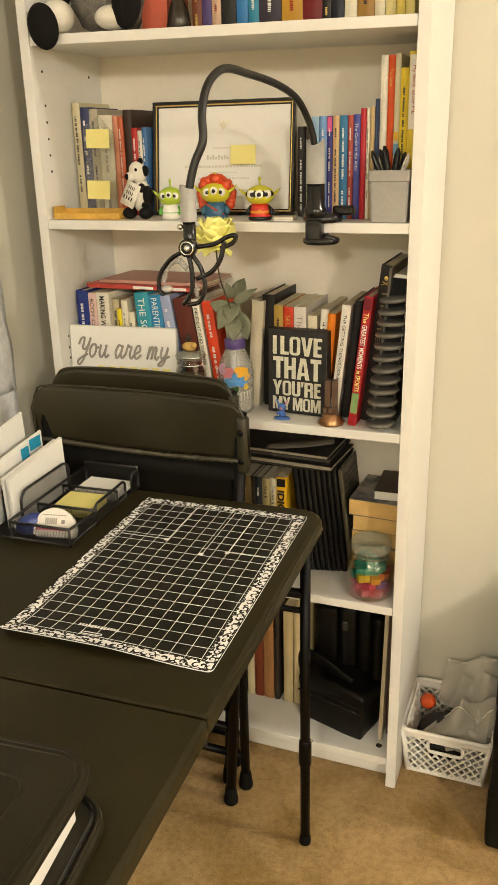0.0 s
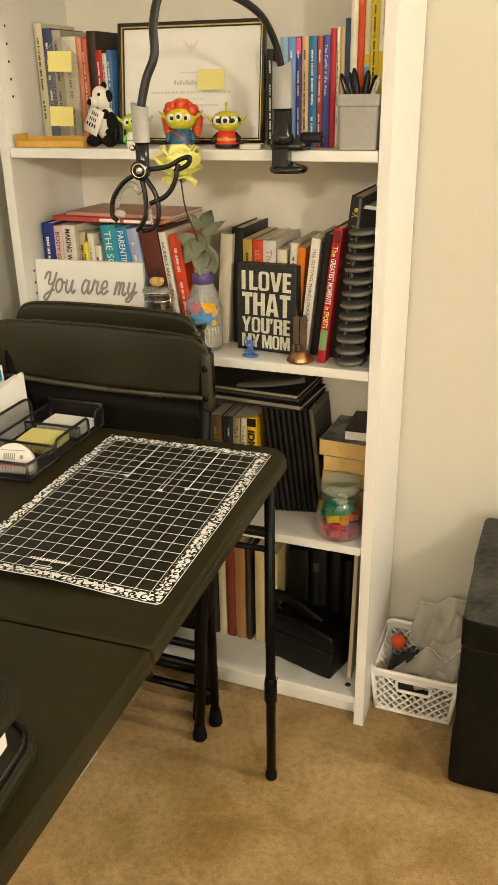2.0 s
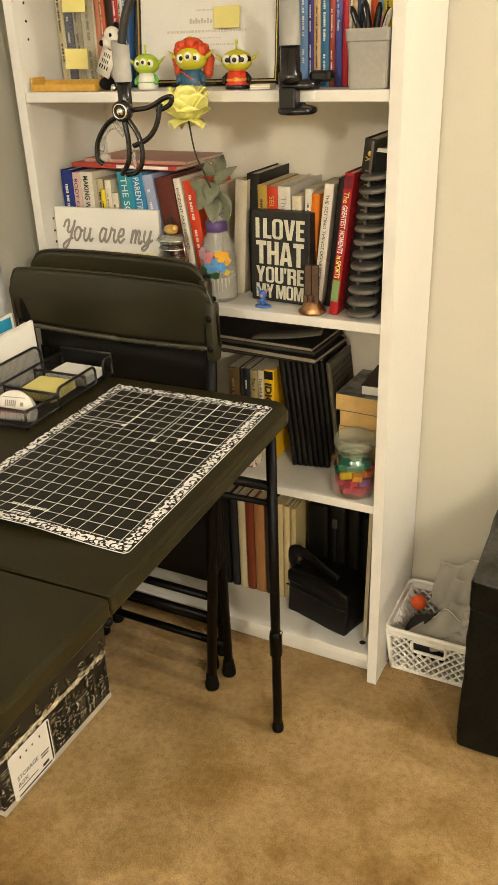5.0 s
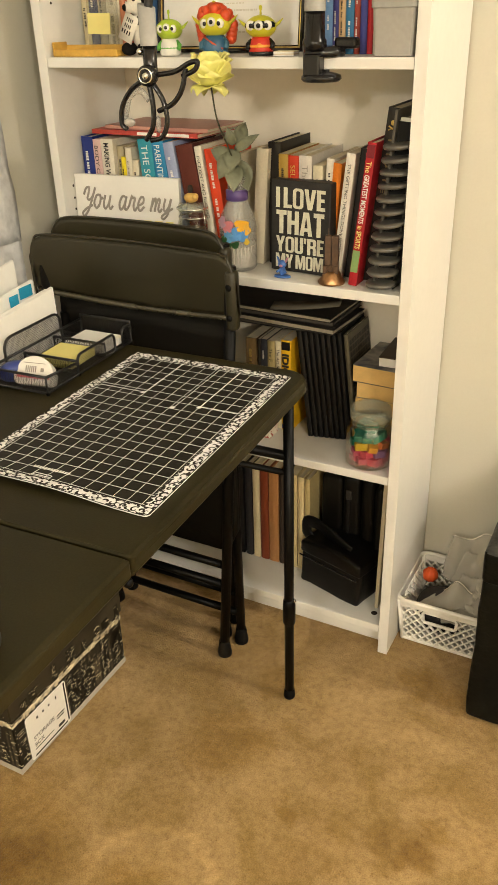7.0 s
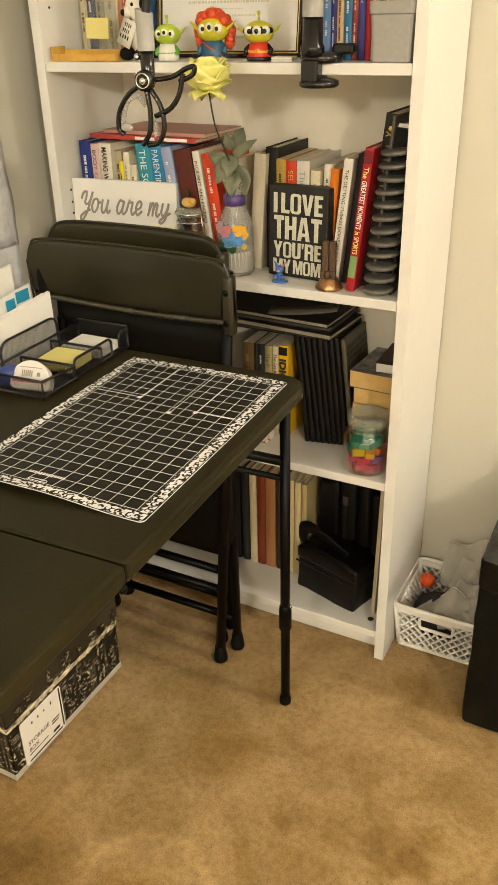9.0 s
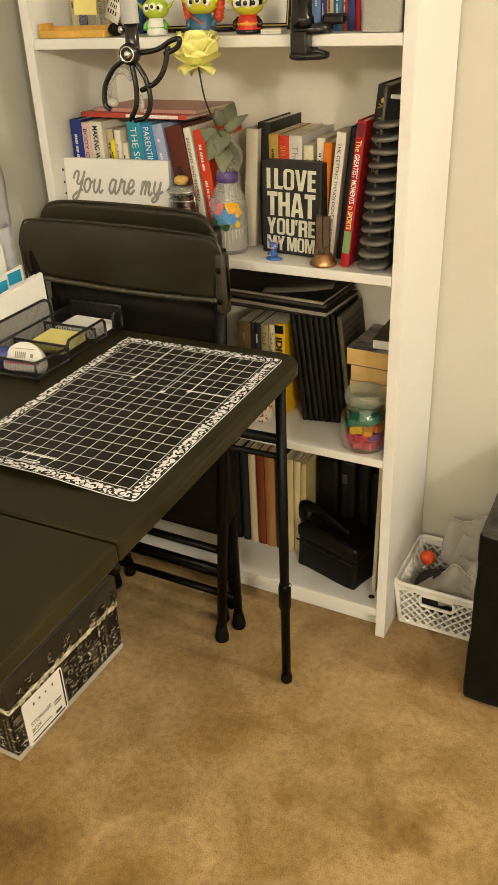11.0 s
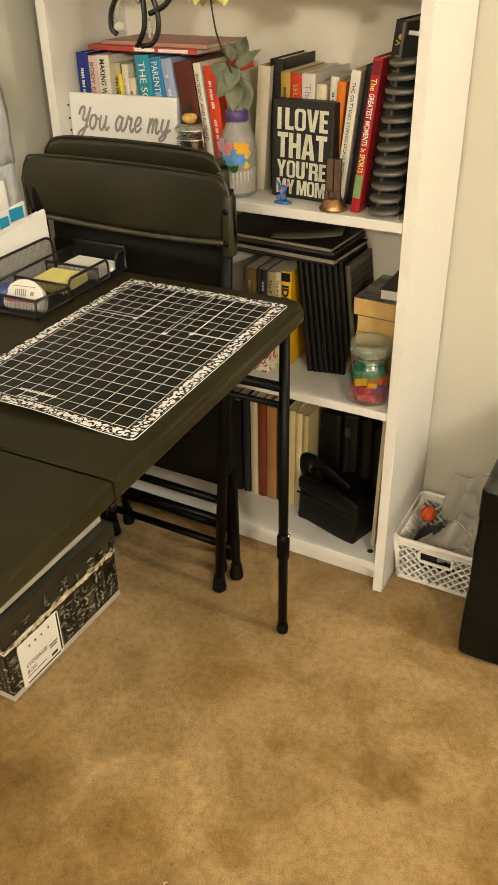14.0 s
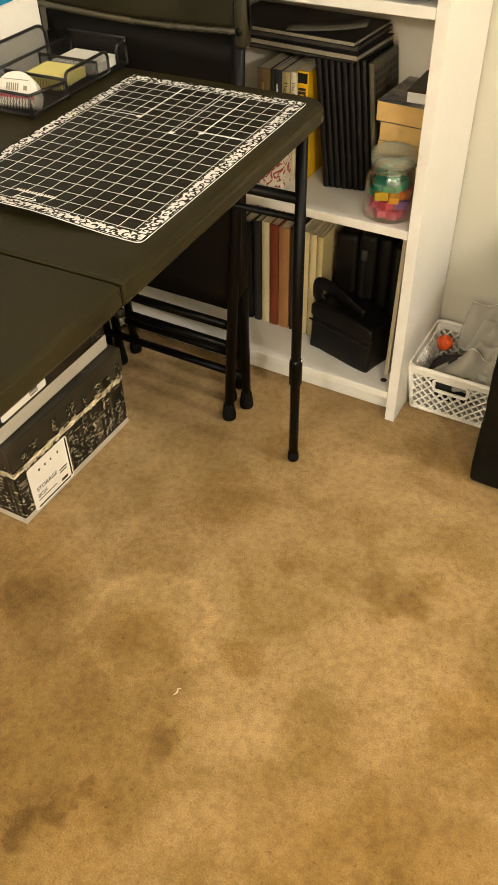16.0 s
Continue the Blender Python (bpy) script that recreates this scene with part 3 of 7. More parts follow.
    for x, w, h, c, tx, tc, lab in [(-0.578, 0.027, 0.214, "#6e5a3a", "", GOLD, "brown hardback"), (-0.548, 0.007, 0.214, "#2a2620", "", None, "thin black paperback"), (-0.540, 0.016, 0.215, "#2c3038", "", WHITE, "dark slate paperback"),
                                    (-0.523, 0.018, 0.214, "#a89a6c", "The F", INK, "khaki paperback"), (-0.503, 0.015, 0.216, "#d9cfae", "The Art & C", INK, "cream paperback"), (-0.487, 0.024, 0.222, "#e3b21e", "", INK, "yellow writing guide with black title")]:
        one = book(x, y, zc, w, h, 0.14, c, 0, tx, tc, lab + " standing on the shelf", group=g, hard=False, strips=((0.02, 0.1, "#2a3f78"),) if "guide" in lab else (), span=0.75) if "guide" not in lab else book(x, y - 0.004, zc, w, h, 0.14, c, 0, "", None, lab + " standing on the shelf", group=g, hard=False, strips=((0.02, 0.07, "#2a3f78"), (0.90, 0.985, "#1c1814")))
        if "guide" in lab:
            lettering("title", "IDIOT'S", 0.090, 0.0175, INK, one, pose(w / 2, -0.0014, 0.146) @ SPINE, bold=0.05)
            lettering("title", "Writing", 0.062, 0.0160, INK, one, pose(w / 2, -0.0014, 0.055) @ SPINE, bold=0.03)
    for k in range(8):
        book(-0.418 + 0.0122 * k, 1.682 + 0.0025 * k, zc, 0.0112, 0.254 + 0.001 * (k % 3), 0.15, "#0b0a09", -7.0, "", None, "thin black notebook leaning in a row", group="black notebooks", pages=MATTE if k < 3 else PAGES)
    last = book(-0.318, 1.705, zc, 0.010, 0.250, 0.13, "#57503f", -7.0, "", None, "grey patterned notebook at the end of the row", group="black notebooks")
    bars("check_print", [(0.008 + 0.015 * i, 0.019 + 0.015 * i, 0.070 + 0.014 * j, 0.080 + 0.014 * j) for i in range(8) for j in range(12)], cover("#2a2620"), last, pose(0.0102, 0, 0) @ pose(0, 0, 0, 90, 0, 90))
    # bottom shelf
    g = "binders on the bottom shelf"
    y = 1.70
    for x, w, h, c, tx, tc, lab in [(-0.632, 0.028, 0.262, "#1b1b1d", "", None, "black plastic binder"), (-0.598, 0.018, 0.268, "#2b2a2c", "", None, "dark grey binder"), (-0.576, 0.019, 0.272, "#d3c5a0", "", None, "cream binder"),
                                    (-0.555, 0.022, 0.270, "#7c3a22", "", None, "red-brown binder"), (-0.531, 0.026, 0.268, "#a8794c", "", None, "tan leather binder"), (-0.502, 0.012, 0.272, "#3a3028", "", None, "dark thin binder"),
                                    (-0.478, 0.024, 0.272, "#cbb98c", "", None, "cream album"), (-0.452, 0.016, 0.270, "#d1c094", "", None, "pale yellow album"), (-0.434, 0.014, 0.268, "#b9a878", "", None, "buff album")]:
        book(x, y, z0, w, h, 0.13, c, 0, tx, tc, lab + " standing on the bottom shelf", group=g)


row_of_books()


# ---- folding table ----
TT = 0.760


def folding_table():
    t = thing("folding_table", "black moulded plastic folding table with a centre seam", "table", pose(-0.272, 0.800, 0, 0, 0, 2.2) @ pose(0.272, -0.800, 0))
    x0, x1 = -0.900, -0.268
    for y0, y1 in ((0.803, 1.418), (0.185, 0.799)):
        bm = rounded_slab(bmesh.new(), x0, x1, y0, y1, TT - 0.034, TT, 0.05, 8, edge=0.010)
        # square the corners that meet at the seam
        for v in bm.verts:
            seam = 0.803 if y1 > 1 else 0.799
            near = abs(v.co.y - seam) < 0.052
            if near:
                for side, edge in ((x0, 1), (x1, -1)):
                    if abs(v.co.x - side) < 0.052:
                        pull = 0.0 if v.co.z < TT - 0.002 and v.co.z > TT - 0.032 else 0.006
                        v.co.y = seam + (pull if y1 > 1 else -pull) * 0.3 + (v.co.y - seam) * 0.12
                        v.co.x = side + edge * pull + (v.co.x - side - edge * pull) * 0.12
        part("table_half", bm, PLASTIC, t)
    for x in (x1 - 0.022, x0 + 0.022):
        bm = tube(bmesh.new(), [(x, 0.770, TT - 0.036), (x, 0.832, TT - 0.036)], 0.009, 14)
        ball(bm, (x + 0.012, 0.801, TT - 0.040), 0.007, seg=12)
        part("hinge", bm, STEEL, t, "dark steel hinge knuckle", smooth=True)
    for y, s in ((1.362, -1), (0.245, 1)):
        for x in (-0.2965, -0.862):
            leg = part("leg", tube(bmesh.new(), [(x, y, 0.012), (x, y, 0.728)], 0.0100, 14), STEEL, t, smooth=True)
            part("rubber_foot", lathe(bmesh.new(), [(0, 0), (0.0120, 0), (0.0125, 0.005), (0.0112, 0.020), (0.0104, 0.022)], 16, (x, y, 0.0005)), RUBBER, leg, smooth=True)
            part("sleeve", lathe(bmesh.new(), [(0.0105, 0), (0.0132, 0.003), (0.0132, 0.050), (0.0120, 0.060), (0.0102, 0.062)], 16, (x, y, 0.208)), STEEL, leg, smooth=True)
            part("bolt", ball(bmesh.new(), (x + 0.012, y, 0.27), 0.004, seg=8), CHROME, leg)
        part("crossbar", tube(bmesh.new(), [(-0.862, y, 0.607), (-0.2965, y, 0.607)], 0.0095, 12), STEEL, t, smooth=True)
        part("crossbar", tube(bmesh.new(), [(-0.862, y, 0.570), (-0.2965, y, 0.570)], 0.0060, 12), STEEL, t, smooth=True)
        part("brace", tube(bmesh.new(), [(-0.585, y, 0.605), (-0.585, y + s * 0.30, 0.724)], 0.006, 8, flat=0.4), STEEL, t)
    for x, y in ((x1 - 0.0005, 1.372), (x1 - 0.0005, 0.23)):
        part("bolt", ball(bmesh.new(), (x, y, TT - 0.018), (0.002, 0.005, 0.005), seg=10), cover("#4a4538"), t)


folding_table()


# ---- craft mat ----
def craft_mat():
    base = pose(-0.471, 1.123, TT + 0.0006, 0, 0, 2.2)
    t = thing("craft_mat", "black gridded craft mat with white scroll border", "mat", base)
    w, h, b = 0.324, 0.492, 0.017
    dark = mat("mat_black", (0.0135, 0.0115, 0.0068), 0.55, var=0.25, scale=12, fine=300, bump=0.1, spec=0.2)
    printw = mat("white_mat_print", (0.92, 0.92, 0.89), 0.6, var=0.08, scale=40, bump=0)
    grid = mat("grid_print", (0.84, 0.84, 0.80), 0.6, var=0.15, scale=25, bump=0)

    def curl(bm):
        """The near edge of the sheet lifts off the table in a low wave and lies flat again at its corner."""
        for k in range(1, 7):
            bmesh.ops.bisect_plane(bm, geom=bm.verts[:] + bm.edges[:] + bm.faces[:], plane_co=(0, -h / 2 + 0.013 * k, 0), plane_no=(0, 1, 0))
        if len(bm.verts) < 400:
            for k in range(-5, 6):
                bmesh.ops.bisect_plane(bm, geom=bm.verts[:] + bm.edges[:] + bm.faces[:], plane_co=(0.028 * k, 0, 0), plane_no=(1, 0, 0))
        for v in bm.verts:
            q = max(0.0, (-h / 2 + 0.085 - v.co.y) / 0.085)
            u = min(1.0, max(0.0, (0.145 - v.co.x) / 0.16))
            v.co.z += 0.0095 * q * q * u * u * (3 - 2 * u)
        return bm
    part("rim_print", curl(rounded_slab(bmesh.new(), -w / 2 - 0.0004, w / 2 + 0.0004, -h / 2 - 0.0004, h / 2 + 0.0004, 0.0004, 0.0018, 0.008, 4)), printw, t, "thin white rim")
    part("sheet", curl(rounded_slab(bmesh.new(), -w / 2, w / 2, -h / 2, h / 2, 0, 0.0022, 0.008, 4)), dark, t)
    rng = random.Random(21)

    def ribbon(bm, pts, wid, z):
        rows = []
        for k, q in enumerate(pts):
            d = (pts[min(k + 1, len(pts) - 1)] - pts[max(k - 1, 0)]).normalized()
            n = Vector((-d.y, d.x, 0)) * wid * (0.25 + 0.75 * math.sin(math.pi * (0.12 + 0.80 * k / (len(pts) - 1))))
            rows.append([bm.verts.new((c.x, c.y, z)) for c in (q + n, q - n)])
        for r0, r1 in zip(rows, rows[1:]):
            bm.faces.new((r0[0], r0[1], r1[1], r1[0]))
    for side in range(4):
        # white band, then black leaf curls and commas over it
        along, out = (w, h / 2) if side % 2 == 0 else (h, w / 2)
        turn = pose(0, 0, 0, 0, 0, -90 * side)
        e = 0.0 if side % 2 == 0 else b
        bm = box(bmesh.new(), -along / 2 + e + 0.003, along / 2 - e - 0.003, out - b - 0.0006, out - 0.0014, 0.0022, 0.0026, m=turn)
        part("border", curl(bm), printw, t, "white border with black scrolls")
        bm = bmesh.new()
        u = -along / 2 + e + 0.006
        while u < along / 2 - e - 0.004:
            r, sgn, a0 = rng.uniform(0.0034, 0.0072), rng.choice((-1, 1)), rng.uniform(0, 360)
            c = Vector((u, out - b / 2 + rng.uniform(-0.0016, 0.0016), 0))
            pts = []
            for k in range(rng.randint(8, 15)):
                a = radians(a0 + sgn * 26 * k)
                rr = r * (1 - 0.055 * k)
                pts.append(turn @ (c + Vector((rr * math.cos(a), rr * math.sin(a), 0))))
            ribbon(bm, pts, rng.uniform(0.0010, 0.0021), 0.00285)
            for edge in (out - 0.0022, out - b + 0.0006):
                if rng.random() < 0.72:
                    x = u + rng.uniform(-0.003, 0.006)
                    ln = rng.uniform(0.003, 0.010)
                    ribbon(bm, [turn @ Vector((x + ln * (k / 4 - 0.5), edge + 0.0010 * math.sin(k * 1.3 + u * 90), 0)) for k in range(5)], rng.uniform(0.0012, 0.0028), 0.00300)
            u += rng.uniform(0.0075, 0.0110)
        tagged(part("scroll_print", curl(bm), dark, t, "black scroll print"), kind="stuff")
    gx, gy, nx, ny = w - 2 * b - 0.012, h - 2 * b - 0.012, 12, 18
    line = 0.00042
    for k in range(nx + 1):
        x = -gx / 2 + gx * k / nx
        part("grid_line", curl(box(bmesh.new(), x - line, x + line, -gy / 2, gy / 2, 0.0022, 0.0025)), grid, t)
    for k in range(ny + 1):
        y = -gy / 2 + gy * k / ny
        part("grid_line", curl(box(bmesh.new(), -gx / 2, gx / 2, y - line, y + line, 0.0022, 0.0026)), grid, t)
    bm = bmesh.new()
    for k in range(4 * ny + 1):
        y = -gy / 2 + gy * k / (4 * ny)
        ln = 0.0045 if k % 4 == 0 else 0.0026
        for s in (-1, 1):
            xe = s * (gx / 2 + 0.0058)
            box(bm, min(xe, xe - s * ln), max(xe, xe - s * ln), y - 0.0004, y + 0.0004, 0.0022, 0.0025)
    for k in range(4 * nx + 1):
        x = -gx / 2 + gx * k / (4 * nx)
        ln = 0.0045 if k % 4 == 0 else 0.0026
        for s in (-1, 1):
            ye = s * (gy / 2 + 0.0058)
            box(bm, x - 0.0004, x + 0.0004, min(ye, ye - s * ln), max(ye, ye - s * ln), 0.0022, 0.0025)
    tagged(part("ruler_scale", curl(bm), grid, t), kind="stuff")
    bm = bmesh.new()
    far, d = gy / 2, 0.0017
    for x, y, legs in ((0.028, 0.054, "f"), (0.069, 0.070, "fr"), (-0.050, 0.088, "fl")):
        box(bm, x - 0.0036, x + 0.0036, y - 0.0034, y + 0.0034, 0.0022, 0.0028)
        for dx in (d,):
            box(bm, x + dx - line, x + dx + line, y, far, 0.0022, 0.0027)
        if "l" in legs or "r" in legs:
            xe = -gx / 2 if "l" in legs else gx / 2
            for dy in (d,):
                box(bm, min(x, xe), max(x, xe), y + dy - line, y + dy + line, 0.0022, 0.0028)
    part("guide_marks", bm, printw, t, "white guide squares and double lines")
    logo = bars("logo_print", [(-0.032 + 0.0050 * k, -0.0288 + 0.0050 * k, -0.0035, 0.0060 if k in (0, 4, 5, 8) else 0.0020) for k in range(13)], WHITE, t, pose(-0.03, -h / 2 + b + 0.032, 0.0023, 0, 0, 180))
    logo.location.z += 0.0016
    ring = []
    for k in range(20):
        q = 2 * math.pi * k / 20
        ring.append((-0.03 + (0.013 if math.cos(q) > 0 else -0.013) + 0.003 * math.cos(q), -h / 2 + b + 0.012 + 0.003 * math.sin(q), 0.0025))
    bm = curl(tube(bmesh.new(), ring, 0.0006, 6, closed=True))
    part("slot", bm, printw, t)


craft_mat()


# ---- folded chairs ----
def shell(bm, x0, x1, z0, z1, y, th, r, bow, sag=0.0, nx=22, nz=12):
    """A curved moulded panel with rounded upper or lower corners."""
    def edge_z(u):
        x = x0 + (x1 - x0) * u
        cut = 0.0
        for e in (x0, x1):
            dx = r - abs(x - e)
            if dx > 0 and abs(x - e) < r:
                cut = max(cut, r - math.sqrt(max(0, r * r - dx * dx)))
        return cut
    front, back = [], []
    for j in range(nz + 1):
        fr, bk = [], []
        for i in range(nx + 1):
            u, v = i / nx, j / nz
            c = edge_z(u)
            top, bot = z1 - c, z0 - sag * math.sin(math.pi * u)
            z = bot + (top - bot) * v
            yy = y + bow * math.sin(math.pi * u) + 0.012 * (1 - v) ** 2
            x = x0 + (x1 - x0) * u
            fr.append(bm.verts.new((x, yy, z)))
            bk.append(bm.verts.new((x, yy + th, z)))
        front.append(fr)
        back.append(bk)
    for j in range(nz):
        for i in range(nx):
            bm.faces.new((front[j][i], front[j][i + 1], front[j + 1][i + 1], front[j + 1][i]))
            bm.faces.new((back[j][i + 1], back[j][i], back[j + 1][i], back[j + 1][i + 1]))
    for i in range(nx):
        bm.faces.new((front[0][i + 1], front[0][i], back[0][i], back[0][i + 1]))
        bm.faces.new((front[nz][i], front[nz][i + 1], back[nz][i + 1], back[nz][i]))
    for j in range(nz):
        bm.faces.new((front[j][0], front[j + 1][0], back[j + 1][0], back[j][0]))
        bm.faces.new((front[j + 1][nx], front[j][nx], back[j][nx], back[j + 1][nx]))
    return bm


def folded_chair(m, label, tuck=0.0, corner=0.046):
    """Origin at the middle of the feet; it faces -y and stands folded flat."""
    t = thing("folding_chair", label, "chair", m, "folded chairs leaning by the bookcase")
    w = 0.240
    part("backrest", shell(bmesh.new(), -w, w, 0.838, 0.952, -0.014, 0.010, corner, 0.024, 0.016, nx=40), CHAIRP, t, smooth=True)
    bm = tube(bmesh.new(), [(-w + 0.012 + 2 * (w - 0.012) * k / 20, -0.014 + 0.024 * math.sin(math.pi * k / 20) + 0.006, 0.836 - 0.016 * math.sin(math.pi * k / 20)) for k in range(21)], 0.0055, 12)
    part("lower_rim", bm, RIMP, t, smooth=True)
    bm = tube(bmesh.new(), smooth_path([(-w + 0.004, -0.010, 0.82), (-w + 0.002, -0.011, 0.89), (-w + 0.29 * corner, -0.010, 0.953 - 0.33 * corner), (-w + corner, -0.004, 0.953), (0, 0.006, 0.955), (w - corner, -0.004, 0.953), (w - 0.29 * corner, -0.010, 0.953 - 0.33 * corner), (w - 0.002, -0.011, 0.89), (w - 0.004, -0.010, 0.82)], 6), 0.0026, 8)
    part("upper_rim", bm, CHAIRP, t, smooth=True)
    for s in (-1, 1):
        cheek = part("cheek_plate", box(bmesh.new(), s * (w - 0.011) - 0.011, s * (w - 0.011) + 0.011, -0.017 if s > 0 else -0.006, 0.008 if s > 0 else 0.012, 0.812, 0.926, 0.007), CHAIRP, t, smooth=True)
        for z in (0.896, 0.838):
            part("rivet", lathe(bmesh.new(), [(0, 0.0025), (0.004, 0.0018), (0.0065, 0)], 14), STEEL, cheek, m=pose(s * (w - 0.012), -0.0175 if s > 0 else -0.0065, z, 90, 0, 0), smooth=True)
        part("back_leg", tube(bmesh.new(), [(s * (w - 0.018), 0.004, 0.93), (s * (w - 0.038), 0.000, 0.48), (s * (w - 0.060), -0.016, 0.02)], 0.0115, 14), STEEL, t, smooth=True)
        part("front_leg", tube(bmesh.new(), [(s * (w - 0.040), 0.026, 0.78), (s * (w - 0.042 - tuck * 0.5), 0.030, 0.40), (s * (w - 0.045 - tuck), 0.040, 0.02)], 0.0105, 14), STEEL, t, smooth=True)
        for x, y in ((s * (w - 0.060), -0.016), (s * (w - 0.045 - tuck), 0.040)):
            part("rubber_foot", lathe(bmesh.new(), [(0, 0), (0.0160, 0), (0.0165, 0.008), (0.0140, 0.026), (0.0122, 0.040), (0.0116, 0.042)], 16, (x, y, 0.001)), RUBBER, t, smooth=True)
    bm = shell(bmesh.new(), -w + 0.032, w - 0.032, 0.0, 0.54, 0.014, 0.014, 0.06, 0.006, 0.0)
    for v in bm.verts:
        v.co.z = 0.815 - v.co.z
    part("seat", bm, SEAT_SHADE, t, smooth=True)
    for z, y, r in ((0.245, 0.002, 0.0085), (0.196, -0.004, 0.0095), (0.090, 0.036, 0.0095)):
        part("stretcher", tube(bmesh.new(), [(-w + 0.050, y, z), (w - 0.050, y, z)], r, 12), STEEL, t, smooth=True)
    return t


folded_chair(pose(-0.691, 1.432, 0, 0, 0, 0), "black plastic and steel folding chair folded flat behind the table")
folded_chair(pose(-0.699, 1.492, 0.0, 1.0, 0, 0) @ Matrix.Diagonal((0.880, 1, 1.030, 1)), "second black folding chair stacked behind the first", 0.020, 0.062)


# ---- storage boxes under the table ----
def storage_boxes():
    def city(name, low, high, lit, scale, stretch, fine, share):
        """A printed night photograph: soft grey forms crossed by patches of small lit windows."""
        m = two_tone(name, low, high, scale, 0.42, 0.72, stretch, 0.34, 0.4, 4)
        nt = m.node_tree
        p = nt.nodes["Principled BSDF"]
        under = p.inputs["Base Color"].links[0].from_socket
        co, mp, dots, area, r1, r2, mul, mix = (nt.nodes.new("ShaderNode" + k) for k in ("TexCoord", "Mapping", "TexNoise", "TexNoise", "ValToRGB", "ValToRGB", "Math", "Mix"))
        mp.inputs["Scale"].default_value = (0.7, 0.7, 1.5)
        nt.links.new(co.outputs["Object"], mp.inputs[0])
        for node, sc, det, src in ((dots, fine, 2, mp.outputs[0]), (area, scale * 0.9, 3, co.outputs["Object"])):
            node.inputs["Scale"].default_value, node.inputs["Detail"].default_value = sc, det
            nt.links.new(src, node.inputs["Vector"])
        for r, node, lo, hi in ((r1, dots, 0.54, 0.64), (r2, area, share, share + 0.10)):
            r.color_ramp.elements[0].position, r.color_ramp.elements[1].position = lo, hi
            nt.links.new(node.outputs["Fac"], r.inputs[0])
        mul.operation = "MULTIPLY"
        nt.links.new(r1.outputs[0], mul.inputs[0])
        nt.links.new(r2.outputs[0], mul.inputs[1])
        mix.data_type = "RGBA"
        mix.inputs["B"].default_value = (*lin(lit), 1)
        nt.links.new(mul.outputs[0], mix.inputs["Factor"])
        nt.links.new(under, mix.inputs["A"])
        nt.links.new(mix.outputs["Result"], p.inputs["Base Color"])
        return m
    print_mat = city("city_photo_print", "#080706", "#2a261e", "#8a826a", 16, (1.0, 1.0, 2.4), 170, 0.54)
    band_mat = city("city_photo_band", "#0c0b09", "#3a352a", "#c4b998", 14, (0.6, 0.7, 2.2), 130, 0.50)
    lights = two_tone("skyline_lights", "#453d2e", "#efe6ca", 75, 0.36, 0.60, (0.7, 0.7, 1.4), 0.4, 0.3, 3)
    board = mat("grey_white_card", (0.46, 0.43, 0.36), 0.6, var=0.08)
    lidm = city("lid_photo_print", "#2a271f", "#4a4535", "#8a8268", 7, (0.6, 0.6, 1.2), 60, 0.62)
    tones = [mat("printed_tower_" + n, c, 0.4, var=0.3, scale=60, bump=0) for n, c in (("black", "#0a0908"), ("dark", "#171510"), ("grey", "#4a4436"), ("pale", "#a39a80"))]
    lit = mat("printed_lit_window", "#cfc6a8", 0.4, var=0.3, scale=90, bump=0)

    def one(m, label, lid):
        t = thing("storage_box", label, "storage box", m, "stacked cardboard boxes")
        w, d, h = 0.285, 0.357, 0.205
        part("body", box(bmesh.new(), -w, 0, 0, d, 0, h, 0.002), [print_mat], t)
        part("base_band", box(bmesh.new(), -w - 0.001, 0.001, -0.001, d + 0.001, 0.001, 0.016 if lid else 0.032, 0.001), board, t, "pale band along the base")
        part("skyline_band", box(bmesh.new(), -w - 0.0008, 0.0008, -0.0008, d + 0.0008, 0.128, 0.140), lights, t, "row of printed white lights")
        part("lid", box(bmesh.new(), -w - 0.004, 0.004, -0.004, d + 0.004, 0.150, 0.210, 0.002), lidm if lid else band_mat, t)
        if lid:
            # printed towers with rows of lit windows, below and above the lights and across the lid's skirt
            rng = random.Random(8)
            for face, span, m2 in (("side", d, pose(0.0012, 0, 0, 90, 0, 90)), ("end", w, pose(-w, -0.0012, 0, 90, 0, 0))):
                for z0, z1, count, lid_row in ((0.020, 0.126, 26, False), (0.141, 0.149, 18, False), (0.151, 0.192, 15, True)):
                    towers, windows = [bmesh.new() for _ in tones], bmesh.new()
                    for k in range(count):
                        u0 = span * k / count + 0.001
                        u1 = min(span - 0.001, u0 + span / count * rng.uniform(0.35, 0.97))
                        top = z0 + (z1 - z0) * (rng.uniform(0.15, 0.95) if lid_row else rng.uniform(0.6, 1.0))
                        if lid_row and rng.random() < 0.35:
                            continue
                        lift = 0.0035 if lid_row else 0.0
                        tone = rng.choice((0, 0, 1, 1, 2, 3) if lid_row or z0 > 0.1 else (0, 0, 0, 1, 1, 2))
                        box(towers[tone], u0, u1, z0, top, lift, lift + 0.0003)
                        if lid_row and rng.random() < 0.4:
                            tube(windows, [(0.5 * (u0 + u1) + 0.010 * math.cos(a), z0 + 0.6 * (top - z0) + 0.008 * math.sin(a), lift + 0.0004) for a in (0.4 + 0.3 * q for q in range(8))], 0.0009, 5)
                        step_u, step_z = rng.choice((0.0022, 0.0030, 0.0042)), rng.choice((0.0035, 0.0045, 0.006))
                        zz = z0 + 0.002
                        while zz < top - 0.003:
                            uu = u0 + 0.001
                            while uu < u1 - 0.0015:
                                if rng.random() < (0.30 if tone < 2 else 0.15):
                                    du, dz = rng.uniform(-0.5, 0.5) * step_u, rng.uniform(-0.4, 0.4) * step_z
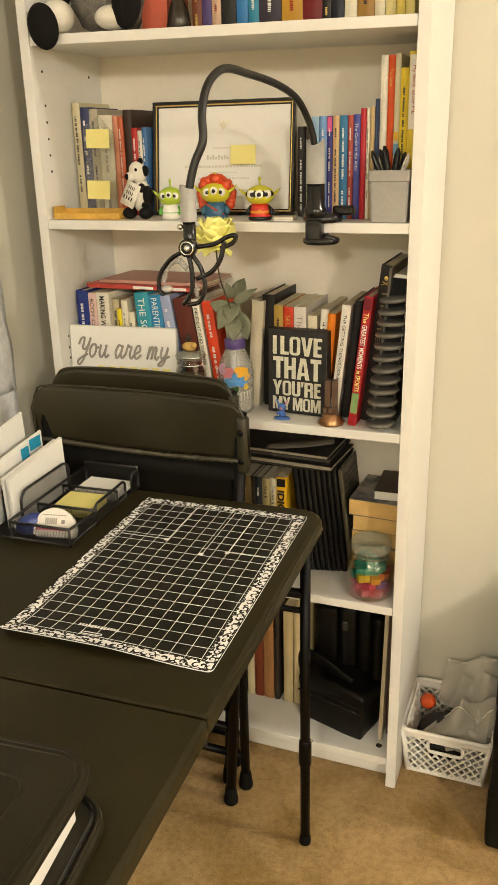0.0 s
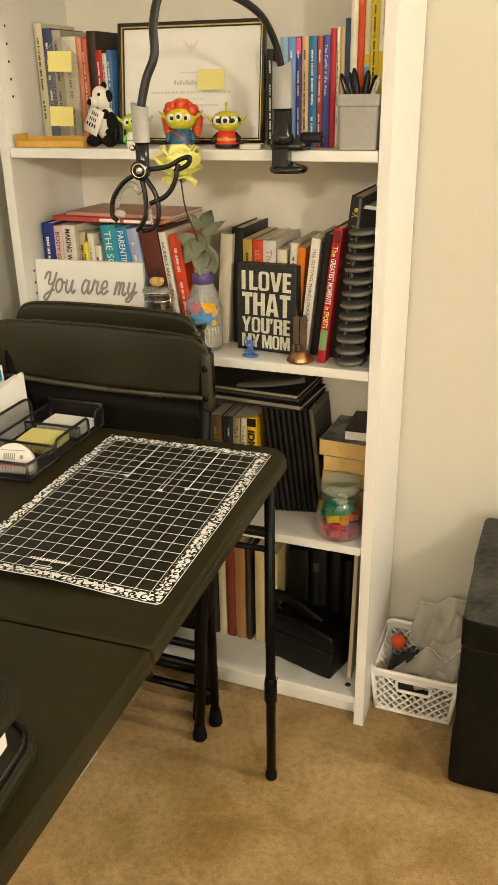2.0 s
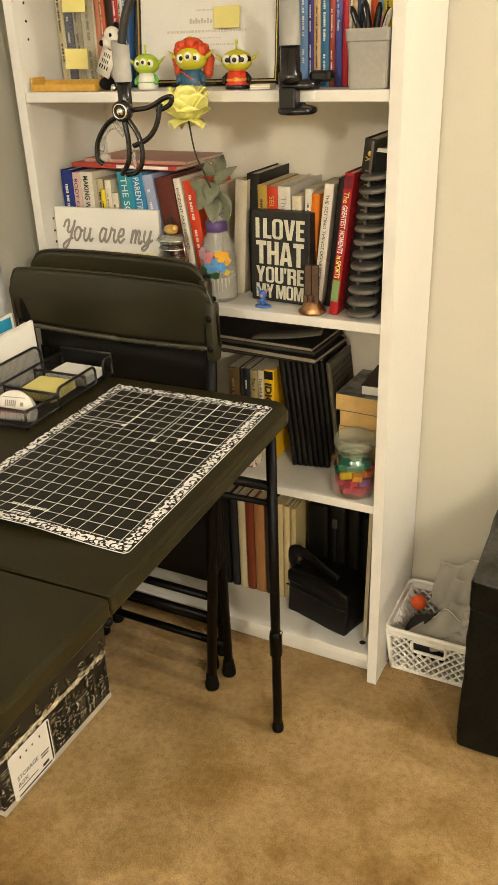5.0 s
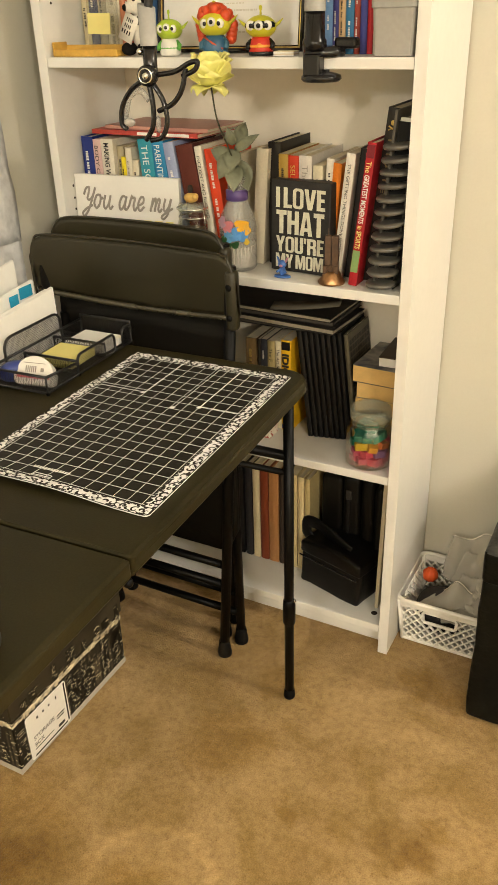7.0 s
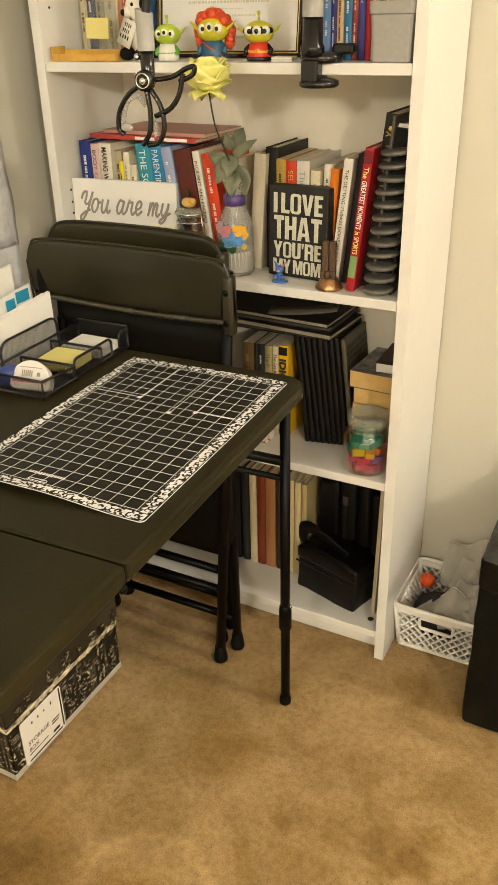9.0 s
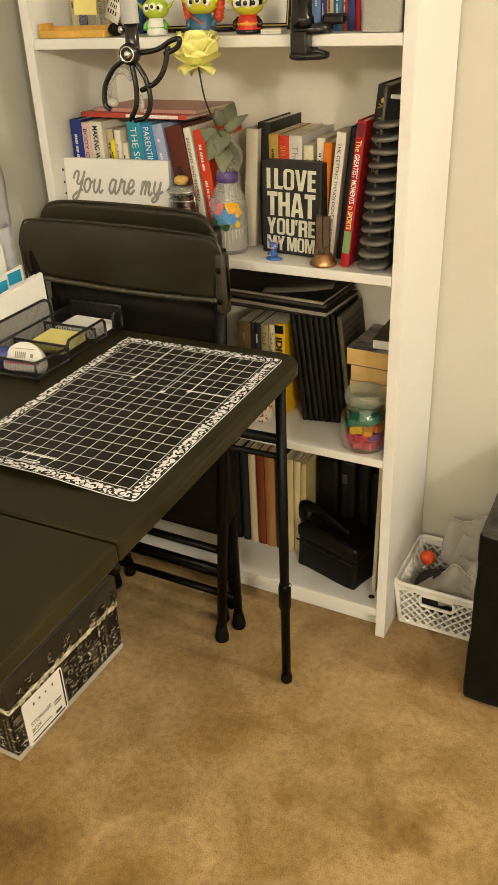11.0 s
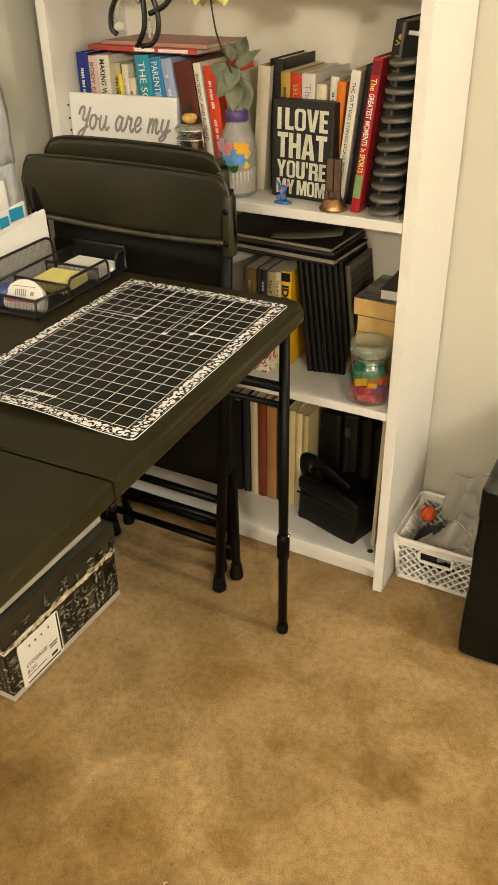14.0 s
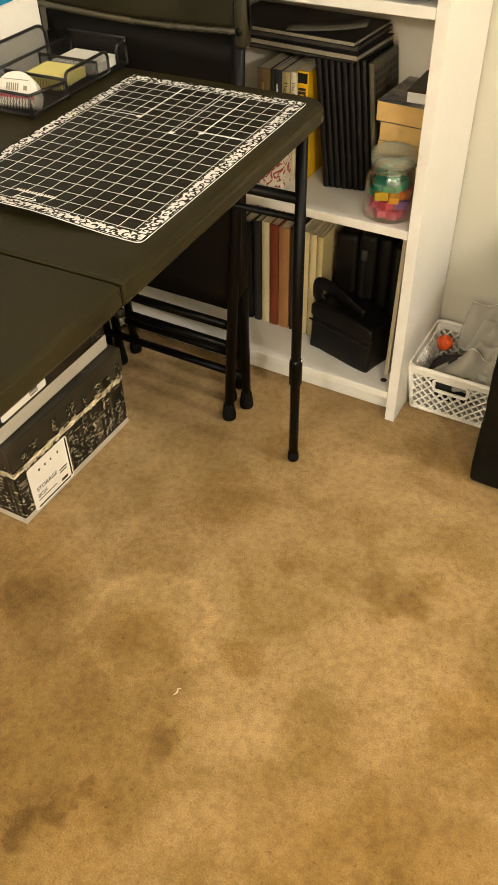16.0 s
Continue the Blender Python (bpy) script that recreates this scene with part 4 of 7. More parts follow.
                                    box(windows, uu + du, uu + du + step_u * rng.choice((0.4, 0.6, 0.9, 2.2)), zz + dz, zz + dz + step_z * rng.uniform(0.2, 0.6), lift + 0.0003, lift + 0.0006)
                                uu += step_u
                            zz += step_z
                    if z0 < 0.1:
                        for k in range(60):
                            u0, zz = rng.uniform(0.004, span - 0.03), rng.uniform(z0, z1)
                            box(windows, u0, u0 + rng.uniform(0.004, 0.020), zz, zz + rng.uniform(0.0006, 0.0014), 0.0006, 0.0008)
                        for k in range(20):
                            u0 = rng.uniform(0.004, span - 0.012)
                            box(windows, u0, u0 + rng.uniform(0.002, 0.009), 0.126, 0.131 + rng.uniform(0.0, 0.010), 0.0004, 0.0009)
                    for bm, one_tone in zip(towers, tones):
                        if bm.verts:
                            tagged(part("tower_print", bm, one_tone, t, m=m2), kind="stuff")
                        else:
                            bm.free()
                    tagged(part("window_print", windows, lit, t, m=m2), kind="stuff")
        return t
    low = one(pose(-0.709, 0.934, 0.001), "black and white city-print cardboard storage box on the carpet", True)
    plate = part("label_plate", rounded_slab(bmesh.new(), 0.0, 0.122, 0.006, 0.120, 0.0, 0.0012, 0.006, 4), PAPER, low, "white card label", m=pose(0.0022, 0.030, 0.004) @ pose(0, 0, 0, 90, 0, 90))
    lettering("title", "STORAGE", 0.062, 0.011, INK, plate, pose(0.045, 0.055, 0.0014), bold=0.01)
    lettering("title", "BOX", 0.028, 0.011, INK, plate, pose(0.028, 0.038, 0.0014), bold=0.01)
    bars("label_print", [(0.115, 0.119, 0.012, 0.116), (0.010, 0.112, 0.010, 0.014), (0.030, 0.034, 0.096, 0.102), (0.048, 0.052, 0.097, 0.102), (0.066, 0.070, 0.097, 0.101), (0.088, 0.091, 0.096, 0.103), (0.084, 0.108, 0.050, 0.053), (0.084, 0.106, 0.043, 0.046), (0.085, 0.104, 0.019, 0.026), (0.012, 0.070, 0.026, 0.028)], INK, plate, pose(0, 0, 0.0012))
    up = one(pose(-0.722, 0.925, 0.213, 0, 0, 1.2), "second city-print cardboard storage box stacked on top", False)
    tag = part("label_plate", rounded_slab(bmesh.new(), 0, 0.13, 0, 0.024, 0, 0.001, 0.004, 3), PAPER, up, "white barcode label", m=pose(0.0012, 0.028, 0.040) @ pose(0, 0, 0, 90, 0, 90))
    bars("barcode", [(0.082 + 0.003 * k, 0.0835 + 0.003 * k, 0.005, 0.017) for k in range(8)], INK, tag, pose(0, 0, 0.0012))


storage_boxes()


# ---- ottoman ----
def ottoman():
    leather = mat("worn_black_leatherette", (0.0036, 0.0037, 0.0021), 0.48, var=0.5, scale=9, fine=50, bump=0.7, dist=0.005, dust=0.003, spec=0.13)
    t = thing("ottoman", "worn black leatherette storage cube ottoman on the carpet", "ottoman")
    x0, x1, y0, y1 = 0.040, 0.425, 1.472, 1.842

    def soft(z0, z1, grow, nz):
        bm = bmesh.new()
        box(bm, x0 - grow, x1 + grow, y0 - grow, y1, z0, z1, 0.010, seg=3)
        bmesh.ops.subdivide_edges(bm, edges=[e for e in bm.edges if e.calc_length() > 0.1], cuts=nz, use_grid_fill=True)
        for v in bm.verts:
            n = noise.noise_vector(v.co * 7)
            v.co += 0.006 * n + 0.0025 * noise.noise_vector(v.co * 31)
            if v.co.z > 0.40:
                v.co.z += 0.034 * max(0, (v.co.y - y0) / (y1 - y0)) ** 1.5
            v.co.z = max(v.co.z, 0.001)
        return bm
    part("body", soft(0.002, 0.362, 0.0, 14), leather, t, smooth=True)
    bm = soft(0.352, 0.428, 0.0022, 14)
    bm.normal_update()
    for f in bm.faces:
        f.material_index = 1 if f.normal.z > 0.55 else 0
    part("lid", bm, [leather, mat("scuffed_black_leatherette", (0.013, 0.012, 0.007), 0.44, var=0.8, scale=16, fine=70, bump=0.5, dist=0.004, dust=0.045, spec=0.3)], t, smooth=True)
    t2 = thing("bolster", "small black rolled cushion resting on the ottoman", "cushion")
    bm = tube(bmesh.new(), [(0.112 + 0.03 * k, 1.690 - 0.004 * k, 0.496 + 0.003 * math.sin(k)) for k in range(8)], [0.034, 0.044, 0.046, 0.046, 0.046, 0.046, 0.044, 0.034], 18)
    for v in bm.verts:
        v.co += 0.003 * noise.noise_vector(v.co * 30)
    part("cover", bm, leather, t2, smooth=True)


ottoman()


# ---- laundry-style basket with mesh bag ----
def basket():
    white = mat("white_basket_plastic", (0.80, 0.77, 0.70), 0.38, var=0.04, bump=0.02)
    t = thing("basket", "white lattice plastic basket holding a grey mesh bag", "basket", pose(-0.067, 1.735, 0.001))
    # tapered walls: half sizes at base and rim
    bx, by, tx, ty, h = 0.086, 0.086, 0.099, 0.098, 0.125

    def at(side, u, v):
        """A point on a wall: u along it from -1 to 1, v from 0 at the base to 1 at the rim."""
        ax, ay = bx + (tx - bx) * v, by + (ty - by) * v
        z = h * v
        return {0: (u * ax, -ay, z), 1: (ax, u * ay, z), 2: (-u * ax, ay, z), 3: (-ax, -u * ay, z)}[side]
    for side in range(4):
        bm = bmesh.new()
        n = 9
        for k in range(-6, n + 1):
            for flip in (1, -1):
                pts = []
                for s in range(0, 13):
                    v = 0.06 + 0.80 * s / 12
                    u = flip * (-1 + 2 * (k + 4.6 * s / 12) / n)
                    inside_slot = side in (0, 2) and abs(u) < 0.40 and 0.54 < v < 0.84
                    if -0.97 <= u <= 0.97 and not inside_slot:
                        pts.append(at(side, u, v))
                    elif len(pts) > 1:
                        tube(bm, pts, 0.0042, 6, flat=0.55)
                        pts = []
                    else:
                        pts = []
                if len(pts) > 1:
                    tube(bm, pts, 0.0042, 6, flat=0.55)
        tube(bm, [at(side, -0.99, 0.05), at(side, 0.99, 0.05)], 0.0055, 8)
        if side in (0, 2):
            tube(bm, [at(side, u, v) for u, v in ((-0.36, 0.57), (0.36, 0.57), (0.41, 0.61), (0.41, 0.78), (0.36, 0.82), (-0.36, 0.82), (-0.41, 0.78), (-0.41, 0.61))], 0.0040, 6, closed=True)
        part("lattice_wall", bm, white, t)
        bm = bmesh.new()
        bm.faces.new([bm.verts.new(at(side, u, v)) for u, v in ((-0.99, 0.86), (0.99, 0.86), (0.99, 1.0), (-0.99, 1.0))])
        part("rim_band", bm, white, t).modifiers.new("thickness", "SOLIDIFY").thickness = 0.004
    for sx, sy in ((1, 1), (1, -1), (-1, 1), (-1, -1)):
        part("corner_post", tube(bmesh.new(), [(sx * bx * 0.985, sy * by * 0.985, 0.002), (sx * tx * 0.985, sy * ty * 0.985, h - 0.003)], 0.006, 10), white, t, smooth=True)
    part("base", box(bmesh.new(), -bx, bx, -by, by, 0.001, 0.005, 0.001), white, t)
    ring = []
    for cx, cy, a0 in ((tx - 0.018, ty - 0.018, 0), (-tx + 0.018, ty - 0.018, 90), (-tx + 0.018, -ty + 0.018, 180), (tx - 0.018, -ty + 0.018, 270)):
        for k in range(7):
            a = radians(a0 + 15 * k)
            ring.append((cx + 0.022 * math.cos(a), cy + 0.022 * math.sin(a), h))
    part("rim", tube(bmesh.new(), ring, 0.0055, 10, closed=True), white, t, smooth=True)

    # contents
    cloth = mat("dark_cloth", (0.02, 0.019, 0.018), 0.9)
    t2 = thing("cloth_bundle", "dark crumpled cloth lying in the basket", "cloth")
    bm = ball(bmesh.new(), (-0.075, 1.725, 0.060), (0.070, 0.066, 0.050), seg=28)
    for v in bm.verts:
        v.co += 0.016 * noise.noise_vector(v.co * 24)
    part("folds", bm, cloth, t2, smooth=True)
    orange = mat("orange_plastic", (0.75, 0.10, 0.015), 0.4)
    t3 = thing("toy_ball", "small ribbed orange plastic ball in the basket", "ball")
    bm = ball(bmesh.new(), (-0.128, 1.772, 0.112), 0.0185, seg=24)
    for v in bm.verts:
        d = v.co - Vector((-0.128, 1.772, 0.112))
        v.co += d * 0.06 * math.cos(8 * math.atan2(d.y, d.x))
    part("shell", bm, orange, t3, smooth=True)

    # sheer grey mesh bag, gathered in loose folds
    net = mat("grey_mesh_fabric", (0.50, 0.47, 0.40), 0.7, var=0.1, fine=700, bump=0.5)
    nt = net.node_tree
    p = nt.nodes["Principled BSDF"]
    p.inputs["Alpha"].default_value = 0.74
    t4 = thing("mesh_bag", "grey sheer mesh laundry bag with white trim spilling from the basket", "bag")

    trim = mat("white_binding_tape", (0.66, 0.62, 0.54), 0.7)

    def lump(c, r, rot, seed, fold):
        """A soft crumpled billow of the bag."""
        bm = ball(bmesh.new(), (0, 0, 0), 1.0, seg=44)
        m = pose(*c, *rot) @ Matrix.Diagonal((*r, 1))
        for v in bm.verts:
            q = v.co.copy()
            k = 0.30 * noise.noise((q.x * 1.3 + seed, q.y * 1.3, q.z * 1.3)) + fold * abs(noise.noise((q.x * 2.4, q.y * 2.4 + seed, q.z * 1.2))) + 0.04 * noise.noise(q * 6)
            v.co = m @ (q * (0.85 + k))
        return bm
    for c, r, rot, seed, fold in (((-0.040, 1.705, 0.088), (0.070, 0.050, 0.030), (8, -14, -12), 2.0, 0.5), ((0.004, 1.745, 0.112), (0.036, 0.060, 0.036), (-12, 10, 20), 6.0, 0.5)):
        part("fold", lump(c, r, rot, seed, fold), net, t4, smooth=True)

    def drape(a, b, c, d, waves, amp, seed):
        """A sheer fan of cloth between a lower edge a-b and an upper edge c-d, rippled more towards the top."""
        bm = bmesh.new()
        a, b, c, d = (Vector(v) for v in (a, b, c, d))
        nrm = (b - a).cross(c - a).normalized()
        nu, nv, rows = 44, 12, []
        for j in range(nv + 1):
            v = j / nv
            row = []
            for i in range(nu + 1):
                u = i / nu
                q = (a.lerp(b, u)).lerp(c.lerp(d, u), v)
                k = math.sin(2 * math.pi * waves * u + seed) + 0.35 * math.sin(3.3 * math.pi * u + 2 * seed + 2 * v)
                q = q + nrm * amp * (0.35 + 0.65 * v) * k + Vector((0, 0, 0.008 * v * math.sin(2 * math.pi * waves * u + seed + 1)))
                row.append(bm.verts.new(q + 0.003 * noise.noise_vector(q * 40)))
            rows.append(row)
        for r0, r1 in zip(rows, rows[1:]):
            for i in range(nu):
                bm.faces.new((r0[i], r0[i + 1], r1[i + 1], r1[i]))
        return bm, [v.co.copy() for v in rows[-1]]
    sheer = mat("sheer_grey_net", (0.62, 0.58, 0.50), 0.6, var=0.1, fine=900, bump=0.4)
    sheer.node_tree.nodes["Principled BSDF"].inputs["Alpha"].default_value = 0.44
    for a, b, c, d, waves, amp, seed in (((-0.105, 1.795, 0.100), (0.030, 1.765, 0.105), (-0.092, 1.822, 0.200), (0.034, 1.800, 0.255), 1.6, 0.011, 0.4),
                                         ((-0.080, 1.775, 0.105), (0.035, 1.735, 0.110), (-0.050, 1.800, 0.190), (0.036, 1.780, 0.222), 1.3, 0.012, 2.1),
                                         ((-0.135, 1.664, 0.100), (0.020, 1.660, 0.112), (-0.090, 1.715, 0.132), (0.028, 1.700, 0.165), 1.4, 0.014, 4.2),
                                         ((-0.070, 1.690, 0.104), (0.034, 1.690, 0.115), (-0.045, 1.735, 0.160), (0.036, 1.735, 0.185), 1.2, 0.012, 1.0)):
        bm, edge = drape(a, b, c, d, waves, amp, seed)
        part("fold", bm, sheer, t4, smooth=True).modifiers.new("thickness", "SOLIDIFY").thickness = 0.0006
        if seed < 1 or seed > 4:
            part("trim", tube(bmesh.new(), edge, 0.0014, 6), trim, t4, "pale binding tape", smooth=True)


basket()


# ---- desk organiser ----
def organiser():
    RT = pose(-0.682, 1.402, 0, 0, 0, 2.4) @ pose(0.682, -1.402, 0)
    wire = mat("black_wire", (0.012, 0.011, 0.010), 0.35, bump=0)
    net = bpy.data.materials.new("black_wire_mesh")
    net.use_nodes = True
    nt = net.node_tree
    p = nt.nodes["Principled BSDF"]
    p.inputs["Base Color"].default_value, p.inputs["Roughness"].default_value = (0.014, 0.013, 0.012, 1), 0.4
    co = nt.nodes.new("ShaderNodeTexCoord")
    rot = nt.nodes.new("ShaderNodeMapping")
    rot.inputs["Rotation"].default_value = (radians(45), radians(45), radians(45))
    sep = nt.nodes.new("ShaderNodeSeparateXYZ")
    nt.links.new(co.outputs["Object"], rot.inputs[0])
    nt.links.new(rot.outputs[0], sep.inputs[0])
    holes = None
    for ax in "XYZ":
        mul = nt.nodes.new("ShaderNodeMath")
        mul.operation, mul.inputs[1].default_value = "MULTIPLY", 2200
        nt.links.new(sep.outputs[ax], mul.inputs[0])
        si = nt.nodes.new("ShaderNodeMath")
        si.operation = "SINE"
        nt.links.new(mul.outputs[0], si.inputs[0])
        if holes is None:
            holes = si
        else:
            mx = nt.nodes.new("ShaderNodeMath")
            mx.operation = "MAXIMUM"
            nt.links.new(holes.outputs[0], mx.inputs[0])
            nt.links.new(si.outputs[0], mx.inputs[1])
            holes = mx
    gt = nt.nodes.new("ShaderNodeMath")
    gt.operation, gt.inputs[1].default_value = "GREATER_THAN", 0.84
    nt.links.new(holes.outputs[0], gt.inputs[0])
    nt.links.new(gt.outputs[0], p.inputs["Alpha"])
    t = thing("desk_organiser", "black wire mesh desk organiser with letter slots and note trays", "organiser", RT @ pose(0, 0, TT + 0.001))

    def panel(name, corners, r=0.0026, net_too=True):
        bm = bmesh.new()
        tube(bm, corners, r, 8, closed=True)
        fr = part(name, bm, wire, t, smooth=True)
        if net_too:
            bm = bmesh.new()
            bm.faces.new([bm.verts.new(c) for c in corners])
            part("mesh", bm, net, fr)
        return fr

    def arch(x, y0, y1, z0, z1, r=0.022):
        pts = [(x, y0, z0)]
        for cy, a0, a1 in ((y0 + r, 180, 90), (y1 - r, 90, 0)):
            for k in range(6):
                a = radians(a0 + (a1 - a0) * k / 5)
                pts.append((x, cy + r * math.cos(a), z1 - r + r * math.sin(a)))
        return pts + [(x, y1, z0)]
    x0, x1, xs, y0, y1 = -0.900, -0.682, -0.800, 1.132, 1.402
    panel("floor_mesh", [(x0, y0, 0.004), (x1, y0, 0.004), (x1, y1, 0.004), (x0, y1, 0.004)])
    for x in (xs, -0.836, -0.872):
        panel("letter_divider", arch(x, 1.172, 1.338, 0.006, 0.072 + 0.5 * max(0, -0.80 - x)))
    # tray walls with stepped heights
    panel("front_wall", [(x1, y0, 0.004), (xs, y0, 0.004), (xs, y0, 0.034), (x1, y0, 0.034)])
    panel("side_wall", [(x1, y0, 0.004), (x1, 1.225, 0.004), (x1, 1.225, 0.026), (x1, y0, 0.034)])
    panel("side_wall", arch(x1, 1.225, 1.345, 0.004, 0.040, 0.012))
    panel("side_wall", arch(x1, 1.372, y1, 0.004, 0.040, 0.010))
    panel("back_wall", [(x1, y1, 0.004), (xs, y1, 0.004), (xs, y1, 0.045), (x1, y1, 0.045)])
    for y in (1.222, 1.312):
        panel("tray_divider", [(x1, y, 0.004), (xs, y, 0.004), (xs, y, 0.030), (x1, y, 0.030)])
    panel("tray_divider", [(xs, y0, 0.004), (xs, y1, 0.004), (xs, y1, 0.036), (xs, y0, 0.036)])
    for x, y in ((x1, y0), (x1, 1.225), (x1, y1), (x0, y0)):
        part("foot", ball(bmesh.new(), (x, y, 0.0025), 0.0035, seg=8), RUBBER, t)

    # note pads and erasers in the tray
    def pad(name, m, w, d, h, material, label):
        q = thing(name, label, "note pad", m)
        n = 6
        for k in range(n):
            j = random.Random(k + int(w * 1000)).uniform(-0.0008, 0.0008)
            part("sheet", box(bmesh.new(), -w / 2 + j, w / 2 + j, -d / 2 - j, d / 2 - j, h * k / n, h * (k + 0.94) / n), material, q)
    pad("sticky_notes", RT @ pose(-0.740, 1.268, TT + 0.008, 0, 0, 2), 0.076, 0.076, 0.016, YELLOW, "yellow sticky note pad in the organiser")
    pad("note_cards", RT @ pose(-0.735, 1.352, TT + 0.008, 0, 0, -1), 0.090, 0.070, 0.014, PAPER, "white blank note cards in the organiser")
    shell_w = mat("white_shell_plastic", (0.80, 0.77, 0.70), 0.35, bump=0)
    q = thing("tape_dispenser", "white correction tape dispenser with printed label", "correction tape", RT @ pose(-0.722, 1.142, TT + 0.012, 0, 0, 8) @ Matrix.Diagonal((1.35, 1.2, 1.4, 1)))
    bm = bmesh.new()
    outline = [(-0.027, 0), (0.027, 0), (0.030, 0.010)] + [(0.029 * math.cos(radians(a)), 0.012 + 0.026 * math.sin(radians(a))) for a in range(10, 180, 17)] + [(-0.030, 0.010)]
    fr = [bm.verts.new((x, 0, z)) for x, z in outline]
    bk = [bm.verts.new((x * 0.96, 0.017, z * 0.97)) for x, z in outline]
    bm.faces.new(fr)
    bm.faces.new(bk[::-1])
    for k in range(len(fr)):
        bm.faces.new((fr[k - 1], fr[k], bk[k], bk[k - 1]))
    bmesh.ops.bevel(bm, geom=bm.edges[:], offset=0.002, segments=2, affect="EDGES")
    tilt = pose(0, 0, 0, -32, 0, 0)
    part("case", bm, shell_w, q, m=tilt)
    part("label", box(bmesh.new(), -0.024, 0.024, -0.0006, 0.001, 0.008, 0.0115), cover("#d8707a"), q, "red printed strip", m=tilt)
    bars("label_print", [(-0.012 + 0.0028 * k, -0.0106 + 0.0028 * k, 0.016, 0.024) for k in range(6)] + [(0.010, 0.0145, 0.017, 0.022), (-0.016, 0.016, 0.0275, 0.0283)], GREYINK, q, tilt @ pose(0, -0.0004, 0) @ FRONT)
    q = thing("eraser", "blue plastic tape eraser lying in the organiser", "eraser", RT @ pose(-0.772, 1.156, TT + 0.024, 10, -20, 25) @ Matrix.Diagonal((1.1, 1.2, 1.3, 1)))
    bm = ball(bmesh.new(), (0, 0, 0), (0.026, 0.014, 0.015), seg=20)
    part("case", bm, mat("blue_plastic", (0.035, 0.055, 0.22), 0.3, bump=0), q, smooth=True)

    # letters standing in the slots
    g = "letters standing in the organiser"
    for k, (x, ya, yb, za, zb, lean, lab) in enumerate([(-0.814, 1.160, 1.345, 0.094, 0.112, 0, "white folded letter"), (-0.824, 1.160, 1.340, 0.096, 0.108, 0, "white printed sheets"), (-0.850, 1.150, 1.335, 0.112, 0.126, 0, "envelope with blue print"), (-0.884, 1.150, 1.330, 0.140, 0.162, 0, "large white envelope")]):
        q = thing("letter", lab + " standing in the organiser", "paper", RT @ pose(x, 0, TT + 0.007, 0, -2, 0), g)
        bm = bmesh.new()
        for s in range(3 if k < 2 else 2):
            o = 0.0018 * s
            vs = [bm.verts.new((o + dx, y, z)) for dx in (0, 0.0012) for y, z in ((ya, 0), (yb, 0), (yb + 0.3 * o, zb - 0.4 * o), (ya, za - 0.4 * o))]
            a, b = vs[:4], vs[4:]
            bm.faces.new(a)
            bm.faces.new(b[::-1])
            for i in range(4):
                bm.faces.new((a[i], a[(i + 1) % 4], b[(i + 1) % 4], b[i]))
        part("sheet", bm, PAPER, q)
        if "blue" in lab:
            bars("print", [(yb - 0.075, yb - 0.050, 0.090, 0.112), (yb - 0.045, yb - 0.008, 0.098, 0.120), (ya + 0.002, ya + 0.016, 0.010, 0.055)], cover("#2a94b8"), q, pose(0.0046, 0, 0) @ pose(0, 0, 0, 90, 0, 90))

    cup = thing("pen_cup", "black wire mesh pen cup holding pens", "pen cup", pose(-0.850, 1.082, TT + 0.001))
    part("rim", tube(bmesh.new(), [(0.040 * math.cos(a), 0.040 * math.sin(a), 0.098) for a in (2 * math.pi * k / 28 for k in range(28))], 0.003, 8, closed=True), wire, cup, smooth=True)
    part("mesh_wall", lathe(bmesh.new(), [(0.038, 0.004), (0.040, 0.097)], 32), net, cup, smooth=True)
    part("base", lathe(bmesh.new(), [(0, 0), (0.039, 0), (0.039, 0.006), (0, 0.006)], 28), wire, cup)
    for k, (x, y, c) in enumerate([(0.018, 0.012, "#2a3a90"), (-0.010, 0.018, "#1b1b1b"), (0.010, -0.014, "#c9c2b2"), (0.024, 0.000, "#3a2a6a")]):
        pn = thing("pen", "ballpoint pen standing in the mesh cup", "pen", pose(-0.850, 1.082, TT + 0.007), "pens in the mesh cup")
        bm = tube(bmesh.new(), [(x * 0.3, y * 0.3, 0), (x * 1.3, y * 1.3, 0.125)], 0.004, 10)
        part("barrel", bm, cover(c), pn, smooth=True)
        part("clip", tube(bmesh.new(), [(x * 1.2 + 0.005, y * 1.2, 0.09), (x * 1.3 + 0.005, y * 1.3, 0.122)], 0.0012, 6), CHROME, pn)


organiser()


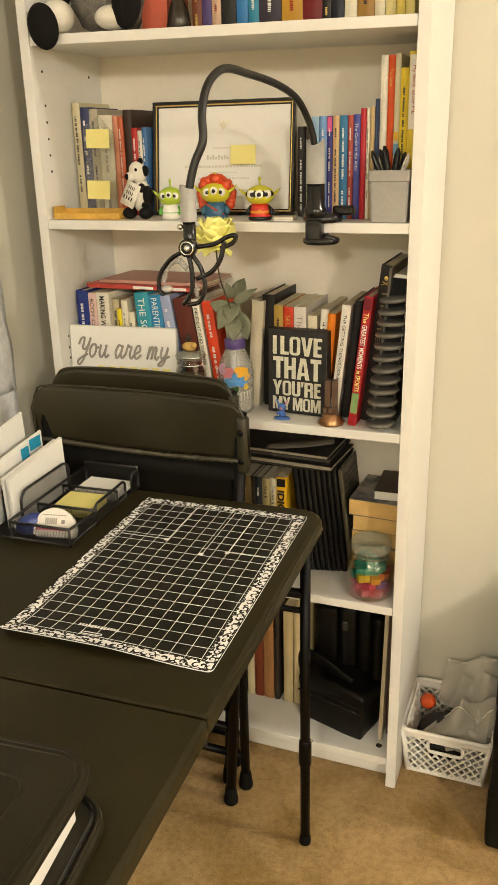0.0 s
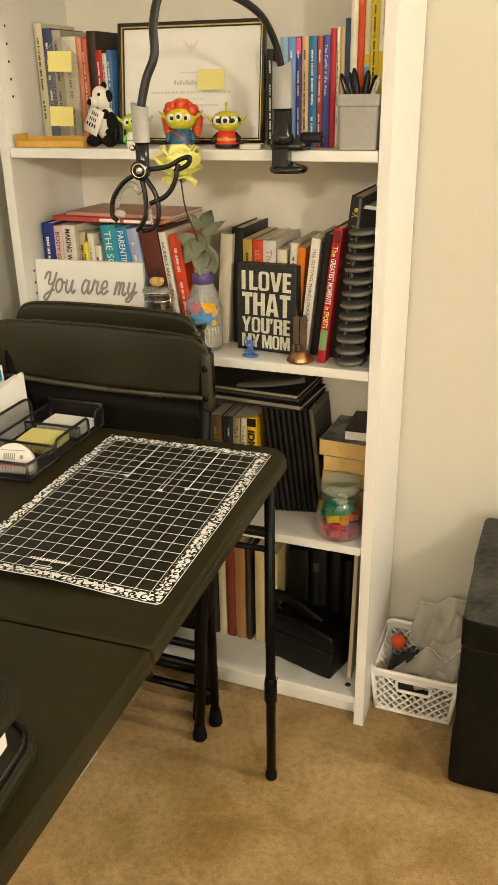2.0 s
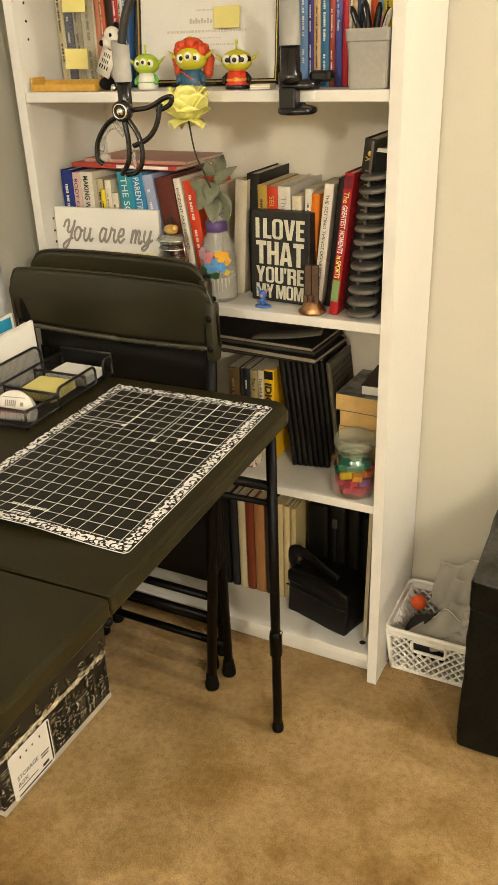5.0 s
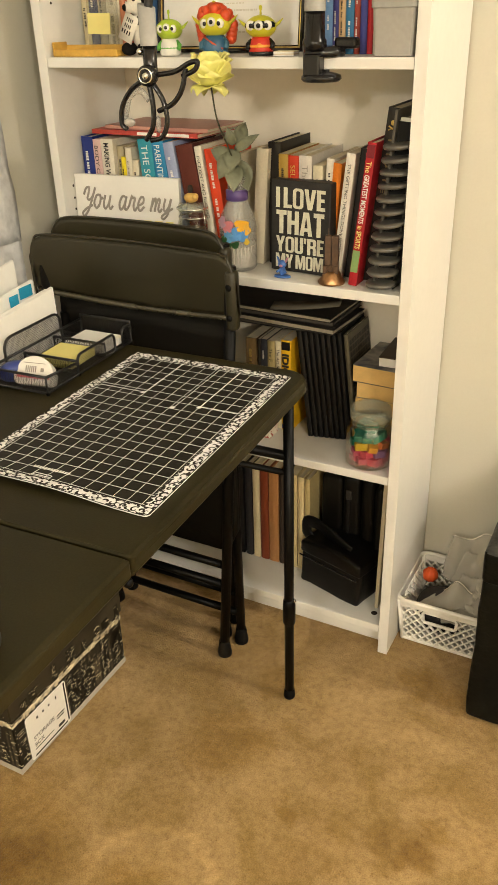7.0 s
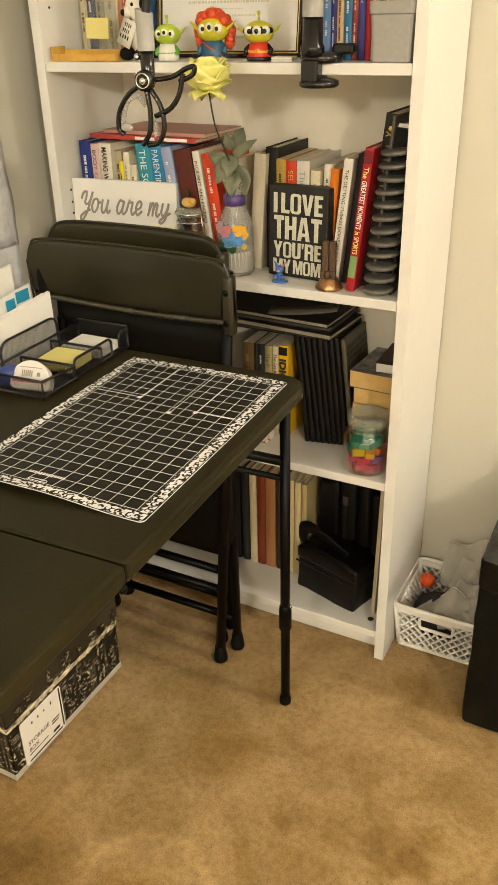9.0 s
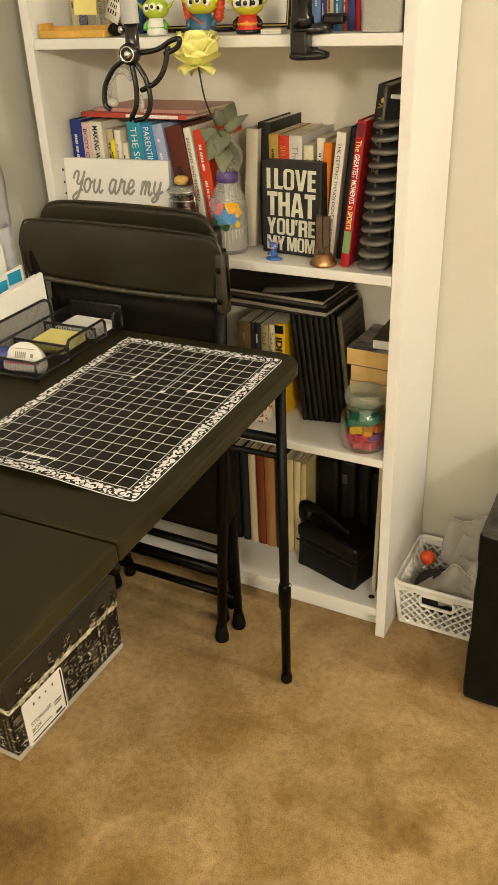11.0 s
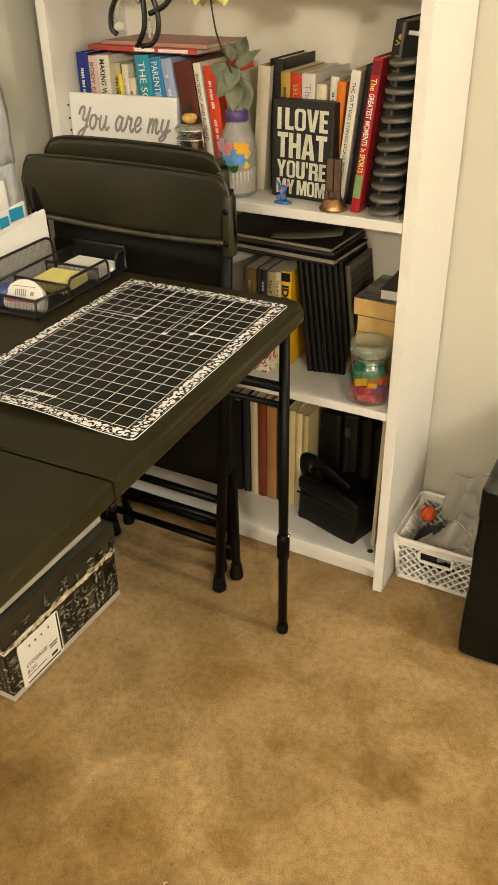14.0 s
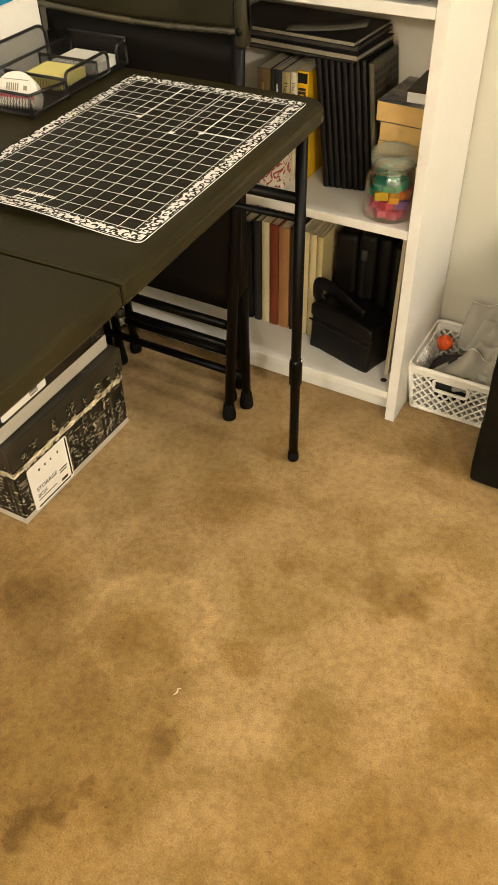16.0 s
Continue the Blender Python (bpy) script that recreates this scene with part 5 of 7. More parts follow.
# ---- black case on the near half of the table ----
def portfolio():
    leather = mat("black_case_fabric", (0.0170, 0.0140, 0.0062), 0.42, var=0.3, scale=8, fine=300, bump=0.25, spec=0.25)
    t = thing("portfolio_case", "black zip portfolio case lying half open on the table", "case", pose(-0.300, 0.636, TT + 0.001, 0, 0, 8))
    part("lower_cover", rounded_slab(bmesh.new(), -0.34, 0.0, -0.30, 0.0, 0, 0.020, 0.045, 16, edge=0.006), leather, t, smooth=False)
    def hem(inset, z, r=0.045):
        """A line that runs a little inside the rim of a cover, round its corner."""
        return [(-inset, -0.28, z)] + [(-r + (r - inset) * math.cos(radians(a)), -r + (r - inset) * math.sin(radians(a)), z) for a in range(0, 91, 9)] + [(-0.30, -inset, z)]
    part("zip", tube(bmesh.new(), hem(0.010, 0.0205), 0.0026, 8), GLOSS, t)
    part("paper_wad", box(bmesh.new(), -0.33, -0.026, -0.29, -0.040, 0.021, 0.044, 0.001), PAPER, t, "white papers showing at the gap")
    lift = pose(-0.012, 0.004, 0.050, -5, 3, 0)
    part("upper_cover", rounded_slab(bmesh.new(), -0.315, 0, -0.30, 0, 0, 0.016, 0.045, 16, edge=0.005), leather, t, m=lift)
    part("panel_edge", tube(bmesh.new(), hem(0.055, 0.0162, 0.075), 0.0022, 6), leather, t, m=lift)
    for inset in (0.007, 0.014):
        part("piping", tube(bmesh.new(), hem(inset, 0.0160), 0.0015, 6), leather, t, m=lift)
    part("piping", tube(bmesh.new(), hem(0.005, 0.0200), 0.0016, 6), leather, t)
    part("hinge_side", box(bmesh.new(), -0.352, -0.338, -0.30, 0.0, 0.002, 0.062, 0.004), leather, t)


portfolio()


# ---- on the upper open shelf ----
ZA, ZB, ZC, ZD, Z0 = SHELVES["a"], SHELVES["b"], SHELVES["c"], SHELVES["d"], SHELVES["bottom"]


def toy(name, label, category, m, build, mats, group=""):
    bm = bmesh.new()
    build(bm)
    ob = part(name, bm, mats, smooth=True, m=m)
    return tagged(ob, label, category, group)


def certificate():
    t = thing("framed_certificate", "framed certificate with black and gold frame leaning on books", "picture frame", pose(-0.612, 1.722, ZA + 0.001, -8, 0, 5))
    w, h = 0.310, 0.228
    for x0, x1, z0, z1 in ((-w / 2, w / 2, h - 0.0065, h), (-w / 2, w / 2, 0, 0.0065), (-w / 2, -w / 2 + 0.0065, 0.0065, h - 0.0065), (w / 2 - 0.0065, w / 2, 0.0065, h - 0.0065)):
        part("frame_bar", box(bmesh.new(), x0, x1, -0.007, 0.008, z0, z1, 0.0012), GLOSS, t)
    for x0, x1, z0, z1 in ((-w / 2 + 0.0065, w / 2 - 0.0065, h - 0.0088, h - 0.0068), (-w / 2 + 0.0065, w / 2 - 0.0065, 0.0068, 0.0088), (-w / 2 + 0.0068, -w / 2 + 0.0088, 0.0088, h - 0.0088), (w / 2 - 0.0088, w / 2 - 0.0068, 0.0088, h - 0.0088)):
        part("gold_fillet", box(bmesh.new(), x0, x1, -0.0045, 0.003, z0, z1), GOLD, t, "thin gold inner fillet")
    for x0, x1, z0, z1 in ((-w / 2 + 0.0092, w / 2 - 0.0092, h - 0.0116, h - 0.0092), (-w / 2 + 0.0092, w / 2 - 0.0092, 0.0092, 0.0116), (-w / 2 + 0.0092, -w / 2 + 0.0116, 0.0117, h - 0.0117), (w / 2 - 0.0116, w / 2 - 0.0092, 0.0117, h - 0.0117)):
        part("inner_line", box(bmesh.new(), x0, x1, -0.002, 0.0008, z0, z1), GLOSS, t, "thin black inner moulding")
    part("sheet", box(bmesh.new(), -w / 2 + 0.0078, w / 2 - 0.0078, 0.001, 0.006, 0.0078, h - 0.0078), PAPER, t)
    pale = mat("pale_gold_seal", (0.76, 0.70, 0.52), 0.5, bump=0)
    bm = ball(bmesh.new(), (0, 0.0008, h - 0.048), (0.004, 0.0006, 0.009), seg=12)
    for sgn in (-1, 1):
        for k in range(4):
            tube(bm, [(sgn * 0.002, 0.0008, h - 0.046 - 0.002 * k), (sgn * (0.016 - 0.002 * k), 0.0008, h - 0.034 - 0.004 * k)], 0.0012, 6, flat=0.4)
    part("seal", bm, pale, t, smooth=True)
    f = pose(0, 0.0006, 0) @ FRONT
    rng = random.Random(4)
    spans = []
    for z, half, hh in ((0.135, 0.022, 0.0012), (0.098, 0.085, 0.0022), (0.086, 0.030, 0.001), (0.074, 0.055, 0.0015), (0.050, 0.075, 0.0018), (0.036, 0.040, 0.0014)):
        u = -half
        while u < half:
            ln = rng.uniform(0.002, 0.006)
            spans.append((u, u + ln, z - hh, z + hh))
            u += ln + rng.uniform(0.0012, 0.003)
    bars("faint_text", spans, mat("faint_print", (0.64, 0.60, 0.50), 0.7, bump=0), t, f)
    bars("name_print", [(-0.036 + 0.0062 * k, -0.0318 + 0.0062 * k, 0.112, 0.121 - 0.003 * (k % 2)) for k in range(8)], mat("grey_name_print", (0.56, 0.53, 0.45), 0.7, bump=0), t, f)
    n = thing("sticky_note", "yellow sticky note stuck on the certificate", "sticky note", pose(-0.594, 1.7305, ZA + 0.106, -8, 0, 5), "sticky notes")
    part("sheet", box(bmesh.new(), 0, 0.054, -0.0008, 0, -0.004, 0.034), YELLOW, n)


certificate()


def acrylic_award():
    t = thing("acrylic_award", "clear acrylic house-shaped award with two sticky notes", "award", pose(-0.855, 1.640, ZA + 0.0005, -3, 0, 0))
    bm = bmesh.new()
    outline = [(-0.036, 0), (0.036, 0), (0.036, 0.165), (0.0, 0.205), (-0.036, 0.180)]
    f = [bm.verts.new((x, 0, z)) for x, z in outline]
    b = [bm.verts.new((x, 0.008, z)) for x, z in outline]
    bm.faces.new(f)
    bm.faces.new(b[::-1])
    for k in range(5):
        bm.faces.new((f[k], b[k], b[(k + 1) % 5], f[(k + 1) % 5]))
    bmesh.ops.bevel(bm, geom=bm.edges[:], offset=0.001, segments=1, affect="EDGES")
    part("slab", bm, CLEAR, t)
    for x, z in ((-0.853, 0.143), (-0.857, 0.042)):
        n = thing("sticky_note", "yellow sticky note stuck on the acrylic award", "sticky note", pose(x, 1.637 - 0.004 + z * 0.05, ZA + z, -3, 1.5, 0), "sticky notes")
        part("sheet", box(bmesh.new(), -0.027, 0.027, -0.0008, 0, -0.003, 0.034), YELLOW, n)
    d = thing("amber_dish", "shallow amber plastic dish along the shelf edge", "dish", pose(-0.866, 1.613, ZA + 0.0005))
    amber = mat("amber_plastic", (0.74, 0.44, 0.08), 0.3, var=0.2)
    amber.node_tree.nodes["Principled BSDF"].inputs["Alpha"].default_value = 0.8
    bm = box(bmesh.new(), -0.078, 0.078, -0.022, 0.022, 0, 0.0025, 0.001)
    for x0, x1, y0, y1, h in ((-0.078, 0.078, -0.022, -0.0195, 0.013), (-0.078, 0.078, 0.0195, 0.022, 0.020), (-0.0785, -0.0755, -0.022, 0.022, 0.026), (0.0755, 0.0785, -0.022, 0.022, 0.012)):
        box(bm, x0, x1, y0, y1, 0.001, h, 0.001)
    part("tray", bm, amber, d)


acrylic_award()

FUR_W = mat("white_plush", (0.72, 0.68, 0.58), 0.95, fine=400, bump=0.5)
FUR_B = mat("black_plush", (0.008, 0.007, 0.006), 0.95, fine=400, bump=0.5, spec=0.2)
FUR_G = mat("grey_shaggy_plush", (0.20, 0.18, 0.15), 0.95, var=0.4, scale=40, fine=260, bump=0.9, dist=0.004)


def cow(bm):
    ball(bm, (0, 0, 0.044), (0.022, 0.020, 0.032))
    ball(bm, (-0.004, -0.004, 0.090), (0.017, 0.018, 0.022), rot=(0, -15, 0))
    ball(bm, (-0.012, -0.016, 0.083), (0.012, 0.010, 0.010), 0)
    ball(bm, (-0.016, -0.023, 0.083), (0.007, 0.004, 0.006), 1)
    ball(bm, (0.012, 0.000, 0.093), (0.008, 0.008, 0.011), 1)
    ball(bm, (-0.012, -0.015, 0.098), (0.003, 0.003, 0.0035), 1, seg=10)
    ball(bm, (0.003, -0.019, 0.096), (0.003, 0.003, 0.0035), 1, seg=10)
    ball(bm, (0.010, -0.012, 0.060), (0.008, 0.008, 0.010), 1)
    ball(bm, (-0.001, 0.004, 0.112), (0.006, 0.005, 0.007), 1)
    for x in (-0.020, 0.020):
        ball(bm, (x, -0.016, 0.012), (0.013, 0.018, 0.012), 1)
    ball(bm, (0.020, -0.006, 0.046), (0.010, 0.012, 0.019), 1)
    ball(bm, (0.020, -0.012, 0.028), (0.011, 0.010, 0.007), 1)
    ball(bm, (-0.024, -0.010, 0.032), (0.008, 0.010, 0.010), 1)
    m = pose(-0.010, -0.022, 0.052, -8, 24, 0)
    box(bm, -0.017, 0.017, -0.001, 0.001, -0.028, 0.020, 0.0, 0, m=m)
    for k, (x0, x1) in enumerate(((-0.009, 0.009), (-0.010, 0.008), (-0.013, 0.012))):
        for j in range(4):
            u = x0 + (x1 - x0) * j / 4
            box(bm, u, u + (x1 - x0) * 0.09, -0.0018, -0.0012, 0.006 - 0.011 * k, 0.013 - 0.011 * k, 0.0, 1, m=m)


toy("cow_toy", "black and white plush cow holding a white sign", "toy", pose(-0.752, 1.628, ZA + 0.001, 0, 0, -8), cow, [FUR_W, FUR_B])

SKIN = mat("lime_vinyl", (0.42, 0.56, 0.04), 0.32, bump=0)
SKIN_Y = mat("yellow_lime_vinyl", (0.60, 0.56, 0.03), 0.32, bump=0)
EYEW = mat("white_vinyl", (0.8, 0.78, 0.7), 0.3, bump=0)
EYEB = mat("black_vinyl", (0.01, 0.01, 0.01), 0.25, bump=0)


def figurine(extra):
    def build(bm):
        lathe(bm, [(0, 0), (0.0165, 0), (0.0185, 0.004), (0.0185, 0.012), (0.0165, 0.021), (0.013, 0.027), (0, 0.028)], 22, mi=3, sy=0.85)
        ball(bm, (0, 0, 0.041), (0.0235, 0.019, 0.0170), 0)
        lathe(bm, [(0.0022, 0.052), (0.0014, 0.064), (0.0026, 0.067), (0.0022, 0.071), (0, 0.072)], 10, mi=0)
        for s in (-1, 1):
            tube(bm, [(s * 0.018, 0, 0.040), (s * 0.027, 0.001, 0.046), (s * 0.034, 0.001, 0.053)], [0.006, 0.005, 0.0008], 10, 0, flat=0.5)
            tube(bm, [(s * 0.013, -0.002, 0.022), (s * 0.019, -0.006, 0.016), (s * 0.018, -0.010, 0.010)], 0.004, 8, 4)
        extra(bm)
        for x in (-0.0115, 0, 0.0115):
            ball(bm, (x, -0.0170 + abs(x) * 0.22, 0.0425 + (0.002 if x == 0 else 0)), (0.0062, 0.0036, 0.0064), 1, seg=12)
            ball(bm, (x * 0.9, -0.0202 + abs(x) * 0.22, 0.0425 + (0.002 if x == 0 else 0)), (0.0028, 0.0012, 0.0030), 2, seg=8)
    return build


def plain(bm):
    lathe(bm, [(0.0165, 0.010), (0.019, 0.012), (0.0165, 0.016)], 20, mi=4, sy=0.85)


def haired(bm):
    rng = random.Random(2)
    for k in range(46):
        a = rng.uniform(0, 2 * math.pi)
        e = rng.uniform(0.15, 1.45)
        x, y, z = 0.024 * math.cos(a) * math.cos(e), 0.018 * math.sin(a) * math.cos(e) + 0.004, 0.044 + 0.019 * math.sin(e)
        if y < -0.006 and z < 0.056:
            continue
        ball(bm, (x, y, z), rng.uniform(0.005, 0.008), 5, seg=8)
    ball(bm, (0, 0.006, 0.048), (0.025, 0.018, 0.0155), 5)
    tube(bm, [(-0.014, -0.008, 0.025), (0, -0.0150, 0.017), (0.014, -0.010, 0.009)], 0.0014, 8, 5)
    for s in (-1, 1):
        for k in range(4):
            ball(bm, (s * (0.024 - 0.001 * k), 0.012, 0.040 - 0.006 * k), 0.008, 5, seg=10)


def masked(bm):
    ball(bm, (0, -0.0035, 0.0432), (0.0234, 0.0168, 0.0098), 2)
    lathe(bm, [(0.0180, 0.000), (0.0192, 0.001), (0.0192, 0.005), (0.0180, 0.006)], 20, mi=2, sy=0.87)
    lathe(bm, [(0.0175, 0.011), (0.0192, 0.0125), (0.0190, 0.0145), (0.0170, 0.016)], 20, mi=5, sy=0.87)
    for x in (-0.0125, 0, 0.0125):
        ball(bm, (x, -0.0180 + abs(x) * 0.24, 0.0435), (0.0072, 0.0034, 0.0072), 1, seg=14)
        ball(bm, (x * 0.92, -0.0212 + abs(x) * 0.24, 0.0430), (0.0034, 0.0014, 0.0036), 2, seg=10)
    ball(bm, (0, -0.0145, 0.0150), (0.0040, 0.0025, 0.0030), 5, seg=10)


g = "vinyl figurines in front of the certificate"
toy("figurine", "small lime green vinyl figurine in white suit", "figurine", pose(-0.678, 1.612, ZA + 0.001, 0, 0, 14) @ Matrix.Diagonal((1.08, 1.08, 1.08, 1)), figurine(plain), [SKIN, EYEW, EYEB, EYEW, mat("green_vinyl", (0.12, 0.42, 0.06), 0.3, bump=0)], g)
toy("figurine", "lime vinyl figurine with curly red hair and blue clothes", "figurine", pose(-0.580, 1.612, ZA + 0.001, 0, 0, 14) @ Matrix.Diagonal((1.27, 1.27, 1.25, 1)), figurine(haired), [SKIN_Y, EYEW, EYEB, mat("blue_vinyl", (0.03, 0.11, 0.20), 0.35, bump=0), mat("teal_vinyl", (0.04, 0.13, 0.20), 0.35, bump=0), mat("red_hair_vinyl", (0.62, 0.07, 0.015), 0.4, bump=0)], g)
toy("figurine", "lime vinyl figurine with black mask and red suit", "figurine", pose(-0.490, 1.620, ZA + 0.001, 0, 0, 16) @ Matrix.Diagonal((1.20, 1.20, 1.12, 1)), figurine(masked), [SKIN_Y, EYEW, EYEB, mat("red_vinyl", (0.60, 0.035, 0.015), 0.35, bump=0), EYEB, mat("orange_belt_vinyl", (0.75, 0.30, 0.03), 0.35, bump=0)], g)


def pencil_cup():
    t = thing("pencil_cup", "grey square plastic cup full of black pens", "pencil cup", pose(-0.231, 1.616, ZA + 0.001))
    bm = bmesh.new()
    prof = [(0.0335, 0), (0.0365, 0.070), (0.0385, 0.072), (0.0390, 0.090), (0.0370, 0.090), (0.0335, 0.004)]
    rings = []
    for r, z in prof:
        rings.append([bm.verts.new((cx * (r - 0.007) + 0.007 * math.cos(a), cy * (r - 0.007) + 0.007 * math.sin(a), z)) for cx, cy, a0 in ((1, 1, 0), (-1, 1, 90), (-1, -1, 180), (1, -1, 270)) for a in (radians(a0 + 30 * k) for k in range(4))])
    for a, b in zip(rings, rings[1:]):
        for k in range(16):
            bm.faces.new((a[k], a[(k + 1) % 16], b[(k + 1) % 16], b[k]))
    bm.faces.new(rings[0][::-1])
    bm.faces.new(rings[-1])
    part("cup", bm, GREYP, t)
    for x, y, dx, dy, h, r, c in ((-0.022, -0.016, -0.018, 0, 0.118, 0.0055, "#141312"), (-0.008, -0.012, -0.010, 0.005, 0.126, 0.006, "#121110"), (0.006, -0.010, 0.006, 0, 0.122, 0.006, "#151413"), (0.020, -0.014, 0.014, 0, 0.112, 0.005, "#d8d2c4"), (-0.016, 0.010, -0.016, 0.004, 0.120, 0.005, "#1a1918"), (0.010, 0.014, 0.012, 0, 0.115, 0.005, "#26221e")):
        pn = thing("pen", "pen standing in the grey cup", "pen", pose(-0.231, 1.616, ZA + 0.006), "pens in the grey cup")
        part("barrel", tube(bmesh.new(), [(x * 0.5, y * 0.5, 0), (x, y, h * 0.72), (x + dx * 0.6, y + dy, h * 0.93), (x + dx * 0.75, y + dy, h)], [r * 0.8, r, r * 0.9, r * 0.35], 10), cover(c), pn, smooth=True)
        part("clip", tube(bmesh.new(), [(x + dx * 0.2, y - r, h * 0.78), (x + dx * 0.55, y - r - 0.001, h * 0.92)], 0.001, 6), CHROME if c > "#9" else GLOSS, pn)


pencil_cup()
t = thing("note_pad", "small cream paper pad lying on the shelf", "note pad", pose(-0.436, 1.612, ZA + 0.0008, 0, 0, 6))
for k in range(4):
    part("sheet", box(bmesh.new(), -0.019 + 0.0006 * (k % 2), 0.019, -0.016, 0.016 - 0.0005 * (k % 3), 0.002 * k, 0.002 * k + 0.0019), PAGES if k % 2 else PAPER, t)


def phone_holder():
    """A clamp on the shelf edge, a bent gooseneck and a sprung two-jaw grip."""
    t = thing("gooseneck_holder", "black gooseneck holder with grip, clamped to the shelf edge", "phone holder")
    x, y = -0.362, 1.566
    part("clamp_plate", lathe(bmesh.new(), [(0, 0), (0.036, 0), (0.038, 0.005), (0.036, 0.014), (0.030, 0.016), (0, 0.017)], 28, (x + 0.008, y + 0.022, ZA + 0.001), sy=0.8), GLOSS, t, smooth=True)
    part("clamp_arm", box(bmesh.new(), x - 0.015, x + 0.016, y - 0.018, y + 0.008, ZA - 0.030, ZA + 0.006, 0.004), GLOSS, t)
    part("clamp_screw", lathe(bmesh.new(), [(0, 0), (0.031, 0), (0.035, 0.004), (0.034, 0.010), (0.026, 0.013), (0.014, 0.015), (0.014, 0.019), (0, 0.019)], 26, (x + 0.008, y + 0.012, ZA - 0.038)), GLOSS, t, smooth=True)
    part("clamp_lever", box(bmesh.new(), x + 0.026, x + 0.066, y + 0.020, y + 0.044, ZA + 0.012, ZA + 0.030, 0.005), GLOSS, t)
    part("socket", lathe(bmesh.new(), [(0, 0.012), (0.0205, 0.012), (0.0205, 0.026), (0.0175, 0.030), (0.0168, 0.072), (0, 0.072)], 26, (x, y, ZA)), GLOSS, t, smooth=True)
    bm = lathe(bmesh.new(), [(0.0178, 0.070), (0.0172, 0.142), (0.0150, 0.142), (0.0150, 0.071)], 26, (x, y, ZA))
    for v in bm.verts:
        if v.co.z > ZA + 0.13:
            v.co.z += 0.010 * ((v.co.x - x) / 0.017)**2 - 0.006
    part("sleeve", bm, GREYP, t, "grey plastic sleeve", smooth=True)
    neck = smooth_path([(x, y, ZA + 0.100), (-0.3635, 1.559, 1.412), (-0.3695, 1.540, 1.4485), (-0.3776, 1.500, 1.480), (-0.392, 1.440, 1.499), (-0.410, 1.360, 1.510), (-0.416, 1.275, 1.512), (-0.421, 1.225, 1.489), (-0.421, 1.200, 1.452), (-0.417, 1.190, 1.414), (-0.429, 1.185, 1.384), (-0.438, 1.183, 1.350), (-0.440, 1.183, 1.325)], 8)
    part("gooseneck", tube(bmesh.new(), neck, 0.0060, 14), mat("ribbed_black_neck", (0.012, 0.011, 0.010), 0.38, fine=900, bump=0.5), t, smooth=True)
    gx, gy = -0.441, 1.183
    bm = lathe(bmesh.new(), [(0.0118, 0), (0.0118, 0.052), (0.0100, 0.052), (0.0100, 0.001)], 22, (gx, gy, 1.304))
    for v in bm.verts:
        if v.co.z > 1.34:
            v.co.z -= 0.30 * (v.co.x - gx) + 0.004
    part("sleeve", bm, GREYP, t, "grey plastic sleeve", smooth=True)
    part("joint", lathe(bmesh.new(), [(0, 0), (0.0088, 0), (0.0095, 0.004), (0.0095, 0.036), (0, 0.038)], 20, (gx, gy, 1.268)), GLOSS, t, smooth=True)
    part("thumbscrew", ball(bmesh.new(), (gx - 0.012, gy - 0.006, 1.297), 0.0045, seg=12), CHROME, t, "small chrome screw", smooth=True)
    hub = part("pivot", lathe(bmesh.new(), [(0, 0), (0.014, 0), (0.0155, 0.003), (0.0155, 0.016), (0.013, 0.019), (0.0105, 0.018), (0.0095, 0.020), (0, 0.020)], 26), GLOSS, t, m=pose(gx, gy - 0.002, 1.268, 90, 0, 12) @ Matrix.Diagonal((0.86, 0.86, 1, 1)), smooth=True)
    part("ring", lathe(bmesh.new(), [(0.0095, 0.0195), (0.0105, 0.0215), (0.0118, 0.0195)], 26), CHROME, hub, "chrome ring", smooth=True)
    part("screw_head", lathe(bmesh.new(), [(0, 0.0235), (0.004, 0.0225), (0.0055, 0.020)], 16), CHROME, hub, "chrome screw head", smooth=True)
    # jaws
    jaws = [[(gx - 0.008, gy - 0.006, 1.262), (gx - 0.030, gy - 0.006, 1.250), (gx - 0.048, gy - 0.006, 1.228), (gx - 0.052, gy - 0.006, 1.205), (gx - 0.045, gy - 0.004, 1.196)],
            [(gx + 0.002, gy - 0.010, 1.256), (gx + 0.006, gy - 0.010, 1.230), (gx + 0.004, gy - 0.010, 1.205), (gx - 0.006, gy - 0.008, 1.190), (gx - 0.012, gy - 0.006, 1.184)],
            [(gx + 0.004, gy - 0.004, 1.258), (gx + 0.018, gy - 0.002, 1.235), (gx + 0.022, gy - 0.002, 1.208), (gx + 0.012, gy - 0.002, 1.188), (gx - 0.006, gy - 0.004, 1.183)],
            [(gx + 0.010, gy - 0.002, 1.268), (gx + 0.036, gy + 0.004, 1.272), (gx + 0.056, gy + 0.008, 1.282), (gx + 0.068, gy + 0.010, 1.284), (gx + 0.064, gy + 0.010, 1.274), (gx + 0.046, gy + 0.006, 1.266)],
            [(gx + 0.052, gy + 0.006, 1.276), (gx + 0.046, gy + 0.003, 1.250), (gx + 0.032, gy, 1.232), (gx + 0.010, gy - 0.004, 1.222)]]
    for pts in jaws:
        part("jaw", tube(bmesh.new(), smooth_path(pts, 7), 0.0043, 10, flat=0.8), GLOSS, t, smooth=True)
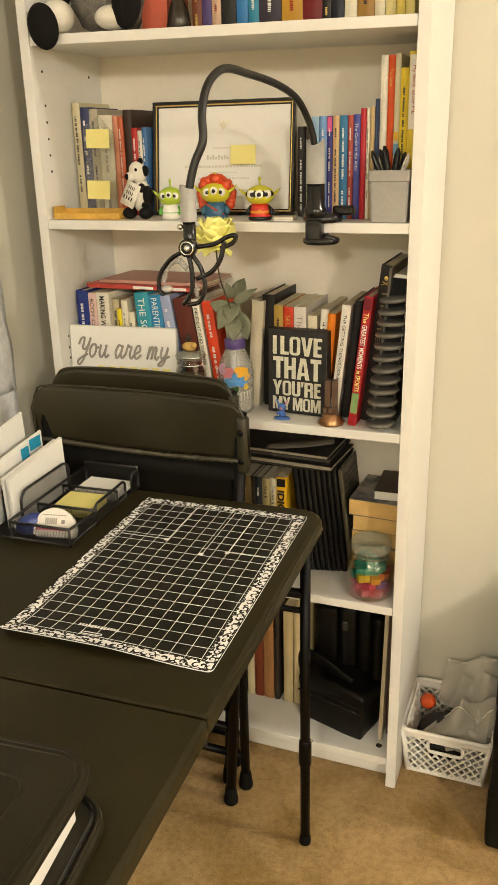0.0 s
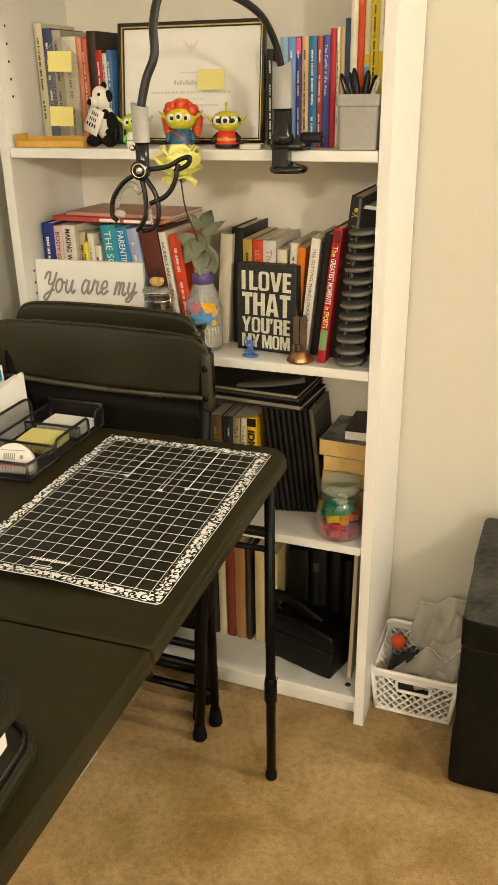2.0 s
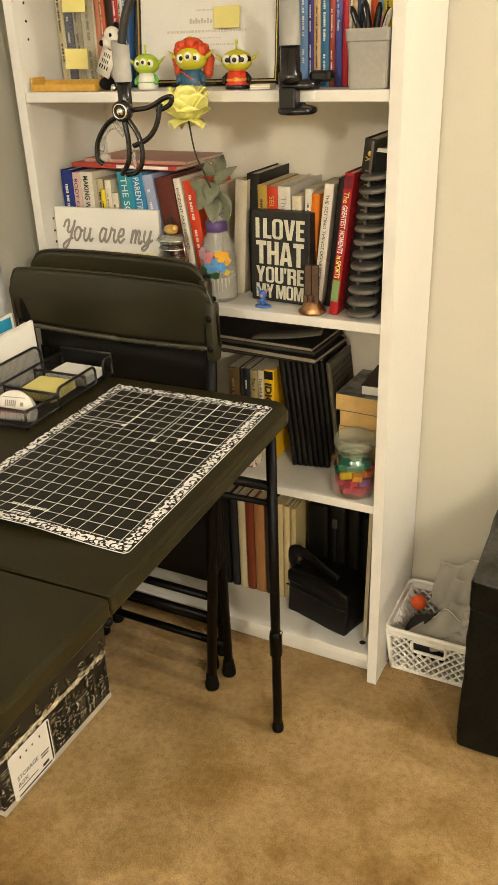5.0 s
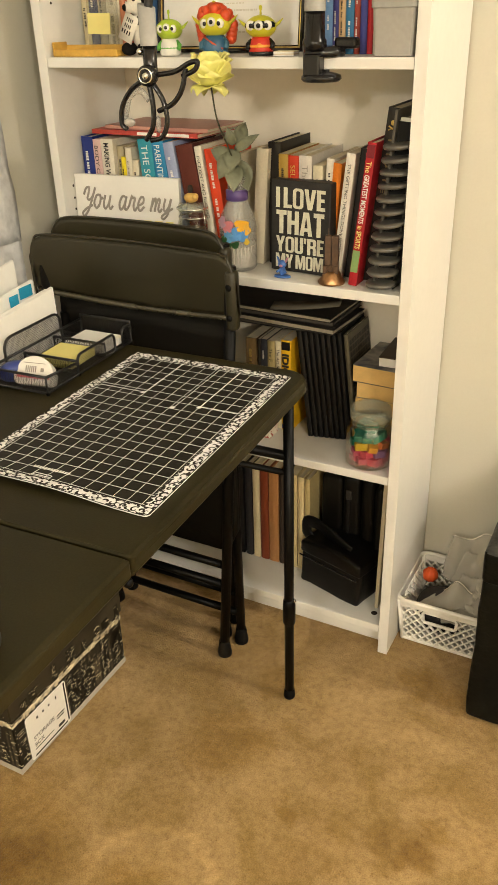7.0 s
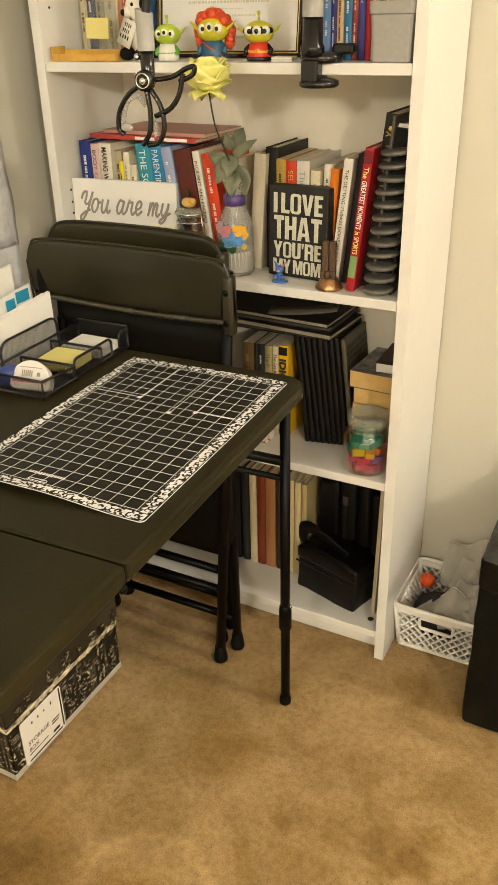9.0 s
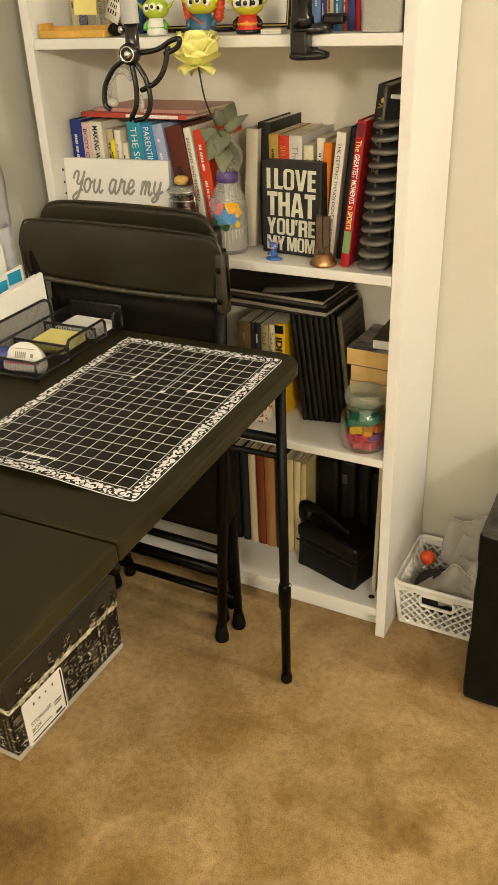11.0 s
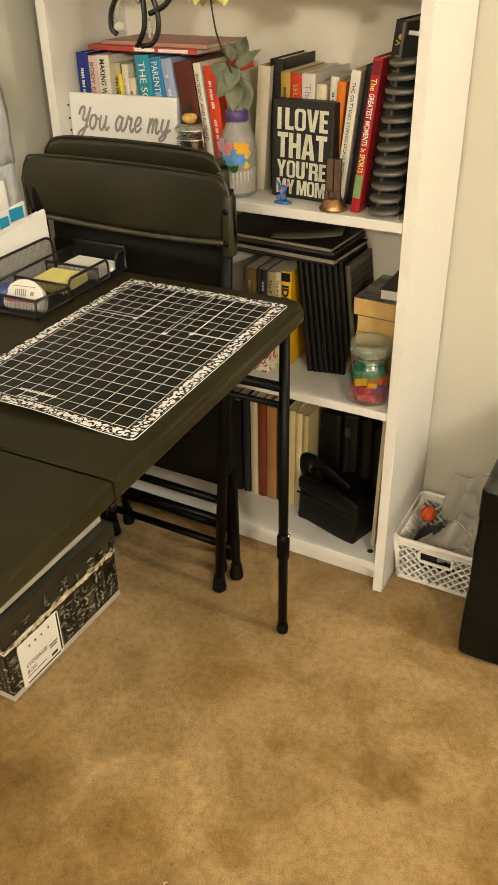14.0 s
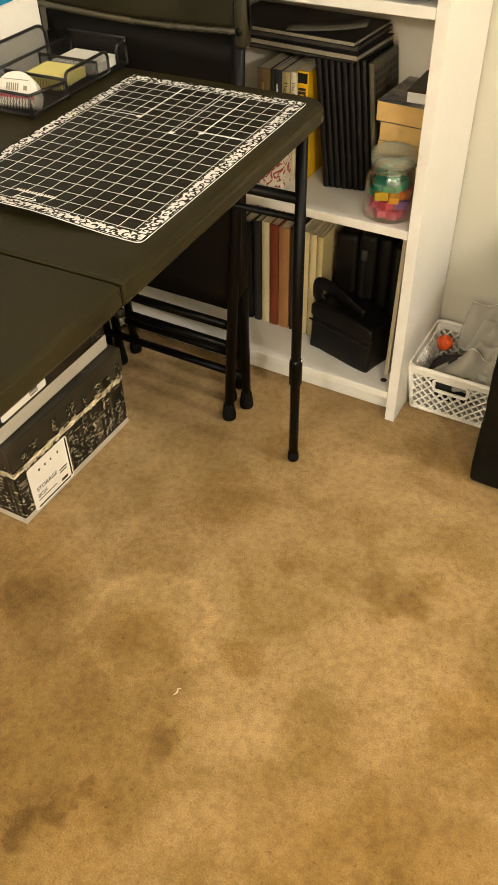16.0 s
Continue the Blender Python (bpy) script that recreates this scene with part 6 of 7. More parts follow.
    part("jaw_pad", tube(bmesh.new(), smooth_path([(gx - 0.046, gy - 0.004, 1.214), (gx - 0.036, gy - 0.004, 1.240), (gx - 0.018, gy - 0.004, 1.248), (gx - 0.004, gy - 0.004, 1.236)], 6), 0.0018, 8, flat=2.6), hazy("clear_silicone", (0.45, 0.43, 0.38), 0.45), t, "clear silicone grip pad", smooth=True)
    part("jaw_pad", ball(bmesh.new(), (gx - 0.040, gy - 0.004, 1.206), (0.010, 0.005, 0.006), seg=12), hazy("clear_silicone", (0.55, 0.53, 0.47), 0.55), t, "grey rubber grip pad", smooth=True)
    part("jaw_pad", ball(bmesh.new(), (gx + 0.010, gy - 0.006, 1.205), (0.004, 0.004, 0.012), seg=12), hazy("clear_silicone", (0.45, 0.43, 0.38), 0.45), t, "grey rubber grip pad", smooth=True)


phone_holder()


# ---- on the lower open shelf ----
def block_text(body, width, height, material, parent, m):
    """Heavy condensed capitals, one raised part a letter, filling width x height about m."""
    s = 0.215

    def arc(cx, cy, rx, ry, a0, a1, n=6):
        return [(cx + rx * math.cos(radians(a0 + (a1 - a0) * k / n)), cy + ry * math.sin(radians(a0 + (a1 - a0) * k / n))) for k in range(n + 1)]

    def ring(w, r):
        out, inn = [], []
        for cx, cy, a0 in ((w - r, 1 - r, 0), (r, 1 - r, 90), (r, r, 180), (w - r, r, 270)):
            out += arc(cx, cy, r, r, a0, a0 + 90)
            inn += arc(cx + (-1 if cx > w / 2 else 1) * (s - r * 0.45) * 0.55, cy + (-1 if cy > 0.5 else 1) * (s * 0.72 - r * 0.45) * 0.3, r * 0.42, r * 0.42, a0, a0 + 90)
        n = len(out)
        return [[out[k], out[(k + 1) % n], inn[(k + 1) % n], inn[k]] for k in range(n)]
    u_out = [(0, 1), (0, 0.2)] + arc(0.2, 0.2, 0.2, 0.2, 180, 270)[1:] + arc(0.38, 0.2, 0.2, 0.2, 270, 360) + [(0.58, 1), (0.58 - s, 1), (0.58 - s, 0.22)] + arc(0.29, 0.22, 0.29 - s, 0.07, 0, -180)[1:] + [(s, 1)]
    glyphs = {
        "I": (s, [[(0, 0), (s, 0), (s, 1), (0, 1)]]),
        "L": (0.46, [[(0, 0), (0.46, 0), (0.46, 0.17), (s, 0.17), (s, 1), (0, 1)]]),
        "V": (0.62, [[(0, 1), (0.19, 0), (0.43, 0), (0.62, 1), (0.41, 1), (0.31, 0.30), (0.21, 1)]]),
        "E": (0.45, [[(0, 0), (0.45, 0), (0.45, 0.17), (s, 0.17), (s, 0.43), (0.41, 0.43), (0.41, 0.59), (s, 0.59), (s, 0.83), (0.45, 0.83), (0.45, 1), (0, 1)]]),
        "T": (0.54, [[(0.27 - s / 2, 0), (0.27 + s / 2, 0), (0.27 + s / 2, 0.81), (0.54, 0.81), (0.54, 1), (0, 1), (0, 0.81), (0.27 - s / 2, 0.81)]]),
        "H": (0.60, [[(0, 0), (s, 0), (s, 0.42), (0.60 - s, 0.42), (0.60 - s, 0), (0.60, 0), (0.60, 1), (0.60 - s, 1), (0.60 - s, 0.60), (s, 0.60), (s, 1), (0, 1)]]),
        "A": (0.66, [[(0, 0), (0.21, 0), (0.25, 0.19), (0.25, 0.34), (0.33, 0.80), (0.33, 1), (0.19, 1)], [(0.66, 0), (0.47, 1), (0.33, 1), (0.33, 0.80), (0.41, 0.34), (0.41, 0.19), (0.45, 0)], [(0.25, 0.19), (0.41, 0.19), (0.41, 0.34), (0.25, 0.34)]]),
        "Y": (0.62, [[(0.31 - s / 2, 0), (0.31 + s / 2, 0), (0.31 + s / 2, 0.40), (0.62, 1), (0.41, 1), (0.31, 0.66), (0.21, 1), (0, 1), (0.31 - s / 2, 0.40)]]),
        "O": (0.58, ring(0.58, 0.19)),
        "U": (0.58, [u_out]),
        "'": (0.18, [[(0.03, 0.66), (0.12, 0.66), (0.17, 1), (0.0, 1)]]),
        "R": (0.60, [[(0, 0), (s, 0), (s, 1), (0, 1)], [(s, 0.84), (s, 1), (0.42, 1)] + arc(0.42, 0.84, 0.17, 0.16, 90, 0)[1:] + [(0.59, 0.60), (0.53, 0.50), (0.59, 0.40), (0.59, 0), (0.385, 0), (0.385, 0.36), (0.35, 0.42), (s, 0.42), (s, 0.57), (0.36, 0.57), (0.385, 0.61), (0.385, 0.80), (0.36, 0.84)]]),
        "M": (0.80, [[(0, 0), (0.19, 0), (0.19, 0.62), (0.32, 0), (0.48, 0), (0.61, 0.62), (0.61, 0), (0.80, 0), (0.80, 1), (0.53, 1), (0.40, 0.42), (0.27, 1), (0, 1)]])}
    gap, space = 0.045, 0.16
    total = sum((glyphs[c][0] + gap) if c != " " else space for c in body) - gap
    kx, pen = width / total, -width / 2
    for c in body:
        if c == " ":
            pen += space * kx
            continue
        bm = bmesh.new()
        for poly in glyphs[c][1]:
            bm.faces.new([bm.verts.new((pen + x * kx, (y - 0.5) * height, 0.0006)) for x, y in poly])
        bmesh.ops.remove_doubles(bm, verts=bm.verts, dist=1e-7)
        bmesh.ops.triangulate(bm, faces=bm.faces)
        part("letter", bm, material, parent, m=m)
        pen += (glyphs[c][0] + gap) * kx


def signs():
    t = thing("wooden_sign", "black box sign reading I love that you're my mom", "sign", pose(-0.424, 1.643, ZB + 0.001, -2, 0, -5))
    part("block", box(bmesh.new(), -0.066, 0.066, 0, 0.042, 0, 0.180, 0.002), mat("worn_black_paint", (0.015, 0.013, 0.011), 0.55, var=0.5, scale=30, fine=200, dust=0.006), t)
    cream = mat("cream_stencil_paint", (0.66, 0.64, 0.50), 0.7, var=0.12, scale=60, fine=200, bump=0)
    for body, z, w, h in (("I LOVE", 0.146, 0.110, 0.039), ("THAT", 0.0985, 0.108, 0.046), ("YOU'RE", 0.0548, 0.109, 0.032), ("MY MOM", 0.0215, 0.109, 0.028)):
        block_text(body, w, h, cream, t, pose(0, -0.0004, z) @ FRONT)
    p = thing("plaque", "white rectangular plaque with grey script lettering", "sign", pose(-0.822, 1.618, ZB + 0.001, -3, 0, 5))
    part("board", box(bmesh.new(), -0.127, 0.127, 0, 0.012, 0, 0.170, 0.0015), PAPER, p)
    script = {
        "Y": [[(-0.2, 0.85), (-0.12, 1.25), (0.1, 1.35), (0.14, 1.0), (0.12, 0.62), (0.28, 0.52), (0.46, 0.75), (0.56, 1.35)], [(0.56, 1.35), (0.48, 0.6), (0.34, -0.2), (0.12, -0.58), (-0.04, -0.35), (0.2, -0.05), (0.6, 0.18)]],
        "o": [[(0.42, 0.62), (0.14, 0.58), (0.02, 0.25), (0.2, 0.0), (0.42, 0.18), (0.46, 0.5), (0.36, 0.62), (0.5, 0.45), (0.66, 0.5)]],
        "u": [[(0.06, 0.62), (0.02, 0.2), (0.16, 0.0), (0.36, 0.2), (0.46, 0.62)], [(0.46, 0.62), (0.42, 0.18), (0.54, 0.0), (0.7, 0.15)]],
        "a": [[(0.44, 0.56), (0.2, 0.62), (0.02, 0.3), (0.14, 0.0), (0.36, 0.18), (0.48, 0.62)], [(0.48, 0.62), (0.42, 0.16), (0.54, 0.0), (0.7, 0.15)]],
        "r": [[(0.0, 0.15), (0.14, 0.66), (0.2, 0.55), (0.38, 0.56), (0.34, 0.2), (0.46, 0.0), (0.62, 0.15)]],
        "e": [[(0.02, 0.22), (0.36, 0.36), (0.36, 0.6), (0.16, 0.6), (0.03, 0.28), (0.2, 0.0), (0.5, 0.2)]],
        "m": [[(0.0, 0.0), (0.08, 0.62)], [(0.04, 0.2), (0.2, 0.58), (0.32, 0.5), (0.3, 0.0)], [(0.3, 0.2), (0.46, 0.58), (0.58, 0.5), (0.54, 0.14), (0.66, 0.0), (0.8, 0.15)]],
        "y": [[(0.06, 0.62), (0.02, 0.22), (0.16, 0.04), (0.36, 0.24), (0.46, 0.62)], [(0.46, 0.62), (0.38, -0.1), (0.2, -0.55), (0.02, -0.45), (0.14, -0.15), (0.66, 0.2)]]}
    pen, size = -0.107, 0.0392
    for ch in "You are my":
        if ch == " ":
            pen += 0.0145
            continue
        bm = bmesh.new()
        for stroke in script[ch]:
            tube(bm, smooth_path([(pen + size * (x * 0.86 + 0.24 * z), -0.0008, 0.100 + size * z * (0.82 if ch == "Y" else 1.18 if z > 0 else 0.62)) for x, z in stroke], 6), 0.0025, 8, flat=0.25, up=(0, 1, 0))
        part("script_letter", bm, GREYINK, p, smooth=True)
        pen += size * {"Y": 0.60, "m": 0.76, "r": 0.54, "e": 0.46}.get(ch, 0.62)
    bars("yellow_print", [(-0.062 + 0.026 * k, -0.044 + 0.026 * k, 0.034, 0.081) for k in range(7)], YELLOW, p, pose(0, -0.0006, 0) @ FRONT)


signs()


def small_jar():
    t = thing("clip_top_jar", "small glass clip-top jar with metal wire bail", "jar", pose(-0.657, 1.624, ZB + 0.001) @ Matrix.Diagonal((0.90, 0.90, 1.13, 1)))
    part("glass", lathe(bmesh.new(), [(0, 0), (0.033, 0), (0.036, 0.005), (0.036, 0.078), (0.030, 0.090), (0.030, 0.098), (0.027, 0.098), (0.027, 0.090), (0.033, 0.076), (0.033, 0.007), (0, 0.005)], 28), CLEAR, t, smooth=True)
    part("lid", lathe(bmesh.new(), [(0.033, 0.099), (0.035, 0.103), (0.033, 0.110), (0, 0.113), (0, 0.105), (0.031, 0.103)], 28), FROST, t, smooth=True)
    for z, r in ((0.088, 0.0325), (0.104, 0.0362)):
        part("wire_band", tube(bmesh.new(), [(r * math.cos(a), r * math.sin(a), z) for a in (2 * math.pi * k / 32 for k in range(32))], 0.0016, 8, closed=True), CHROME, t, smooth=True)
    part("bail", tube(bmesh.new(), [(0.034, -0.010, 0.104), (0.039, -0.012, 0.080), (0.037, -0.008, 0.062)], 0.0015, 8), CHROME, t, smooth=True)
    tan = mat("golden_resin", (0.60, 0.38, 0.10), 0.6)
    toy("bear_ornament", "tiny golden bear ornament on the jar lid", "ornament", pose(-0.657, 1.620, ZB + 0.1295), lambda bm: (ball(bm, (0, 0, 0.009), (0.016, 0.011, 0.010)), ball(bm, (0.013, -0.005, 0.013), 0.007), ball(bm, (-0.002, 0.002, 0.026), (0.006, 0.005, 0.009), 1)), [tan, HOLE])
    sand = mat("jar_filling", (0.20, 0.14, 0.07), 0.9, var=0.5, scale=120)
    part("filling", lathe(bmesh.new(), [(0, 0.006), (0.0322, 0.008), (0.0322, 0.066), (0, 0.068)], 24), sand, t)


small_jar()


def flower_bottle():
    t = thing("painted_bottle", "painted plastic bottle vase with purple collar and white base", "vase", pose(-0.556, 1.632, ZB + 0.001))
    part("bottle", lathe(bmesh.new(), [(0, 0), (0.034, 0), (0.038, 0.005), (0.0385, 0.085), (0.034, 0.110), (0.020, 0.138), (0.0185, 0.150), (0.0185, 0.185), (0.0165, 0.185), (0.0168, 0.140), (0.031, 0.108), (0.0360, 0.084), (0.0355, 0.006), (0, 0.004)], 30), hazy("cloudy_plastic", (0.55, 0.54, 0.50), 0.34, 0.2), t, smooth=True)
    part("collar", lathe(bmesh.new(), [(0.0188, 0.138), (0.0225, 0.140), (0.0220, 0.158), (0.0188, 0.160)], 26), mat("purple_tape", (0.10, 0.06, 0.22), 0.5), t, "purple paper collar", smooth=True)
    part("filling", lathe(bmesh.new(), [(0, 0.005), (0.0353, 0.008), (0.0358, 0.050), (0, 0.054)], 28), mat("white_sand", (0.72, 0.68, 0.60), 0.95), t, "white sand filling")
    paints = [("#d8868a", -120, 0.092, 0.014), ("#c9a0b0", -140, 0.100, 0.012), ("#e0a526", -75, 0.094, 0.014), ("#5a94cc", -95, 0.078, 0.016), ("#4a86c4", -70, 0.074, 0.013), ("#6aa6d4", -118, 0.072, 0.012), ("#3a6a3c", -130, 0.058, 0.014), ("#d8a63a", -60, 0.086, 0.010), ("#2f5a34", -95, 0.056, 0.008), ("#cfae3a", -60, 0.062, 0.006)]
    for c, a, z, r in paints:
        bm = bmesh.new()
        ca = radians(a + 24)
        vs = []
        for k in range(14):
            b = 2 * math.pi * k / 14
            aa = ca + r * math.cos(b) * (1 + 0.25 * math.sin(3 * b + a)) / 0.0388
            vs.append(bm.verts.new((0.0390 * math.cos(aa), 0.0390 * math.sin(aa), z + r * math.sin(b) * (1 + 0.2 * math.cos(2 * b + a)))))
        c0 = bm.verts.new((0.0392 * math.cos(ca), 0.0392 * math.sin(ca), z))
        for k in range(14):
            bm.faces.new((c0, vs[k], vs[(k + 1) % 14]))
        part("painted_blot", bm, cover(c), t, smooth=True)
    # artificial rose
    s = thing("artificial_rose", "yellow artificial rose with grey-green leaves in the bottle", "flower", pose(-0.556, 1.632, ZB + 0.030))
    green = mat("dull_green_leaf", (0.17, 0.18, 0.115), 0.6, var=0.2, scale=40)
    part("stem", tube(bmesh.new(), smooth_path([(0, 0, 0), (0.002, 0.0, 0.15), (-0.004, -0.020, 0.21), (-0.004, -0.060, 0.265), (0.002, -0.090, 0.331)], 5), 0.0016, 8), mat("brown_stem", (0.06, 0.06, 0.03), 0.6), s, smooth=True)
    for base, tip, wd, curl in (((-0.004, 0, 0.190), (-0.050, -0.010, 0.205), 0.017, 0.012), ((-0.002, 0, 0.200), (-0.030, -0.018, 0.150), 0.020, 0.010), ((0.000, 0, 0.215), (0.030, -0.010, 0.258), 0.016, -0.008), ((0.000, 0, 0.205), (0.052, 0.006, 0.236), 0.011, 0.006), ((0.004, 0, 0.185), (0.034, -0.012, 0.130), 0.020, -0.012), ((0, 0, 0.205), (-0.004, -0.020, 0.165), 0.019, 0.008), ((0.002, 0, 0.175), (0.006, -0.024, 0.128), 0.019, 0.009), ((-0.002, 0, 0.215), (-0.012, -0.008, 0.248), 0.012, 0.006)):
        bm = bmesh.new()
        a, b = Vector(base), Vector(tip)
        d = b - a
        side = d.cross(Vector((0.2, -1, 0.1))).normalized()
        nrm = side.cross(d).normalized()
        n, rows = 8, []
        for k in range(n + 1):
            u = k / n
            half = wd * math.sin(math.pi * min(1, 0.06 + 0.94 * u)**0.8) * (0.97 if u < 1 else 0)
            mid = a + d * u + nrm * curl * math.sin(math.pi * u)
            rows.append([bm.verts.new(mid + side * half * q + nrm * 0.003 * abs(q)) for q in (-1, -0.5, 0, 0.5, 1)])
        for r0, r1 in zip(rows, rows[1:]):
            for k in range(4):
                bm.faces.new((r0[k], r0[k + 1], r1[k + 1], r1[k]))
        bmesh.ops.remove_doubles(bm, verts=bm.verts, dist=1e-6)
        part("leaf", bm, green, s, smooth=True).modifiers.new("thickness", "SOLIDIFY").thickness = 0.0006
    pet = mat("pale_yellow_silk", (0.85, 0.81, 0.26), 0.6, var=0.08, scale=50)
    rng = random.Random(9)
    c = Vector((0.002, -0.092, 0.331))
    for ring, (count, r, h, tilt) in enumerate(((3, 0.015, 0.054, 5), (4, 0.024, 0.057, 14), (5, 0.031, 0.052, 28), (4, 0.030, 0.043, 50), (3, 0.026, 0.030, 92))):
        for k in range(count):
            a = 360 * k / count + 25 * ring + rng.uniform(-8, 8)
            bm = bmesh.new()
            rows = []
            for i in range(7):
                u = i / 6
                wid = r * (0.35 + 0.75 * math.sin(math.pi * (0.12 + 0.72 * u)))
                row = []
                for q in (-1, -0.5, 0, 0.5, 1):
                    ruffle = 0.007 * u * u * math.sin(5 * q + 2 * k)
                    row.append(bm.verts.new((q * wid, -0.35 * r * (1 - q * q) * 0.5 - 0.010 * u * u + ruffle, h * u * (1 - 0.12 * q * q))))
                rows.append(row)
            for r0, r1 in zip(rows, rows[1:]):
                for j in range(4):
                    bm.faces.new((r0[j], r0[j + 1], r1[j + 1], r1[j]))
            lean = tilt + rng.uniform(-6, 6)
            ob = part("petal", bm, pet, s, m=Matrix.Translation(c) @ pose(0, 0, 0, 0, 0, a) @ pose(0, -0.004, 0, lean, 0, 0), smooth=True)
            ob.modifiers.new("thickness", "SOLIDIFY").thickness = 0.0005


flower_bottle()


def trinkets():
    bronze = mat("worn_bronze", (0.40, 0.22, 0.10), 0.35, 0.9, var=0.3, scale=60)
    brown = mat("brown_resin", (0.085, 0.045, 0.022), 0.5, var=0.3, scale=60)
    t = thing("tower_souvenir", "small bronze souvenir with two brown towers", "figurine", pose(-0.338, 1.606, ZB + 0.001, 0, 0, 12))
    part("base", lathe(bmesh.new(), [(0, 0), (0.026, 0), (0.027, 0.004), (0.020, 0.012), (0.017, 0.020), (0.013, 0.024), (0, 0.024)], 26), bronze, t, smooth=True)
    for x in (-0.0075, 0.0065):
        part("tower", box(bmesh.new(), x - 0.006, x + 0.006, -0.006, 0.006, 0.022, 0.092, 0.0008), brown, t)
    for x in (-0.012, -0.002, 0.010):
        part("block", box(bmesh.new(), x - 0.004, x + 0.004, -0.012, -0.005, 0.020, 0.036, 0.0008), brown, t)
    part("mast", tube(bmesh.new(), [(-0.0075, 0, 0.092), (-0.0075, 0, 0.106)], 0.0007, 6), brown, t)
    blue = mat("blue_vinyl_toy", (0.06, 0.16, 0.46), 0.4, bump=0)

    def small(bm):
        lathe(bm, [(0, 0), (0.018, 0), (0.017, 0.003), (0, 0.0035)], 18, sy=0.6)
        ball(bm, (0, 0, 0.012), (0.007, 0.006, 0.009))
        ball(bm, (0, -0.001, 0.026), (0.009, 0.007, 0.008))
        for s in (-1, 1):
            tube(bm, [(s * 0.006, 0, 0.028), (s * 0.010, 0.001, 0.037), (s * 0.013, 0.001, 0.041)], [0.003, 0.0035, 0.001], 8, 1 if s > 0 else 0, flat=0.5)
            tube(bm, [(s * 0.004, -0.003, 0.015), (s * 0.010, -0.006, 0.010)], 0.0025, 8)
        ball(bm, (0, -0.007, 0.024), (0.004, 0.003, 0.003), 1, seg=10)
    toy("figurine", "tiny blue vinyl figurine on a round stand", "figurine", pose(-0.444, 1.606, ZB + 0.001), small, [blue, mat("pink_vinyl", (0.5, 0.22, 0.30), 0.4, bump=0)])


trinkets()


def comb_book():
    t = thing("comb_bound_book", "thick comb-bound notebook with large black plastic rings", "notebook", pose(-0.258, 1.600, ZB + 0.001, 0, 5.0, 0))
    part("page_block", box(bmesh.new(), 0.006, 0.040, 0.030, 0.215, 0.003, 0.300), PAGES, t)
    part("back_cover", box(bmesh.new(), 0.001, 0.006, 0.012, 0.22, 0, 0.318, 0.001), cover("#5a554b"), t)
    part("inner_sheet", box(bmesh.new(), 0.010, 0.040, 0.022, 0.030, 0.150, 0.306), PAPER, t, "white index sheet")
    part("front_cover", box(bmesh.new(), 0.0402, 0.0430, 0.012, 0.22, 0, 0.306, 0.001), cover("#3a3834"), t)
    part("comb_spine", box(bmesh.new(), 0.008, 0.038, 0.018, 0.022, 0.004, 0.300), MATTE, t)
    ringm = mat("dark_comb_plastic", (0.115, 0.107, 0.090), 0.32, bump=0, spec=0.7)
    rng = random.Random(5)
    for k in range(12):
        bm = lathe(bmesh.new(), [(0, -0.0050), (0.016, -0.0054), (0.0285, -0.0026), (0.0305, 0.0010), (0.0285, 0.0046), (0.012, 0.0036), (0, 0.0026)], 26, sy=0.95)
        part("ring", bm, ringm, t, m=pose(0.020, 0.006, 0.012 + 0.0228 * k, rng.uniform(0, 6), -9 + rng.uniform(-3, 3), 0), smooth=True)


comb_book()


